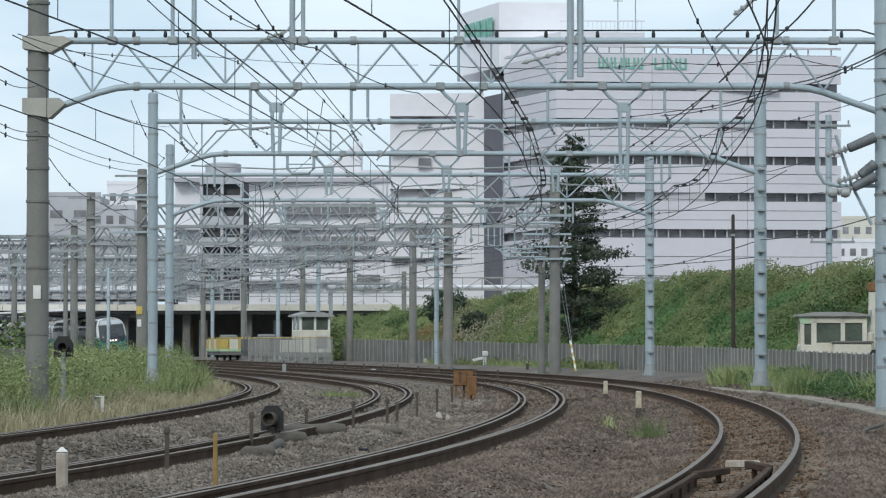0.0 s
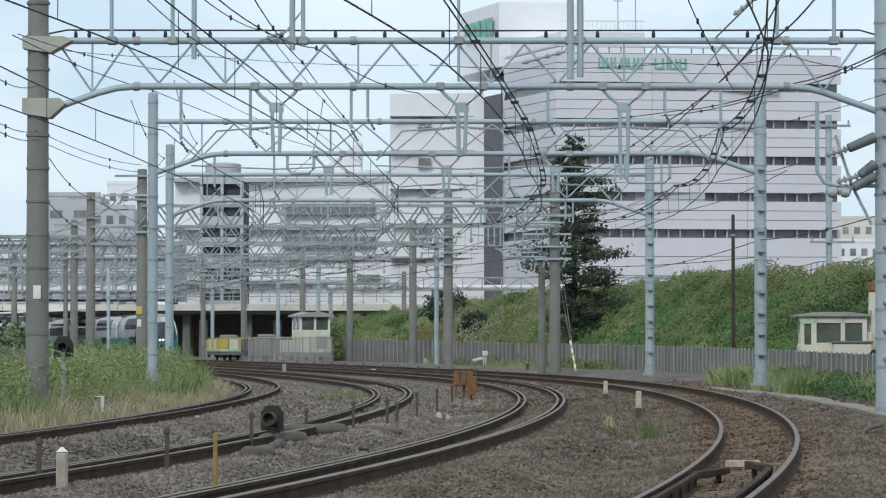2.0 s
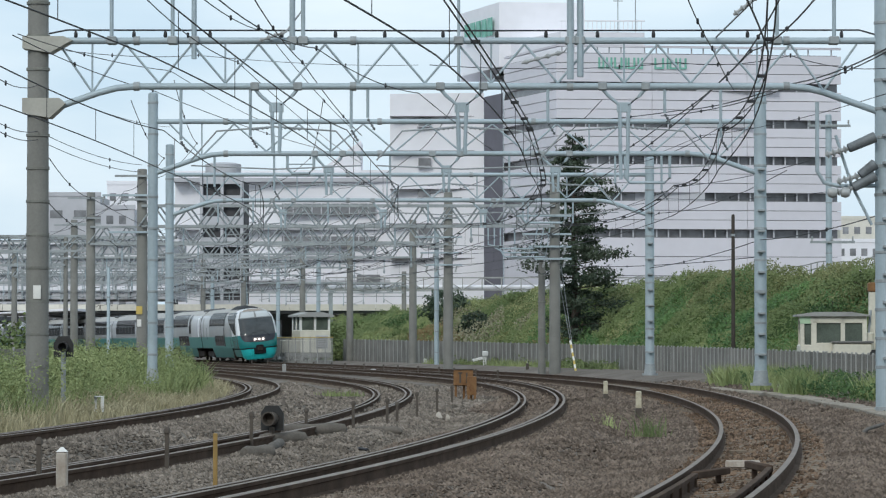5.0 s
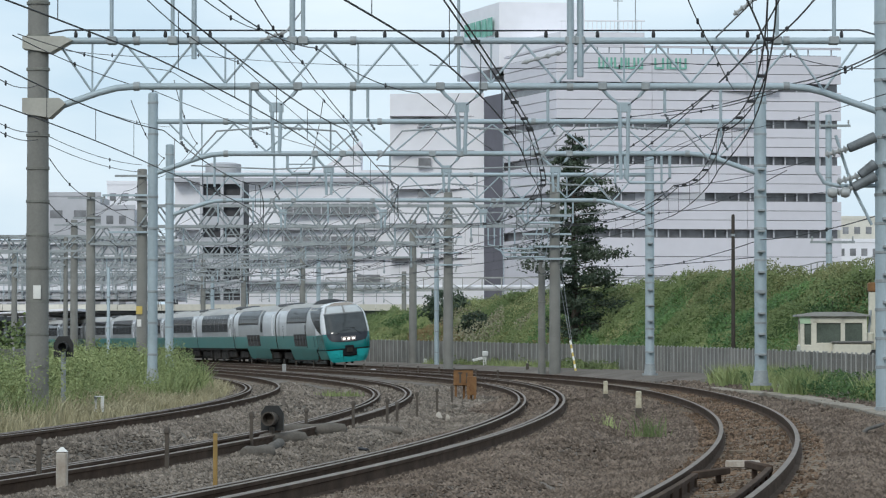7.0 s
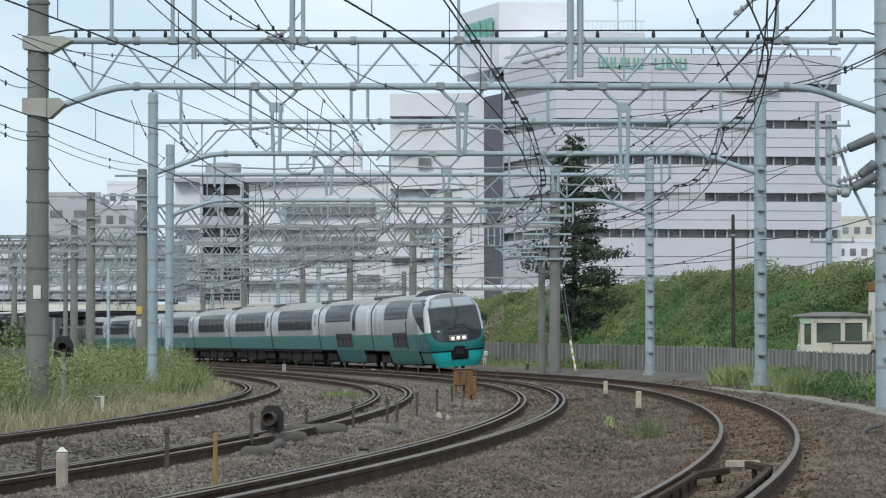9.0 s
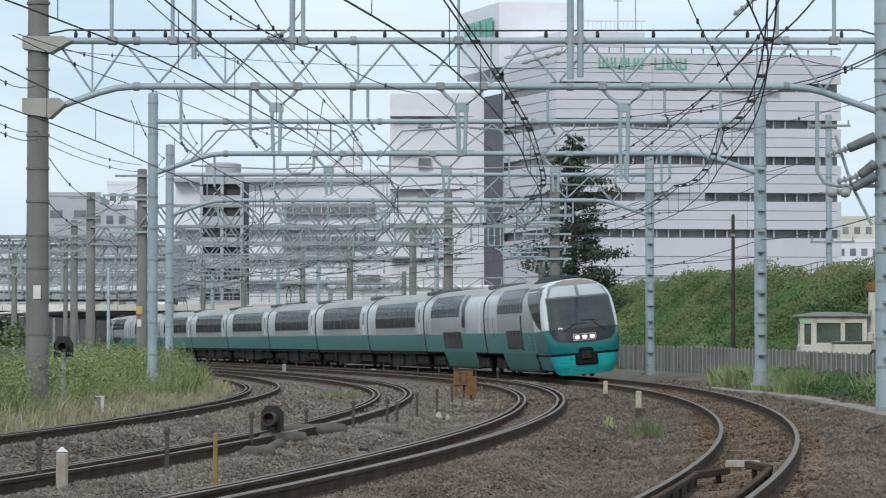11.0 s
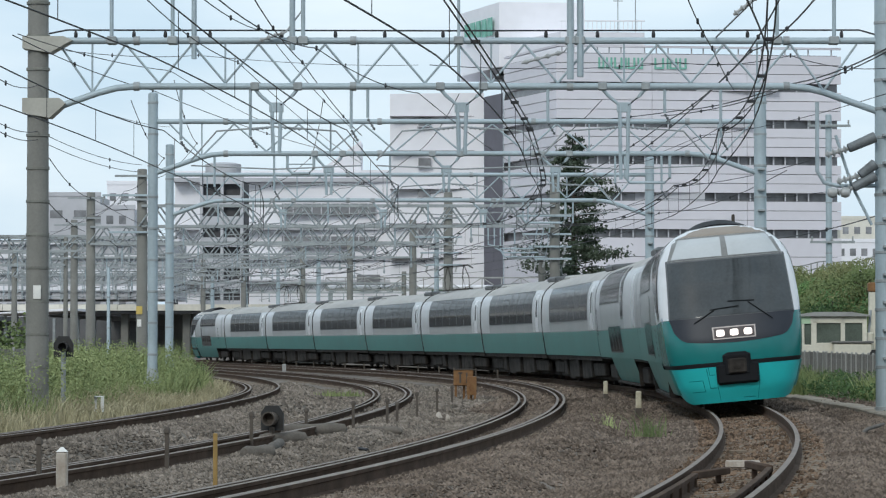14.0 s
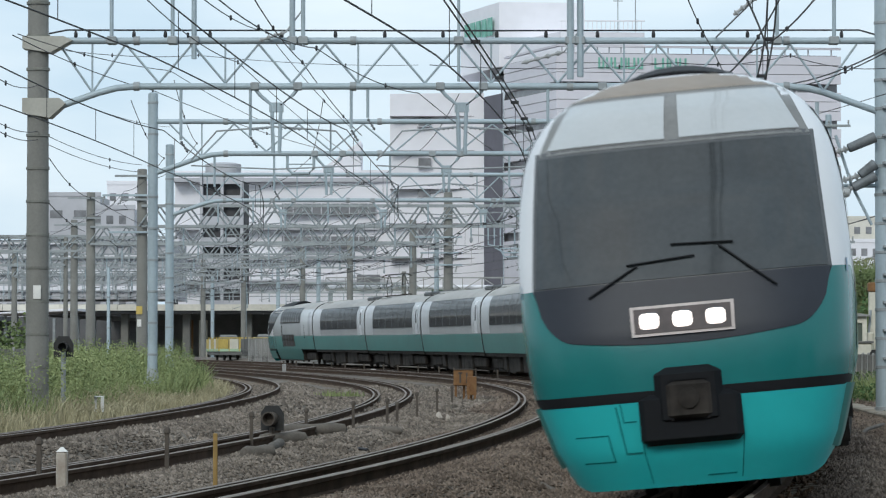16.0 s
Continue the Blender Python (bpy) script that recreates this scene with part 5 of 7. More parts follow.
# gusset plates at the concrete mast
for z0, z1, w in ((7.83, 8.2, 0.75), (6.38, 6.82, 0.6)):
    part("gusset", Geo().add([(-9.36, Y1 - 0.29, z0 + 0.1), (-8.75, Y1 - 0.29, z0), (-9.3 + w + 0.3, Y1 - 0.29, (z0 + z1) / 2 + 0.1), (-8.9 + w * 0.6, Y1 - 0.29, z1), (-9.36, Y1 - 0.29, z1),
                              (-9.36, Y1 + 0.29, z0 + 0.1), (-8.75, Y1 + 0.29, z0), (-9.3 + w + 0.3, Y1 + 0.29, (z0 + z1) / 2 + 0.1), (-8.9 + w * 0.6, Y1 + 0.29, z1), (-9.36, Y1 + 0.29, z1)],
                             [(0, 1, 2, 3, 4), (9, 8, 7, 6, 5), (0, 5, 6, 1), (1, 6, 7, 2), (2, 7, 8, 3), (3, 8, 9, 4), (4, 9, 5, 0)]), M_GUSSET, P1, "pale steel gusset box", None)
part("number_plate", Geo().cbox(-9.1, -8.93, Y1 - 0.275, Y1 - 0.26, 2.35, 2.65, 0.004), M_WHITE, P1, "small blank white plate")
# tensioning drums and insulators on the blue-grey mast
for z, x0 in ((5.85, 9.0), (5.25, 9.25), (4.98, 9.1)):
    part("spring_tensioner", Geo().turned([(x0, Y1 - 0.3, z - 0.16), (x0 + 0.02, Y1 - 0.3, z - 0.15), (9.6, Y1 - 0.3, z + 0.1), (9.62, Y1 - 0.3, z + 0.11)], [0.07, 0.105, 0.125, 0.08], 14), M_DRUM, P1, "grey ribbed tensioning drum")
    insulator(P1, (x0 - 0.5, Y1 - 0.3, z - 0.3), (x0, Y1 - 0.3, z - 0.16), 0.1, 4)
part("tensioner_frame", Geo().tube([(8.35, Y1, 6.75), (8.35, Y1, 5.2), (8.5, Y1, 4.95), (8.8, Y1, 4.88), (9.7, Y1, 4.88)], 0.045, 8), M_GALV, P1, "bent steel tube frame")
part("tensioner_strut", Geo().tube([(8.75, Y1 - 0.1, 6.0), (9.1, Y1 - 0.1, 4.9), (9.55, Y1 - 0.1, 4.0)], 0.035, 8), M_GALV, P1)
for x in (8.64, 8.93):
    part("ball_insulator", Geo().turned([(x - 0.12, Y1 - 0.35, 4.71), (x - 0.09, Y1 - 0.35, 4.71), (x, Y1 - 0.35, 4.71), (x + 0.09, Y1 - 0.35, 4.71), (x + 0.12, Y1 - 0.35, 4.71)], [0.02, 0.09, 0.12, 0.09, 0.02], 12), M_INSUL, P1, "round white insulator")
# white insulators where the black lines are anchored above
for (x, y, z), (x2, y2, z2) in (((5.3, 60, 7.35), (5.75, 60, 7.7)), ((1.75, 73.3, 7.6), (2.7, 73.3, 7.86)), ((-4.1, 73.3, 8.1), (-3.5, 73.3, 8.3))):
    insulator(P1, (x, y, z), (x2, y2, z2), 0.06, 4)
    part("anchor_rod", Geo().cyl((x2, y2, z2), (x2 + 0.35, Y1, z2 + 0.5), 0.02, 5), M_GALVDARK, P1)


# ---- masts and poles that stand alone ----
def lone_mast(label, x, y, z0, z1, r, concrete, arms=(), wood=False):
    po = thing("line_mast", label, "mast", "line masts")
    if wood:
        part("pole", Geo().turned([(x, y, z0), (x, y, z1 - 0.05), (x, y, z1)], [r * 1.2, r * 0.9, r * 0.6], 10), M_WOOD, po)
        part("pole_band", Geo().turned([(x, y, z1 - 1.0), (x, y, z1 - 0.99), (x, y, z1 - 0.9), (x, y, z1 - 0.89)], [r, r * 1.2, r * 1.2, r], 10), M_GALVDARK, po)
    else:
        mast(po, x, y, z0, z1, r, concrete, list(np.arange(z0 + 1.2, z1 - 0.4, 1.3)))
    for z, a, b in arms:
        part("cross_arm", Geo().cbox(x + a, x + b, y - 0.32, y - 0.2, z - 0.06, z + 0.06, 0.01), M_GALVDARK, po)
        for t in np.linspace(a + 0.1, b - 0.1, 3):
            insulator(po, (x + t, y - 0.26, z + 0.06), (x + t, y - 0.26, z + 0.3), 0.07, 3)
    return po


lone_mast("short concrete mast beside a portal mast behind the fence", 4.88, 163.0, -0.4, 5.9, 0.17, True, ((5.6, -1.6, 0.3),))
lone_mast("slim grey steel pole on top of the bank", 19.9, 170.0, 3.5, 13.2, 0.16, False, ((12.6, -1.1, 1.1), (6.6, -1.0, 1.3)))
lone_mast("dark wooden pole in front of the bank", 13.2, 150.0, -0.4, 7.25, 0.085, True, (), True)
lone_mast("thin grey steel pole beside the weeds", -14.2, 140.0, -0.5, 4.6, 0.07, False)
lone_mast("grey steel mast among the far portals", -9.9, 262.0, -0.4, 8.6, 0.16, False)
lone_mast("grey steel mast among the far portals", -14.5, 290.0, -0.4, 8.2, 0.17, False)
lone_mast("grey steel mast among the far portals", -19.0, 316.0, -0.4, 8.0, 0.18, False)
lone_mast("grey steel mast among the far portals", -22.5, 322.0, -0.4, 8.0, 0.18, False)
lone_mast("grey steel mast among the far portals", -0.4, 206.0, -0.4, 8.4, 0.15, False, ((7.4, -1.0, 1.0),))
for dx in (0.0, 0.22):
    gw = put("guy_wire", Geo().cyl((5.6 + dx, 163, 5.3), (6.5, 160.5, -0.2), 0.018, 5), M_WIRELIGHT)
    tagged(gw, "pale steel guy wire with a striped sleeve", "guy wire", "guy wires")
    if dx == 0.0:
        for k in range(8):
            a, b = Vector((6.5, 160.5, -0.2)).lerp(Vector((5.6, 163, 5.3)), 0.03 + 0.035 * k), Vector((6.5, 160.5, -0.2)).lerp(Vector((5.6, 163, 5.3)), 0.065 + 0.035 * k)
            part("sleeve_stripe", Geo().cyl(a, b, 0.055, 8), M_WHITE if k % 2 else M_YELLOW, gw)
# line hardware crowding the fourth and fifth portals
for po, x, y, zs in ((P4, 5.46, 161, (7.6, 6.7, 6.1, 5.5)), (P5, 0.3, 190, (7.5, 6.6, 5.9)), (P4, -14.7, 161, (8.6, 6.8))):
    for i, z in enumerate(zs):
        w = 1.9 - 0.3 * i
        part("cross_arm", Geo().cbox(x - w, x + 0.8, y - 0.42, y - 0.32, z - 0.05, z + 0.05, 0.01), M_GALV, po)
        for t in (-w + 0.1, -w * 0.5, 0.5):
            insulator(po, (x + t, y - 0.37, z - 0.05), (x + t - 0.1, y - 0.37, z - 0.42), 0.08, 4)
        part("jumper_cable", Geo().tube([(x - w + 0.05, y - 0.4, z - 0.42), (x - w * 0.7, y - 0.4, z - 0.75), (x - w * 0.35, y - 0.4, z - 0.7), (x - w * 0.45, y - 0.4, z - 0.42)], 0.018, 5), M_WIRE, po)
for k in range(3):
    part("hoop", Geo().tube([(2.2 + k * 0.3, 160.6, 7.0), (2.2 + k * 0.3, 160.6, 6.2 - 0.15 * k), (3.0, 160.6, 6.0 - 0.2 * k), (4.4 + 0.3 * k, 160.6, 6.0 - 0.2 * k), (4.6 + 0.3 * k, 160.6, 7.0)], 0.045, 6), M_GALV, P4, "bent steel hoop")
part("warning_plate", Geo().cbox(-14.95, -14.65, 160.68, 160.7, 2.8, 3.2, 0.004), M_YELLOW, P4, "small yellow warning plate")
part("number_plate", Geo().cbox(-14.9, -14.7, 160.68, 160.7, 2.2, 2.55, 0.004), M_WHITE, P4, "small blank white plate")
# steps on the two near steel masts
for x, y, zs in ((9.58, Y2, np.arange(1.0, 6.6, 0.62)), (8.27, Y3, np.arange(1.0, 6.6, 0.62)), (9.87, Y1, np.arange(1.0, 8.0, 0.62))):
    for i, z in enumerate(zs):
        part("climbing_step", Geo().cbox(x - 0.1, x + 0.12, y - 0.34, y - 0.12, z, z + 0.07, 0.01), M_GALVDARK, {Y1: P1, Y2: P2, Y3: P3}[y])

# road railing on top of the bank
rail = thing("road_railing", "pale steel pipe railing along the road on the bank", "railing", kind="structure")
prev = None
for u in np.arange(92, 226, 2.0):
    p = bank(u, 1.35)
    part("railing_post", Geo().cyl((p.x, p.y, p.z - 0.3), (p.x, p.y, p.z + 1.1), 0.04, 6), M_FENCEPOST, rail)
    if prev is not None:
        for dz in (0.45, 0.75, 1.07):
            part("railing_pipe", Geo().cyl(prev + Vector((0, 0, dz)), p + Vector((0, 0, dz)), 0.03, 6), M_FENCEPOST, rail)
    prev = p
hr = thing("hoop_barrier", "pale bent pipe barriers beside the road", "barrier")
for u in (116, 119, 122, 168, 172, 176):
    p = bank(u, 1.28)
    part("hoop", Geo().tube([(p.x - 0.6, p.y, p.z - 0.3), (p.x - 0.6, p.y, p.z + 0.75), (p.x - 0.45, p.y, p.z + 0.9), (p.x + 0.45, p.y, p.z + 0.9), (p.x + 0.6, p.y, p.z + 0.75), (p.x + 0.6, p.y, p.z - 0.3)], 0.045, 7), M_FENCEPOST, hr)


# ---- maintenance vehicles on the sidings ----
def motor_car(name, label, m, cream, length=5.5):
    v = thing(name, label, "maintenance vehicle", m=m)
    part("body", Geo().cbox(-1.2, 1.2, 0, length, 0.75, 1.7, 0.06), cream, v)
    cab = part("cab", Geo().cbox(-1.18, 1.18, 0.15, 2.3, 1.7, 2.45, 0.05), cream, v)
    for x in (-1.18, 1.0):
        for y in (0.15, 1.15, 2.1):
            part("cab_pillar", Geo().cbox(x, x + 0.17, y, y + 0.17, 2.4, 3.5, 0.02), M_WHITE, cab)
    part("cab_pillar", Geo().cbox(-0.08, 0.09, 0.15, 0.32, 2.4, 3.5, 0.02), M_WHITE, cab)
    for x0, x1 in ((-1.02, -0.1), (0.1, 1.0)):
        part("cab_window", Geo().box(x0, x1, 0.2, 0.23, 2.46, 3.4), M_CABGLASS, cab, "dark cab window", None)
    for y0, y1 in ((0.33, 1.14), (1.33, 2.09)):
        part("cab_window", Geo().box(-1.13, -1.1, y0, y1, 2.46, 3.4), M_CABGLASS, cab, "dark cab window", None)
    part("cab_roof", Geo().loft([[(-1.4, y, 3.42), (1.4, y, 3.42), (1.4, y, 3.55), (0.5, y, 3.78), (-0.5, y, 3.78), (-1.4, y, 3.55)] for y in (-0.15, 2.6)]), M_FENCEPOST, cab, "sloping grey cab roof", None)
    part("cab_rear", Geo().box(-1.0, 1.0, 2.15, 2.2, 2.4, 3.45), M_CABGLASS, cab, "", None)
    for x in (-0.9, 0.9):
        part("lamp", Geo().turned([(x, -0.08, 3.5), (x, 0.0, 3.5), (x, 0.02, 3.5)], [0.1, 0.1, 0.04], 10), M_INSULGREY, cab)
    part("grille", Geo().cbox(0.0, 0.95, -0.03, 0.05, 1.05, 2.05, 0.02), M_BGREY, v, "grey radiator grille")
    for k in range(7):
        part("grille_slat", Geo().box(0.05, 0.9, -0.06, -0.03, 1.12 + 0.13 * k, 1.17 + 0.13 * k), M_FENCE, v, "", None)
    part("chassis", Geo().cbox(-1.15, 1.15, -0.1, length + 0.1, 0.4, 0.76, 0.04), M_FENCE, v)
    for y in (1.0, length - 1.0):
        for x in (-0.57, 0.57):
            part("wheel", Geo().turned([(x - 0.06, y, 0.35), (x - 0.05, y, 0.35), (x + 0.05, y, 0.35), (x + 0.06, y, 0.35)], [0.3, 0.36, 0.36, 0.3], 14), M_TUNDER, v)
    return v


motor_car("motor_trolley", "cream railway motor trolley with a glazed cab on a siding", Matrix.Translation((-9.45, 245, -0.05)) @ Matrix.Rotation(0.33, 4, "Z"), M_CREAM)


def flat_wagon(label, m, material, width=2.6, length=6.0, sheeted=False):
    """A short wagon with drop sides between posts."""
    w = thing("flat_wagon", label, "flat wagon", m=m)
    part("deck", Geo().cbox(-width / 2, width / 2, 0, length, 0.75, 1.0, 0.03), M_PALEGREEN if sheeted else M_FENCE, w)
    part("sole_bar", Geo().cbox(-width / 2 + 0.1, width / 2 - 0.1, 0.05, length - 0.05, 0.45, 0.76, 0.03), M_FENCE, w)
    for y in (1.3, length - 1.3):
        for x in (-0.57, 0.57):
            part("wheel", Geo().turned([(x - 0.06, y, 0.38), (x - 0.05, y, 0.38), (x + 0.05, y, 0.38), (x + 0.06, y, 0.38)], [0.3, 0.4, 0.4, 0.3], 14), M_TUNDER, w)
    for k in range(3):
        xa, xb = -width / 2 + width * k / 3, -width / 2 + width * (k + 1) / 3
        part("end_board", Geo().cbox(xa + 0.05, xb - 0.05, 0.02, 0.07, 1.0, 1.82, 0.01), M_CREAM if sheeted and k == 1 else material, w)
        part("post", Geo().box(xa, xa + 0.07, -0.02, 0.09, 0.8, 1.98), material, w)
    n = max(2, int(length / 1.2))
    for sd in (-1, 1):
        for k in range(n):
            ya, yb = length * k / n, length * (k + 1) / n
            x = sd * (width / 2 - 0.03)
            part("side_board", Geo().cbox(x - 0.025, x + 0.025, ya + 0.06, yb - 0.06, 1.0, 1.82, 0.01), M_CREAM if sheeted and k % 2 else material, w)
            part("post", Geo().box(x - 0.05, x + 0.05, ya, ya + 0.08, 0.8, 1.98), material, w)
    part("top_rail", Geo().box(-width / 2, width / 2, -0.03, 0.03, 1.88, 1.97), material, w)
    part("load", Geo().cbox(-0.8, 0.5, 1.0, 2.4, 1.0, 2.1, 0.08).cbox(-0.4, 0.9, 3.0, 4.6, 1.0, 2.2, 0.1), M_FENCE, w, "tools and boxes in the wagon")
    return w


flat_wagon("yellow wagon with cream side boards on a siding", Matrix.Translation((-17.75, 280, -0.05)) @ Matrix.Rotation(0.25, 4, "Z"), M_YELLOW, 2.6, 6.0, True)
flat_wagon("grey-boarded wagon on a siding", Matrix.Translation((-13.6, 264, -0.05)) @ Matrix.Rotation(0.25, 4, "Z"), M_FENCE, 2.6, 7.0)
sc = thing("barred_screen", "low grey barred screen with a yellow top rail along the siding", "fence")
for k in range(12):
    a = Vector((-14.95 + 0.61 * k, 254 - 2.12 * k, -0.4))
    b = a + Vector((0.61, -2.12, 0))
    bars = Geo()
    for i in range(8):
        c_ = a.lerp(b, (i + 0.5) / 8)
        bars.box(c_.x - 0.016, c_.x + 0.016, c_.y - 0.016, c_.y + 0.016, -0.4, 1.78)
    tagged(part("bar_infill", bars, M_FENCEPOST, sc, "", None), kind="stuff")
    part("screen_post", Geo().cyl(a, a + Vector((0, 0, 2.3)), 0.04, 6), M_FENCEPOST, sc)
    part("top_rail", Geo().cyl(a + Vector((0, 0, 2.22)), b + Vector((0, 0, 2.22)), 0.04, 6), M_YELLOW, sc)
    part("kick_board", wall_strip(Geo(), (a.x, a.y), (b.x, b.y), -0.4, 0.2, 0, 0.03), M_FENCE, sc, "", None)

def crane_cab(m):
    v = thing("crane_trolley", "cream rail crane trolley with upright boom behind the fence", "maintenance vehicle", m=m)
    part("chassis", Geo().cbox(-1.3, 1.6, -0.1, 5.4, 0.4, 1.0, 0.05), M_CREAM, v)
    cab = part("cab", Geo().cbox(-1.25, 1.15, 0.1, 2.4, 1.0, 1.95, 0.04), M_CREAM, v)
    for x0, x1, z0, z1 in ((-1.25, -1.1, 1.9, 2.98), (-0.86, -0.66, 1.9, 2.98), (0.2, 0.36, 1.9, 2.98), (0.98, 1.15, 1.9, 2.98), (-1.12, 1.0, 2.72, 2.98), (-0.7, 1.0, 1.9, 2.02)):
        part("cab_frame", Geo().cbox(x0, x1, 0.1, 0.24, z0, z1, 0.015), M_CREAM, cab)
    part("corner_panel", Geo().cbox(-1.27, -0.88, 0.08, 0.12, 2.7, 2.99, 0.01), M_PALEGREEN, cab, "pale green corner panel")
    for x0, x1 in ((-1.1, -0.86), (-0.66, 0.2), (0.36, 0.98)):
        part("cab_window", Geo().box(x0, x1, 0.16, 0.19, 1.95, 2.74), M_CABGLASS, cab, "grey-green cab window", None)
    part("cab_rear", Geo().box(-1.2, 1.1, 2.3, 2.35, 1.9, 2.98), M_CREAM, cab, "", None)
    part("cab_roof", Geo().loft([[(-1.38, y, 2.97), (1.25, y, 2.97), (1.25, y, 3.02), (0.6, y, 3.13), (-0.7, y, 3.13), (-1.38, y, 3.04)] for y in (-0.05, 2.6)]), M_FENCEPOST, cab, "curved grey cab roof")
    part("engine_cover", Geo().cbox(-0.1, 1.3, -0.5, 0.08, 1.0, 2.0, 0.05), M_CREAM, v)
    part("cover_lid", Geo().cbox(-0.14, 1.34, -0.54, 0.08, 2.0, 2.08, 0.02), M_FENCE, v)
    for y in (1.0, 4.2):
        for x in (-0.57, 0.57):
            part("wheel", Geo().turned([(x - 0.06, y, 0.35), (x - 0.05, y, 0.35), (x + 0.05, y, 0.35), (x + 0.06, y, 0.35)], [0.3, 0.36, 0.36, 0.3], 14), M_TUNDER, v)
    return v


cr = crane_cab(Matrix.Translation((14.15, 119, -0.62)) @ Matrix.Rotation(-0.05, 4, "Z"))
bm_ = part("boom", Geo().cbox(1.25, 1.5, 0.4, 0.8, 1.0, 4.0, 0.03).cbox(1.1, 1.4, 0.3, 0.9, 1.0, 2.4, 0.04), M_CREAM, cr, "upright cream crane boom")
part("boom_tip", Geo().cbox(1.22, 1.52, 0.36, 0.84, 3.85, 4.2, 0.04), M_ORANGE, bm_, "orange boom tip")
part("hydraulic_ram", Geo().cyl((1.12, 0.36, 1.2), (1.3, 0.36, 3.2), 0.045, 8), M_INSULGREY, bm_)


# ---- trackside things ----
def stake(x, y, h, r=0.028):
    st = thing("trackside_stake", "thin rusty steel stake standing in the ballast", "stake", "trackside stakes", m=Matrix.Translation((x, y, -0.42)))
    part("shaft", Geo().cbox(-r, r, -r, r, 0, h + 0.1, 0.006), M_POST, st)
    part("cap", Geo().turned([(0, 0, h + 0.04), (0, 0, h + 0.05), (0, 0, h + 0.1), (0, 0, h + 0.13)], [r, r * 1.6, r * 1.6, r * 0.7], 8), M_POST, st)


for x, y, h in ((-4.6, 37.6, 0.58), (-3.56, 42.6, 0.57), (-2.93, 50.5, 0.61), (-2.48, 59.9, 0.49), (-1.68, 61.8, 0.58), (-1.08, 63.9, 0.6), (-0.92, 66.1, 0.49), (-0.56, 71.0, 0.61), (-0.14, 76.6, 0.62), (0.24, 88.6, 0.53)):
    stake(x, y, h)
for k in range(15):
    s = 122 + 6.5 * k
    p = along(s, -1.9 - 0.1 * (k % 3))
    stake(p.x, p.y, 0.55, 0.035)


def marker(name, label, x, y, h, r, material, z=-0.38, foot=None, top=None):
    mk = thing(name, label, "marker post", m=Matrix.Translation((x, y, z)))
    part("post", Geo().cbox(-r, r, -r, r, 0, h, min(0.02, r * 0.3)), material, mk)
    if foot:
        part("foot", Geo().cbox(-r * 1.04, r * 1.04, -r * 1.04, r * 1.04, 0, foot, 0.01), M_POST, mk)
    if top:
        part("cap", Geo().loft([[(-r, -r, h), (r, -r, h), (r, r, h), (-r, r, h)], [(-r * 0.2, -r * 0.2, h + top), (r * 0.2, -r * 0.2, h + top), (r * 0.2, r * 0.2, h + top), (-r * 0.2, r * 0.2, h + top)]]), M_WHITE, mk)
    return mk


marker("boundary_marker", "concrete boundary marker with a whitened top", -4.21, 36.5, 0.52, 0.062, M_MARKER, -0.36, None, 0.05)
marker("yellow_stake", "yellow painted stake in the ballast", -2.73, 39.6, 0.66, 0.026, M_OCHRE)
for slope, h in ((0.05928, 0.66), (0.04934, 0.64)):
    s0 = next(s for s in np.arange(25, 200, 0.25) if along(s, -1.95).x / along(s, -1.95).y < slope and s > 45)
    p0 = along(s0, -1.95)
    marker("kilometre_marker", "cream marker post with a black foot beside the outer track", p0.x, p0.y, h, 0.065, M_CREAM_PAINT, bed(-1.95, s0) - 0.02, h * 0.42)
marker("rusty_post", "short rusty post beside the far track", 4.4, 172.0, 0.72, 0.08, M_POST)
marker("white_post", "short white post by the fence", 6.2, 182.0, 0.62, 0.11, M_WHITE)
marker("white_post", "short white post by the far track", -1.2, 222.0, 0.75, 0.1, M_WHITE)
marker("white_post", "short white post by the far track", -5.6, 246.0, 0.6, 0.1, M_WHITE)
marker("white_post", "squat white stub between the far tracks", -3.84, 180.9, 0.36, 0.14, M_WHITE)
marker("white_post", "short white-topped post between the far tracks", -8.88, 184.5, 0.62, 0.11, M_FENCEPOST)
marker("white_block", "small white pyramid marker by the far track", -2.1, 235.8, 0.25, 0.2, M_WHITE, -0.36, None, 0.28)
wa = marker("white_sign", "white armed marker sign beside the far track", 2.55, 201.0, 1.2, 0.1, M_WHITE)
part("arm", Geo().cbox(-0.55, 0.1, -0.12, -0.06, 0.8, 0.98, 0.02, Matrix.Rotation(radians(-14), 4, "Y")), M_WHITE, wa)
part("head", Geo().cbox(-0.16, 0.2, -0.2, 0.05, 0.98, 1.3, 0.04), M_WHITE, wa)
pf = thing("lineside_screen", "grey sheet-metal screen standing in the weeds", "screen")
for k in range(5):
    part("sheet", Geo().cbox(-14.6 + 0.44 * k, -14.18 + 0.44 * k, 102.0, 102.05, -0.5, 1.2, 0.01), M_FENCE, pf)
    part("post", Geo().cbox(-14.62 + 0.44 * k, -14.56 + 0.44 * k, 101.93, 102.0, -0.5, 1.26, 0.01), M_FENCEPOST, pf)
um = thing("white_hoop", "small white hoop marker in the dry grass", "marker post", m=Matrix.Translation((-7.92, 76.0, -0.22)))
part("hoop", Geo().tube([(-0.07, 0, 0), (-0.08, 0, 0.36), (0.08, 0, 0.36), (0.07, 0, 0)], 0.045, 6), M_WHITE, um)

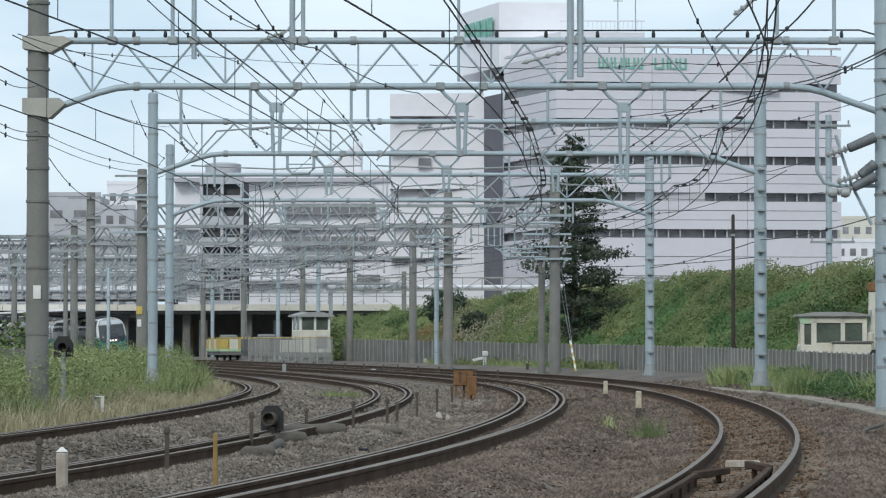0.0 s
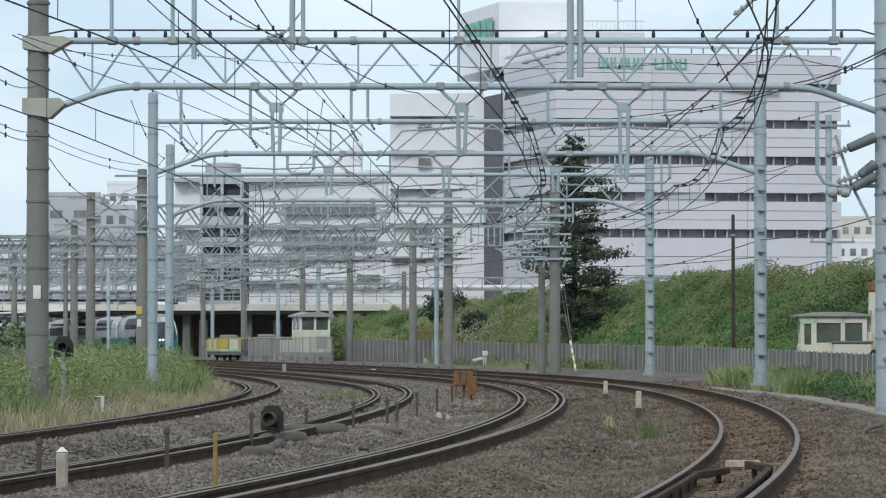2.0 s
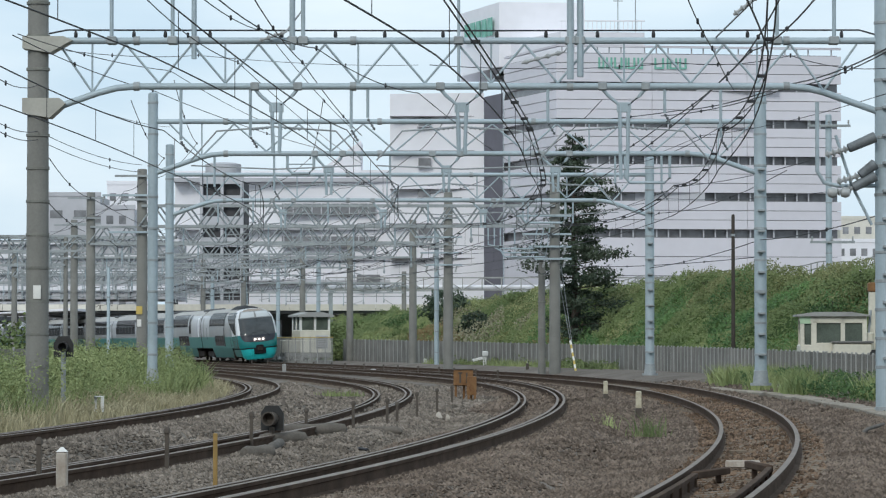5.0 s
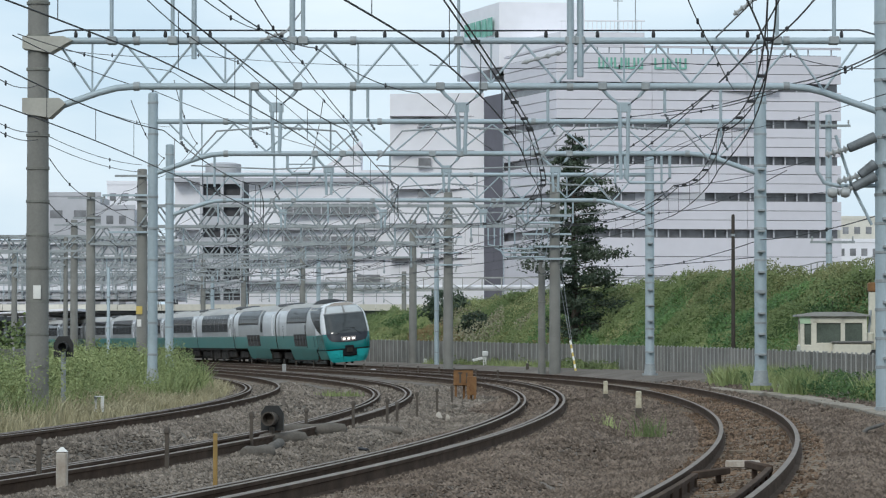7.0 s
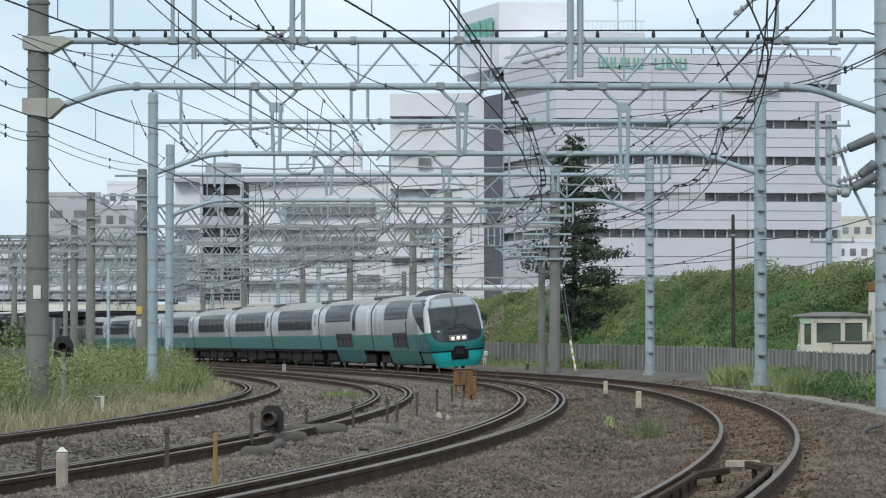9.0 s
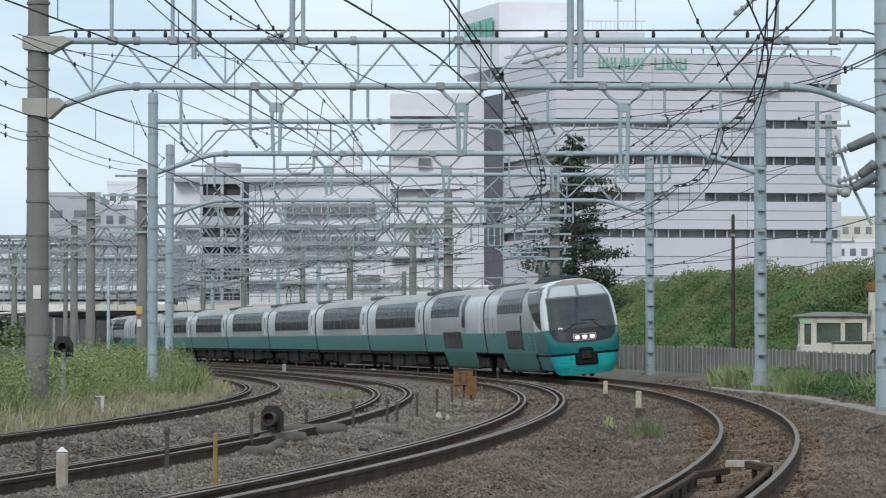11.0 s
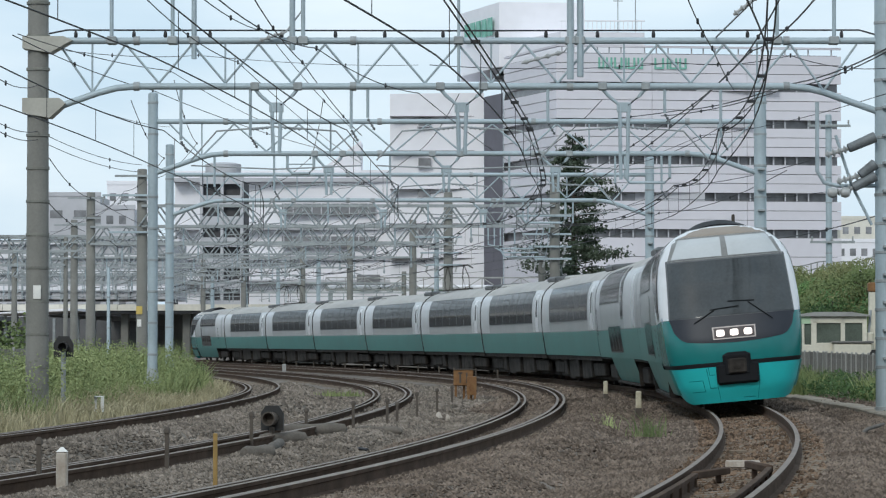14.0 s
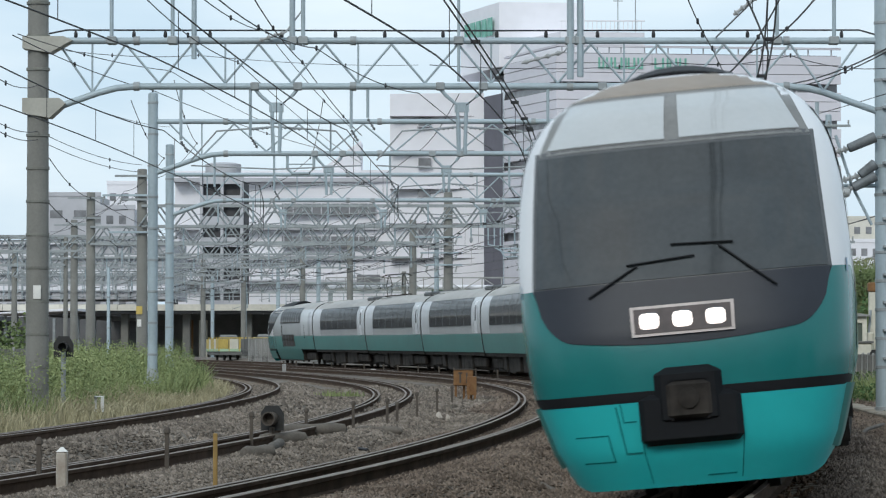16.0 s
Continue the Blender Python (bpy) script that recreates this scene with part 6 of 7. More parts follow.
ob_ = thing("rusty_junction_box", "rusty orange steel box on legs beside the second track", "junction box", m=Matrix.Translation((0.66, 100.8, -0.36)))
bx = part("box", Geo().cbox(-0.34, 0.26, -0.2, 0.16, 0.44, 0.92, 0.02), M_ORANGE, ob_)
part("lid", Geo().cbox(-0.36, 0.28, -0.22, 0.18, 0.92, 0.955, 0.01), M_POST, bx)
for x0, x1, z0, z1 in ((-0.16, -0.11, 0.52, 0.84), (-0.2, -0.07, 0.8, 0.85), (0.04, 0.09, 0.52, 0.84), (0.09, 0.17, 0.64, 0.69)):
    part("dark_bar", Geo().box(x0, x1, -0.206, -0.2, z0, z1), M_POST, bx, "dark painted bar", None)
part("side_plate", Geo().cbox(0.06, 0.36, -0.34, -0.28, 0.16, 0.72, 0.012), M_ORANGE, ob_, "rust-brown plate")
for x, y in ((-0.27, -0.1), (-0.02, 0.05), (0.2, -0.1), (0.12, -0.31), (0.31, -0.31)):
    part("leg", Geo().cbox(x - 0.035, x + 0.035, y - 0.04, y + 0.04, 0, 0.46, 0.008), M_ORANGE, ob_)

dw = thing("dwarf_signal", "black hooded ground signal on a short post", "signal", m=Matrix.Translation((-2.75, 53.1, -0.4)) @ Matrix.Rotation(-0.3, 4, "Z"))
part("post", Geo().cyl((0, 0, 0), (0, 0, 0.42), 0.045, 8), M_POST, dw)
part("backboard", Geo().loft([[(x, y, z) for x, z in ((-0.19, 0.36), (0.19, 0.36), (0.19, 0.64), (0.11, 0.76), (-0.11, 0.76), (-0.19, 0.64))] for y in (0.0, 0.03)]), M_BLACK, dw)
part("hood", Geo().loft([[(0.0 + r * math.cos(a), y, 0.55 + r * math.sin(a)) for a in np.linspace(0, 2 * math.pi, 15)[:-1]] for y, r in ((0.0, 0.11), (-0.19, 0.115), (-0.19, 0.095), (-0.03, 0.09))]), M_POST, dw, "open round hood")


def hooded_signal(x, y, h, label):
    sg = thing("hooded_signal", label, "signal", m=Matrix.Translation((x, y, -0.5)))
    part("post", Geo().cyl((0, 0, 0), (0, 0, h), 0.06, 9), M_GALVDARK, sg)
    part("backboard", Geo().loft([[(a, yy, b) for a, b in ((-0.24, h - 0.12), (0.24, h - 0.12), (0.24, h + 0.2), (0.13, h + 0.38), (-0.13, h + 0.38), (-0.24, h + 0.2))] for yy in (-0.02, 0.06)]), M_BLACK, sg)
    part("hood", Geo().loft([[(r * math.cos(a), yy, h + 0.12 + r * math.sin(a)) for a in np.linspace(0, 2 * math.pi, 13)[:-1]] for yy, r in ((-0.02, 0.13), (-0.3, 0.13), (-0.3, 0.1), (-0.04, 0.09))]), M_BLACK, sg, "round black hood")


hooded_signal(-9.2, 80.0, 1.66, "black hooded signal on a post in the weeds")
hooded_signal(13.0, 99.0, 1.3, "black hooded signal beside the fence")

hose = thing("cable_troughs", "lumpy grey sandbag-like cable covers lying on the ballast", "cable cover")
for a, b, r in (((-2.82, 46.5, -0.2), (-2.42, 46.9, -0.18), 0.11), ((-2.55, 48.8, -0.2), (-2.5, 51.0, -0.17), 0.08), ((-2.95, 53.0, -0.2), (-2.22, 53.5, -0.17), 0.12),
                ((-2.85, 58.4, -0.19), (-1.72, 58.9, -0.17), 0.125), ((-1.62, 60.6, -0.23), (-0.75, 60.2, -0.24), 0.085), ((-2.5, 55.2, -0.24), (-1.75, 55.4, -0.25), 0.05)):
    part("cover", Geo().turned([Vector(a).lerp(Vector(b), t) for t in (0, 0.04, 0.2, 0.5, 0.8, 0.96, 1)], [r * 0.3, r * 0.8, r * 1.05, r * 0.92, r * 1.05, r * 0.8, r * 0.3], 10), M_HOSE, hose)
part("cable", Geo().tube([(-2.4, 55, -0.2), (-2.1, 54, -0.26), (-1.6, 53.4, -0.31), (-1.2, 52.6, -0.33)], 0.025, 6), M_WIRE, hose)
wb = put("pale_board", Geo().cbox(-0.21, 0.21, -0.06, 0.06, 0, 0.09, 0.012), M_MARKER)
wb.matrix_world = Matrix.Translation(along(21.5, -0.05, -0.15)) @ Matrix.Rotation(-0.1, 4, "Z")
tagged(wb, "pale weathered board lying between the rails", "board")
for x, y, a, w in ((5.95, 60.0, 0.1, 0.5), (6.85, 61.0, 0.2, 0.32), (4.15, 46.5, 0.3, 0.25)):
    st = put("timber_stick", Geo().cbox(-w / 2, w / 2, -0.04, 0.04, 0, 0.06, 0.012), M_SLEEPER)
    st.matrix_world = Matrix.Translation((x, y, -0.2)) @ Matrix.Rotation(a, 4, "Z")
    tagged(st, "weathered timber stick lying on the ballast", "timber")
cb_ = put("ground_cable", Geo().tube([(6.25, 53.0, -0.27), (6.7, 55.0, -0.24), (7.2, 57.0, -0.22), (7.7, 60.0, -0.2), (8.4, 63.0, -0.18)], 0.035, 7), M_HOSE)
tagged(cb_, "brown cable lying on the ballast beside the outer track", "cable")
for x, y, r_ in ((3.3, 42.5, 0.05), (3.42, 42.6, 0.035), (4.05, 38.2, 0.05), (2.6, 33.5, 0.04), (-0.1, 73.5, 0.07), (0.1, 72.6, 0.05), (-5.2, 70.0, 0.07), (-4.9, 69.4, 0.05), (11.2, 128.0, 0.2), (10.9, 127.4, 0.15)):
    rk = put("pale_stone", Geo().turned([(x, y, -0.34), (x + 0.2 * r_, y, -0.33 + r_ * 0.5), (x, y, -0.3 + r_ * 1.3), (x, y, -0.28 + r_ * 1.7)], [r_ * 0.8, r_ * 1.3, r_ * 0.9, r_ * 0.3], 6), M_MARKER)
    tagged(rk, "pale broken stone lying on the ballast", "stone", "pale stones")


# ---- loose ballast stones ----
def stones(name, y0, y1, per_m2, size, seed, inside=False, grey=False):
    r = np.random.default_rng(seed)
    area = 0.14 * (y1 * y1 - y0 * y0)
    n = int(area * per_m2)
    y = np.sqrt(r.uniform(y0 * y0, y1 * y1, n))
    x = r.uniform(-1, 1, n) * (0.14 * y)
    s = np.interp(y, TY, TS)
    h = np.interp(s, TS, TH)
    for _ in range(3):
        px, py = np.interp(s, TS, TX), np.interp(s, TS, TY)
        h = np.interp(s, TS, TH)
        s = s + (x - px) * -np.sin(h) + (y - py) * np.cos(h)
    px, py, h = np.interp(s, TS, TX), np.interp(s, TS, TY), np.interp(s, TS, TH)
    l = (x - px) * np.cos(h) + (y - py) * np.sin(h)
    ok = (l > -14.4) & (l < 3.9)
    for off, _ in TRACKS.values():
        d = np.abs(l - off(s))
        ok &= (np.abs(d - 0.57) > 0.085) & ~((d < 1.02) & (r.uniform(size=n) < 0.2))
    ok &= (np.abs(l) < 0.95) == inside
    if not inside:
        ok &= (l + 0.5 * np.sin(s * 0.21) < -5.6) == grey
    x, y, s, l = x[ok], y[ok], s[ok], l[ok]
    n = len(x)
    l0 = LS[0] + np.floor((l - LS[0]) / 0.25) * 0.25
    zl, zr = (np.array([bed(float(a), float(b)) for a, b in zip(e, s)]) for e in (l0, l0 + 0.25))
    z = zl + (zr - zl) * (l - l0) / 0.25 + 0.02 * np.array([noise.noise((a * 1.3, b * 0.7, 0)) for a, b in zip(x, y)]) + 0.025 * np.array([noise.noise((a * 0.3, b * 0.2, 5)) for a, b in zip(x, y)])
    sz = r.uniform(*size, n)
    base = np.array([(1, 0, 0), (0.1, 1, 0.1), (-1, 0.1, 0), (0, -1, -0.1), (0.1, 0, 0.85), (0, 0.1, -0.8)])
    v = base[None] * (1 + r.normal(0, 0.3, (n, 6, 3))) * sz[:, None, None]
    a = r.uniform(0, 2 * math.pi, n)
    ca, sa = np.cos(a)[:, None], np.sin(a)[:, None]
    v = np.stack([v[:, :, 0] * ca - v[:, :, 1] * sa, v[:, :, 0] * sa + v[:, :, 1] * ca, v[:, :, 2]], 2)
    v += np.stack([x, y, z + sz * r.uniform(0.0, 0.5, n)], 1)[:, None, :]
    f = np.array([(0, 1, 4), (1, 2, 4), (2, 3, 4), (3, 0, 4), (1, 0, 5), (2, 1, 5), (3, 2, 5), (0, 3, 5)])
    fs = (np.arange(n)[:, None, None] * 6 + f[None]).reshape(-1, 3)
    me = bpy.data.meshes.new(name)
    me.from_pydata(v.reshape(-1, 3).tolist(), [], fs.tolist())
    me.materials.append(M_RUSTSTONE if inside else M_GREYSTONE if grey else M_STONE)
    me.update()
    tagged(new(name, me), "rust-stained stones between the rails of the outer track" if inside else "older pale grey stones between the inner tracks" if grey else "loose grey-brown crushed stones of the track ballast", "ballast stones", kind="stuff")


stones("ballast_stones", 26, 46, 420, (0.013, 0.034), 31)
stones("ballast_stones", 46, 80, 160, (0.02, 0.048), 32)
stones("ballast_stones", 80, 130, 34, (0.035, 0.075), 33)
stones("rusty_stones", 26, 110, 130, (0.014, 0.036), 34, True)
stones("grey_stones", 28, 46, 420, (0.013, 0.034), 35, False, True)
stones("grey_stones", 46, 80, 160, (0.02, 0.048), 36, False, True)
stones("grey_stones", 80, 130, 34, (0.035, 0.075), 37, False, True)


# ---- the train ----
SIDE_Z = [0.2, 0.5, 0.95, 1.05, 1.3, 1.7, 2.2, 2.7, 3.0, 3.2, 3.4, 3.58, 3.7, 3.79, 3.84]
SIDE_X = [1.10, 1.24, 1.38, 1.41, 1.44, 1.468, 1.475, 1.445, 1.40, 1.34, 1.22, 1.02, 0.8, 0.5, 0.0]


def half_width(z):
    return float(np.interp(z, SIDE_Z, SIDE_X))


def side_sheet(z0, z1, y0, y1, side, out=0.0, rows=None, cols=1):
    """A piece of the car's side between two heights, bent to its section."""
    g = Geo()
    zs = [z0] + [z for z in SIDE_Z if z0 + 0.01 < z < z1 - 0.01] + [z1]
    ys = np.linspace(y0, y1, cols + 1)
    pts = []
    for z in zs:
        w = half_width(z)
        dz = 0.02
        nx, nz = (half_width(z - dz) - half_width(z + dz)), 2 * dz
        ln = math.hypot(nx, nz)
        pts.append((w + out * nz / ln, z + out * nx / ln))
    vs = [(side * x, y, z) for x, z in pts for y in ys]
    n = cols + 1
    fs = [(i * n + j, i * n + j + 1, (i + 1) * n + j + 1, (i + 1) * n + j) for i in range(len(pts) - 1) for j in range(cols)]
    g.add(vs, fs if side > 0 else [f[::-1] for f in fs])
    return g


def window(car, z0, z1, y0, y1, side, label="", ribs=0):
    w = part("window", side_sheet(z0, z1, y0, y1, side, 0.012), M_TWIN, car, label)
    for a, b, c, d in ((z0 - 0.03, z0, y0 - 0.03, y1 + 0.03), (z1, z1 + 0.03, y0 - 0.03, y1 + 0.03), (z0, z1, y0 - 0.04, y0), (z0, z1, y1, y1 + 0.04)):
        part("seal", side_sheet(a, b, c, d, side, 0.018), M_TRIM, w)
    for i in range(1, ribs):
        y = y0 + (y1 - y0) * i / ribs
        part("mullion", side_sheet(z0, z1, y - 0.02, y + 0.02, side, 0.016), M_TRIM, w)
        # Pale strip laid on the opaque pane in place of a curtain behind it.
        part("curtain", side_sheet(z0 + 0.06, z1 - 0.04, y + 0.03, y + 0.1, side, 0.0145), M_PALESTRIP, w, "pale strip on the outer face of the pane")


def bogie(car, y):
    b = part("bogie", Geo().cbox(-1.1, 1.1, y - 1.5, y + 1.5, 0.42, 0.72, 0.04).cbox(-1.2, -1.0, y - 1.7, y + 1.7, 0.35, 0.8, 0.04).cbox(1.0, 1.2, y - 1.7, y + 1.7, 0.35, 0.8, 0.04), M_TUNDER, car)
    for dy in (-1.05, 1.05):
        for x in (-0.57, 0.57):
            part("wheel", Geo().turned([(x - 0.065, y + dy, 0.43), (x - 0.06, y + dy, 0.43), (x + 0.06, y + dy, 0.43), (x + 0.065, y + dy, 0.43)], [0.38, 0.43, 0.43, 0.38], 20), M_TUNDER, b)


def gangway(car, y0, y1):
    g = Geo()
    for k in range(6):
        ya, yb = y0 + (y1 - y0) * k / 6, y0 + (y1 - y0) * (k + 1) / 6 - 0.015
        g.cbox(-0.95, 0.95, ya, yb, 0.95, 3.45, 0.03)
    part("gangway_bellows", g, M_TBLACK, car, "black rubber gangway bellows")


def end_wall(car, y, z0=1.05):
    zs = [z for z in SIDE_Z if z >= z0]
    ringp = [(half_width(z), y, z) for z in zs] + [(-half_width(z), y, z) for z in zs[::-1][1:]]
    # Car end takes the underframe colour, so the gap between cars looks shaded.
    part("end_wall", Geo().add(ringp, [tuple(range(len(ringp)))]), M_TUNDER, car, "", None)


def underframe(car, y0, y1, rnd):
    # Full-length dark block added to fill the shaded space under the floor.
    part("underfloor_tank", Geo().cbox(-0.9, 0.9, -9.6, 9.6, 0.2, 1.05, 0.04), M_TUNDER, car)
    part("side_sill", Geo().box(-1.36, 1.36, -9.7, 9.7, 0.9, 1.02), M_TUNDER, car)
    y = y0
    while y < y1:
        w = rnd.uniform(0.7, 2.2)
        for side in (-1, 1):
            x0, x1 = sorted((side * rnd.uniform(0.55, 0.8), side * rnd.uniform(1.15, 1.32)))
            part("equipment_box", Geo().cbox(x0, x1, y, min(y + w, y1), rnd.uniform(0.16, 0.32), 1.06, 0.03), M_TUNDER, car)
        y += w + rnd.uniform(0.15, 0.5)


HALF = 9.85


def roof_sheet(y0, y1, z0=3.4):
    zs = [z for z in SIDE_Z if z >= z0]
    row = [(half_width(z), z) for z in zs] + [(-half_width(z), z) for z in zs[::-1][1:]]
    g = Geo()
    ys = [y0, y1]
    n = len(row)
    g.add([(x, y, z) for y in ys for x, z in row], [(j, j + 1, n + j + 1, n + j) for j in range(n - 1)])
    return g


def shell(car, y0, y1, low=1.05, green=1.87):
    """Sides and roof of a car between two cross-sections."""
    for side in (-1, 1):
        part("lower_band", side_sheet(low, green, y0, y1, side), M_TBAND, car, "dusty teal lower side band")
        part("side_panel", side_sheet(green, 3.4, y0, y1, side), M_TSILVER, car, "pale silver-white side panel")
    part("roof", roof_sheet(y0, y1), M_TROOF, car, "dusty grey roof")
    part("floor", Geo().box(-1.38, 1.38, y0, y1, low - 0.06, low + 0.02), M_TUNDER, car)


M_TFRAME = mat("train_grey_window_frame", (0.2, 0.2, 0.195), 0.4, 0, bump=0)
M_TSEAMBLUE = mat("train_blue_grey_line", (0.15, 0.25, 0.36), 0.4, 0, bump=0)


def white_post(car, y0, y1, side):
    part("white_post", side_sheet(1.89, 3.46, y0, y1, side, 0.008), M_TPOST, car, "bright white window post")


def single_deck():
    """A coach with long picture windows, between y = -HALF and HALF."""
    car = thing("train_car", "silver-white and teal express coach with long tinted windows", "train car", "ten-car express train")
    rnd = random.Random(4)
    shell(car, -HALF, HALF)
    for side in (-1, 1):
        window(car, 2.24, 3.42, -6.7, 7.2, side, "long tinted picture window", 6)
        white_post(car, 7.3, 9.85, side)
        white_post(car, -9.85, -6.85, side)
        part("door", side_sheet(1.89, 3.3, 8.1, 8.95, side, 0.011), M_TWHITE, car, "narrow plug door")
        part("door_window", side_sheet(2.45, 3.1, 8.35, 8.7, side, 0.014), M_TWIN, car)
        for y in (8.07, 8.98):
            part("door_seam", side_sheet(1.1, 3.2, y - 0.02, y + 0.02, side, 0.014), M_TFRAME, car)
    for side in (-1, 1):
        for y in (-HALF + 0.03, HALF - 0.03):
            part("end_seam", side_sheet(1.06, 3.5, y - 0.015, y + 0.015, side, 0.013), M_TFRAME, car)
    end_wall(car, -HALF), end_wall(car, HALF)
    gangway(car, HALF, HALF + 0.3)
    bogie(car, 7.0), bogie(car, -7.0)
    underframe(car, -5.0, 5.0, rnd)
    part("roof_unit", Geo().cbox(-0.75, 0.75, 7.4, 9.6, 3.7, 3.92, 0.06), M_TRIM, car, "dark grey roof equipment box")
    part("roof_unit", Geo().cbox(-0.6, 0.6, -8.5, -6.8, 3.6, 3.88, 0.06), M_TROOF, car, "dark grey roof equipment box")
    return car


def low_skirt(car, y0, y1, green=1.87):
    """The deep side of a double-deck coach between its bogies."""
    for side in (-1, 1):
        part("deep_skirt", side_sheet(0.32, 1.06, y0, y1, side, 0.002), M_TBAND, car, "deep teal lower-deck side")
    part("lower_deck_floor", Geo().box(-1.28, 1.28, y0 + 0.02, y1 - 0.02, 0.3, 0.36), M_TUNDER, car)
    for y in (y0 + 0.02, y1 - 0.02):
        part("bulkhead", Geo().box(-1.3, 1.3, y - 0.01, y + 0.01, 0.34, 1.04), M_TUNDER, car)


def steps(car, y, side):
    for k in range(8):
        z = 1.74 + 0.105 * k
        part("step", side_sheet(z, z + 0.06, y - 0.17, y + 0.17, side, 0.022), M_TBLACK, car)


def double_deck():
    car = thing("train_car", "silver-white and teal double-deck coach with two rows of windows", "train car", "ten-car express train")
    shell(car, -HALF, HALF)
    low_skirt(car, -3.8, 6.4)
    for side in (-1, 1):
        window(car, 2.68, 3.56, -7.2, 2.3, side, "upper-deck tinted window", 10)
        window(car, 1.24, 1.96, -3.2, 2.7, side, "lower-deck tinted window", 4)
        part("narrow_window", side_sheet(2.15, 3.56, 3.2, 4.2, side, 0.014), M_TWIN, car)
        white_post(car, -9.8, -7.35, side)
        white_post(car, 4.5, 9.8, side)
        part("door", side_sheet(1.89, 3.3, 8.1, 8.95, side, 0.011), M_TWHITE, car, "narrow plug door")
        steps(car, -8.9, side)
    end_wall(car, -HALF), end_wall(car, HALF)
    gangway(car, HALF, HALF + 0.3)
    bogie(car, 7.0), bogie(car, -7.0)
    part("roof_unit", Geo().cbox(-0.75, 0.75, 7.4, 9.4, 3.7, 3.92, 0.06), M_TRIM, car, "dark grey roof equipment box")
    return car


# nose: plan of each height is a rounded bow from the side to the middle
NOSE_Z = [0.2, 0.5, 0.95, 1.2, 1.5, 2.0, 2.6, 3.1, 3.4, 3.6, 3.75, 3.84]
NOSE_Y = [9.85, 10.02, 10.1, 10.1, 10.06, 9.88, 9.56, 9.2, 8.9, 8.55, 8.1, 7.35]
BOW = 6.6
FLAT = 0.8
ROUND = 2 / 3.6


def nose(a, z, out=0.0):
    """Point of the nose: a from -1 (left side) over 0 (middle) to 1."""
    def raw(a, z):
        w = half_width(z)
        yf = float(np.interp(z, NOSE_Z, NOSE_Y))
        yb = max(BOW, yf - 1.15)
        if abs(a) > FLAT:
            return Vector((math.copysign(w, a), yb + (BOW - yb) * (abs(a) - FLAT) / (1 - FLAT), z))
        t = a / FLAT * math.pi / 2
        return Vector((math.copysign(w * abs(math.sin(t)) ** ROUND, a), yb + (yf - yb) * max(0.0, math.cos(t)) ** ROUND, z))
    p = raw(a, z)
    if out:
        da, dz = raw(min(1, a + 0.01), z) - raw(max(-1, a - 0.01), z), raw(a, min(3.83, z + 0.02)) - raw(a, max(0.2, z - 0.02))
        n = da.cross(dz)
        if n.length > 1e-9:
            n.normalize()
            if n.y < -0.2:
                n = -n
            p = p + n * out
    return p


def nose_sheet(fa, fz, na=24, nz=8, out=0.0):
    """Grid over the nose: fa(p) gives a, fz(p, q) the height."""
    g = Geo()
    vs = [nose(fa(i / na, j / nz), fz(i / na, j / nz), out) for j in range(nz + 1) for i in range(na + 1)]
    n = na + 1
    g.add(vs, [(j * n + i + 1, j * n + i, (j + 1) * n + i, (j + 1) * n + i + 1) for j in range(nz) for i in range(na)])
    return g


def a_of(x, z):
    """The nose angle at which the half-breadth x is reached."""
    r = min(0.999, abs(x) / max(half_width(z), 0.01))
    return math.copysign(FLAT * math.asin(r ** (1 / ROUND)) * 2 / math.pi, x)


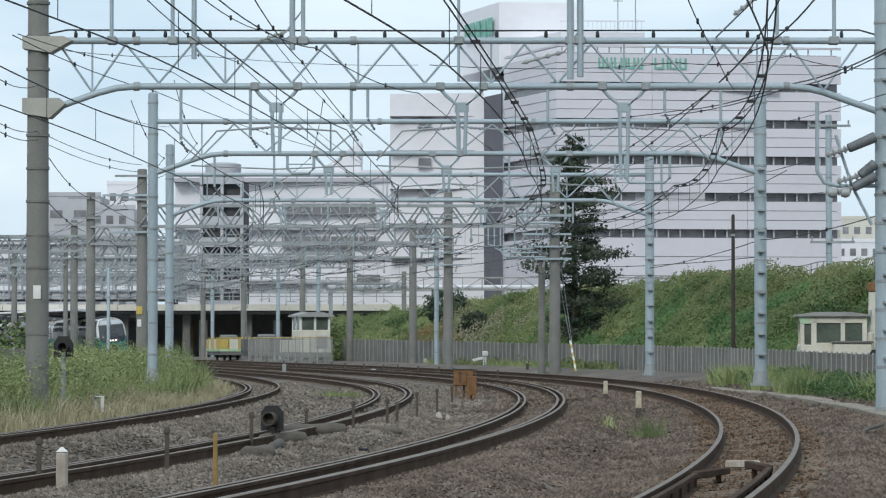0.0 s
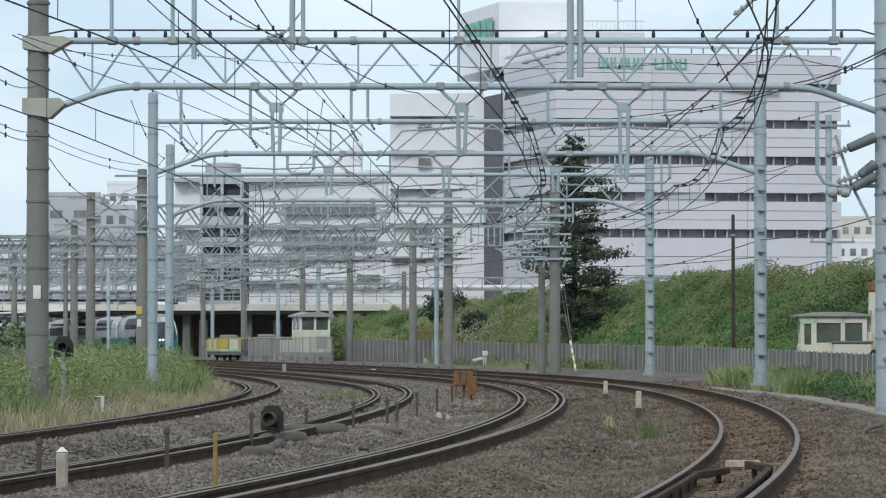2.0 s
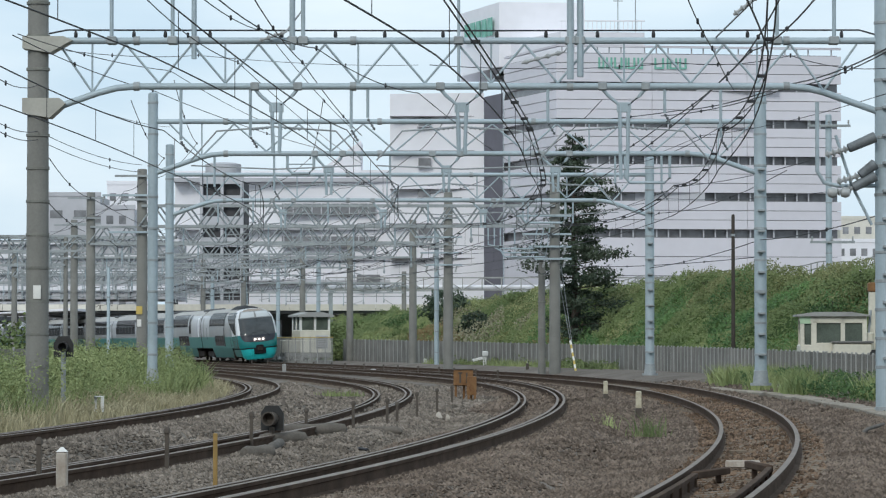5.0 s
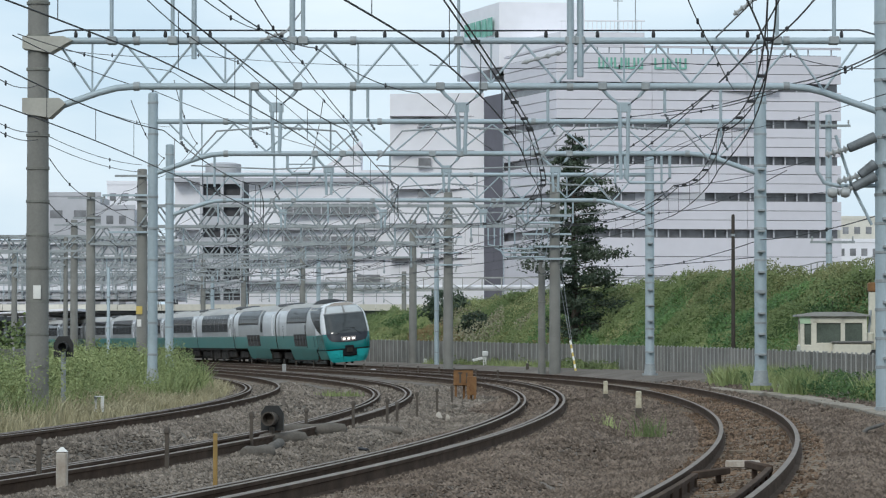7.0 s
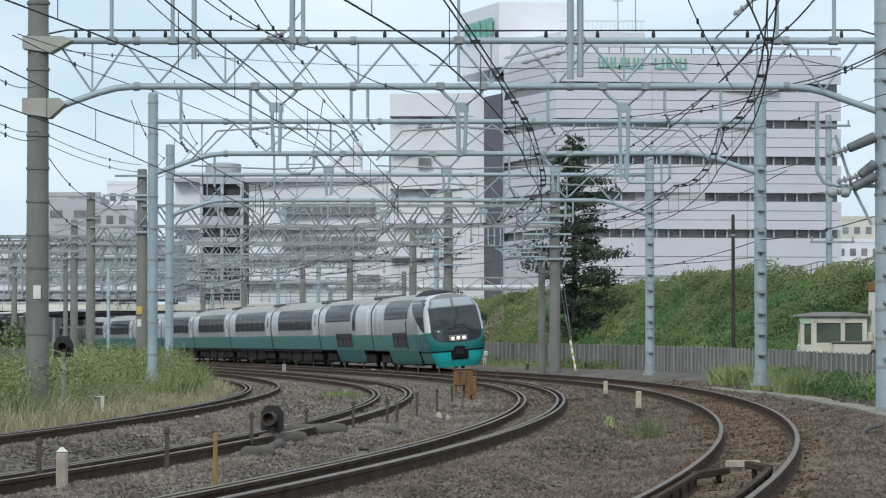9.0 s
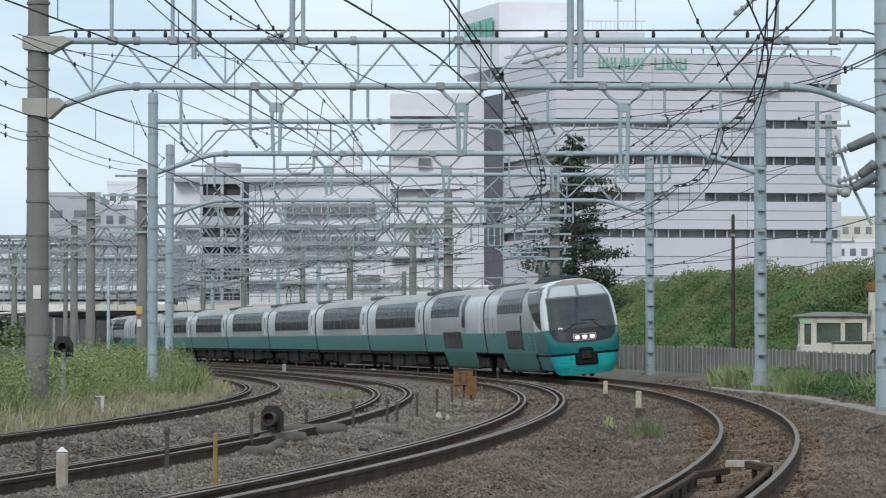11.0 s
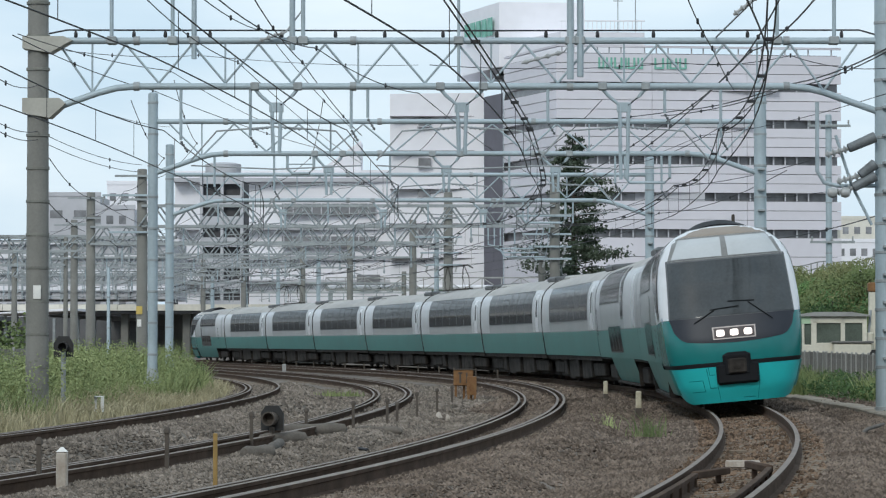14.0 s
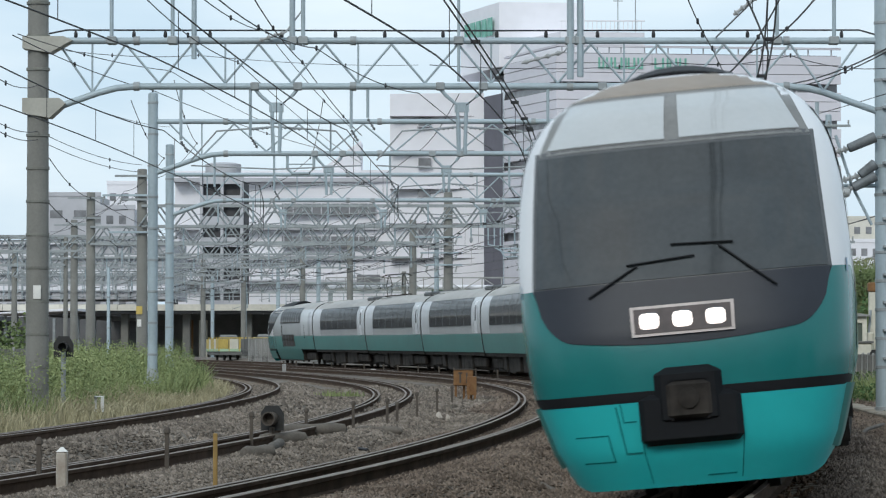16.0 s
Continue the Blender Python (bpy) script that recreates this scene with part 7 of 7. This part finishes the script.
def cab_car():
    car = thing("train_car", "express driving car with a large dark windscreen and turquoise nose", "train car", "ten-car express train")
    shell(car, -HALF, BOW)
    low_skirt(car, -4.5, 5.9)
    for side in (-1, 1):
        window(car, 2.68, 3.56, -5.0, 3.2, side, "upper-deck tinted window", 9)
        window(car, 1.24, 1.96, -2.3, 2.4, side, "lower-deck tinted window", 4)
        part("cab_side_window", Geo().add(*cab_side(side)), M_TWIN, car, "slanted tinted cab side window")
        part("narrow_window", side_sheet(1.15, 2.55, 2.5, 2.85, side, 0.014), M_TWIN, car)
        part("door", side_sheet(1.89, 3.3, -8.95, -8.1, side, 0.011), M_TSILVER, car, "narrow plug door")
        part("door", side_sheet(1.89, 2.5, 4.6, 5.3, side, 0.006), M_TSILVER, car, "narrow cab door")
        white_post(car, -9.7, -5.3, side)
        steps(car, -6.6, side)
        for y in (4.57, 5.33):
            part("door_seam", side_sheet(1.08, 2.55, y - 0.015, y + 0.015, side, 0.01), M_TFRAME, car)
        for k in range(5):
            part("step", side_sheet(1.2 + 0.13 * k, 1.26 + 0.13 * k, 5.7, 6.0, side, 0.02), M_TBLACK, car)
    end_wall(car, -HALF)
    bogie(car, 6.2), bogie(car, -7.0)
    # nose shell
    full = lambda p, q: 2 * p - 1
    edge = lambda p: 1.87 + 0.05 * min(1, max(0, (0.95 - abs(2 * p - 1)) / 0.25))
    part("nose_upper", nose_sheet(full, lambda p, q: edge(p) + (3.835 - edge(p)) * q, 40, 20), M_TWHITE, car, "glossy white nose frame")
    part("nose_lower", nose_sheet(full, lambda p, q: 1.0 + (edge(p) - 1.0) * q, 40, 8), M_TGREEN, car, "glossy teal lower nose")
    part("snow_skirt", nose_sheet(lambda p, q: 1.58 * p - 0.79, lambda p, q: (0.2 + 0.3 * max(0, abs(2 * p - 1) - 0.55) / 0.45 * abs(2 * p - 1) ** 2) + (0.73 - 0.3 * max(0, abs(2 * p - 1) - 0.55) / 0.45 * abs(2 * p - 1) ** 2) * q, 40, 8, 0.004), M_TSKIRT, car, "bright turquoise front skirt")
    part("skirt_side", nose_sheet(full, lambda p, q: 0.42 + 0.52 * q, 40, 5, -0.03), M_TBAND, car)
    part("black_line", nose_sheet(full, lambda p, q: 0.925 + 0.085 * q, 40, 2, 0.006), M_TBLACK, car, "black line above the skirt")
    # dark mask with the windscreens
    lower = lambda p: 1.385 + 0.11 * (2 * p - 1) ** 2 + 0.4 * (1 - math.sqrt(max(0, 1 - (max(0, abs(2 * p - 1) - 0.76) / 0.24) ** 2)))
    part("dark_mask", nose_sheet(lambda p, q: a_of((2 * p - 1) * 1.3 * (1 - 0.02 * (1 - q) ** 2), 2.0), lambda p, q: lower(p) + (1.92 - lower(p)) * q, 60, 8, 0.008), M_TNAVY, car, "glossy dark lower mask")
    part("windscreen_frame", nose_sheet(lambda p, q: a_of((2 * p - 1) * (1.30 - 0.06 * q), 1.90 + 1.22 * q), lambda p, q: 1.90 + 1.22 * q, 30, 12, 0.006), M_TRIM, car)
    part("windscreen", nose_sheet(lambda p, q: a_of((2 * p - 1) * (1.265 - 0.055 * q), 1.93 + 1.13 * q), lambda p, q: 1.93 + 1.13 * q, 30, 12, 0.014), M_TGLASS, car, "large tinted windscreen")
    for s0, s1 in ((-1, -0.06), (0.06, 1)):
        part("upper_windscreen", nose_sheet(lambda p, q: a_of((s0 + (s1 - s0) * p) * (1.12 - 0.2 * q), 3.13 + 0.40 * q), lambda p, q: 3.13 + 0.40 * q, 16, 8, 0.014), M_TGLASSUP, car, "sloping upper window with sky reflection put into its pale colour")
    part("upper_frame", nose_sheet(lambda p, q: a_of((2 * p - 1) * (1.21 - 0.2 * q), 3.09 + 0.48 * q), lambda p, q: 3.09 + 0.48 * q, 24, 8, 0.006), M_TFRAME, car)
    part("brow", nose_sheet(lambda p, q: a_of((2 * p - 1) * (1.0 - 0.25 * q), 3.57 + 0.2 * q), lambda p, q: 3.57 + 0.2 * q, 24, 6, 0.009), M_TBRONZE, car, "brown-grey brow above the windows")
    # lamps
    lp = part("headlight_unit", nose_sheet(lambda p, q: a_of((2 * p - 1) * 0.445, 1.6), lambda p, q: 1.455 + 0.245 * q, 12, 3, 0.03), M_LAMPRIM, car, "row of three lit headlights")
    part("headlight_bed", nose_sheet(lambda p, q: a_of((2 * p - 1) * 0.415, 1.6), lambda p, q: 1.48 + 0.195 * q, 12, 3, 0.036), M_LAMPBED, lp)
    for c in (-0.285, 0.0, 0.285):
        y = nose(a_of(c, 1.57) if c else 0.0, 1.57).y
        lens = [[(c + k * 0.088 * math.copysign(abs(math.cos(t)) ** 0.5, math.cos(t)), y + dy, 1.577 + k * 0.074 * math.copysign(abs(math.sin(t)) ** 0.5, math.sin(t)))
                 for t in (2 * math.pi * i / 20 for i in range(20))] for k, dy in ((1.0, 0.02), (0.97, 0.046), (0.7, 0.06))]
        part("headlight", Geo().loft(lens), M_LAMP, lp, "lit warm-white headlight")
        part("lamp_bezel", Geo().tube([(q[0], q[1] + 0.012, q[2]) for q in lens[0] + lens[0][:1]], 0.009, 5), M_TRIM, lp)
    # coupler recess
    cb = part("coupler_cover", Geo().cbox(-0.44, 0.44, 9.8, 10.15, 0.55, 0.98, 0.05).cbox(-0.29, 0.29, 9.8, 10.17, 0.7, 1.19, 0.06), M_TBLACK, car, "black coupler recess")
    part("coupler", Geo().cbox(-0.2, 0.2, 10.1, 10.2, 0.75, 1.08, 0.04).turned([(0, 10.19, 0.93), (0, 10.22, 0.93), (0, 10.23, 0.93)], [0.09, 0.09, 0.03], 10), M_TUNDER, cb)
    for x0, x1, z0, z1 in ((-0.44, -0.43, 0.24, 0.6), (0.43, 0.44, 0.24, 0.6), (0.72, 1.0, 0.66, 0.672), (0.72, 1.0, 0.44, 0.452), (0.708, 0.72, 0.44, 0.672), (0.588, 0.6, 0.5, 0.9), (0.45, 0.6, 0.5, 0.512), (0.45, 0.56, 0.76, 0.772), (0.55, 0.56, 0.76, 0.92), (-0.38, -0.1, 0.27, 0.282)):
        part("skirt_seam", nose_sheet(lambda p, q: a_of(x0 + (x1 - x0) * p, 0.6), lambda p, q: z0 + (z1 - z0) * q, 6, 6, 0.0065), M_TGREEN, car)
    for sd in (-1, 1):
        part("blue_edge", nose_sheet(lambda p, q: sd * (0.62 + 0.38 * p), lambda p, q: edge((sd * (0.62 + 0.38 * p) + 1) / 2) - 0.05 + 0.11 * q, 16, 2, 0.004), M_TSEAMBLUE, car, "thin blue line between white and teal")
    # wipers
    for pivot, elbow, b0, b1 in (((0.79, 1.81), (0.36, 2.04), (0.45, 2.05), (-0.14, 2.09)), ((-0.82, 1.79), (-0.35, 2.16), (0.06, 2.2), (-0.48, 2.18))):
        w = part("wiper", Geo().tube([nose(a_of(x, z), z, 0.03) for x, z in (pivot, ((pivot[0] + elbow[0]) / 2, (pivot[1] + elbow[1]) / 2), elbow)], 0.011, 6), M_TBLACK, car)
        part("wiper_blade", Geo().cyl(nose(a_of(*b0), b0[1], 0.032), nose(a_of(*b1), b1[1], 0.032), 0.009, 6), M_TBLACK, w)
    part("roof_hood", Geo().loft([[(x * k, y, 3.74 + h * (1 - (x / 1.0) ** 2)) for x in np.linspace(-1, 1, 9)] + [(1 * k, y, 3.5), (-1 * k, y, 3.5)][0:2] for y, k, h in ((7.7, 0.58, 0.09), (7.1, 0.68, 0.19), (4.6, 0.7, 0.27), (1.8, 0.7, 0.27))]), M_TBLACK, car, "dark roof hood behind the brow")
    return car


def cab_side(side):
    """The slanted side window of the cab: wide at the top, tapering down towards the nose."""
    rows, cols = 8, 10
    vs = []
    for j in range(rows + 1):
        q = j / rows
        z = 1.92 + 1.62 * q
        back, ahead = 8.55 - 4.9 * q ** 0.75, 8.75 - 0.45 * q
        for i in range(cols + 1):
            y = back + (ahead - back) * i / cols
            yf = float(np.interp(z, NOSE_Z, NOSE_Y))
            yb = max(BOW, yf - 1.15)
            if y <= yb:
                vs.append((side * (half_width(z) + 0.016), y, z))
            else:
                c = min(1.0, (y - yb) / (yf - yb)) ** (1 / ROUND)
                p = nose(side * FLAT * math.acos(c) * 2 / math.pi, z)
                vs.append((p.x + side * 0.016, p.y + 0.004, p.z))
    n = cols + 1
    return vs, [(j * n + i, j * n + i + 1, (j + 1) * n + i + 1, (j + 1) * n + i) for j in range(rows) for i in range(cols)]


front_car = cab_car()
upper_car = double_deck()
coach = single_deck()
for car_ in (front_car, upper_car, coach):
    # the bodies stand 3.3 percent taller than their section above the solebar
    for ob in car_.children_recursive:
        if ob.data is not None and not ob.name.startswith(("bogie", "wheel")):
            for vert in ob.data.vertices:
                vert.co.z += 0.033 * (vert.co.z - 0.95)
cars = [front_car, upper_car, coach] + [copy_thing(coach, Matrix()) for _ in range(6)]


def pantograph(car, y):
    """A raised current collector on insulators."""
    pg = part("pantograph", Geo().box(-0.65, 0.65, y - 0.75, y - 0.69, 3.98, 4.04).box(-0.65, 0.65, y + 0.69, y + 0.75, 3.98, 4.04).box(-0.65, -0.59, y - 0.75, y + 0.75, 3.98, 4.04).box(0.59, 0.65, y - 0.75, y + 0.75, 3.98, 4.04), M_TUNDER, car, "dark raised pantograph")
    for sx in (-0.5, 0.5):
        for sy in (-1, 1):
            part("arm", Geo().tube([(sx, y + sy * 0.6, 4.02), (sx * 0.9, y + sy * 1.05, 4.6), (sx * 0.8, y + sy * 0.12, 5.16)], 0.025, 6), M_TUNDER, pg)
            part("insulator", Geo().turned([(sx, y + sy * 0.7, 3.78), (sx, y + sy * 0.7, 3.85), (sx, y + sy * 0.7, 3.9), (sx, y + sy * 0.7, 4.0)], [0.05, 0.09, 0.05, 0.06], 8), M_INSUL, pg)
    for sy in (-0.12, 0.12):
        part("contact_strip", Geo().tube([(-0.85, y + sy, 5.02), (-0.6, y + sy, 5.18), (0.6, y + sy, 5.18), (0.85, y + sy, 5.02)], 0.025, 6), M_TUNDER, pg)


pantograph(cars[4], -6.0)
pantograph(cars[7], -6.0)
tail_car = copy_thing(front_car, Matrix())
tagged(tail_car, label="express driving car at the rear end of the train")
cars.append(tail_car)


# ---- movement ----
def train_at(t):
    """Distance of the train's front along the first track."""
    return 148.2 - 19.15 * (t - 9) - 0.07 * (t - 9) ** 2


def car_pose(s_mid, turned_round=False):
    a, b = along(s_mid - 7.0), along(s_mid + 7.0)
    fwd = (a - b).normalized()
    turn = math.atan2(-fwd.x, fwd.y)
    k = min(1.0, max(0.0, (31.0 - s_mid) / 11.0))
    rise = float(np.interp(s_mid, (60, 110, 200, 260), (0.0, 0.03, 0.11, 0.13)))
    sway = Vector((0.075 * k, 0.0, rise - 0.03 * k))
    m = Matrix.Translation((a + b) / 2 + sway) @ Matrix.Rotation(turn, 4, "Z") @ Matrix.Rotation(math.atan(CANT), 4, "Y")
    if turned_round:
        m = m @ Matrix.Rotation(math.pi, 4, "Z")
    return m


def motions():
    times = [0.5 * i for i in range(33)]
    for k, car in enumerate(cars):
        back = 8.9 + 20.0 * k
        walk(car, [(t, car_pose(train_at(t) + back, k == 9)) for t in times])


motions()
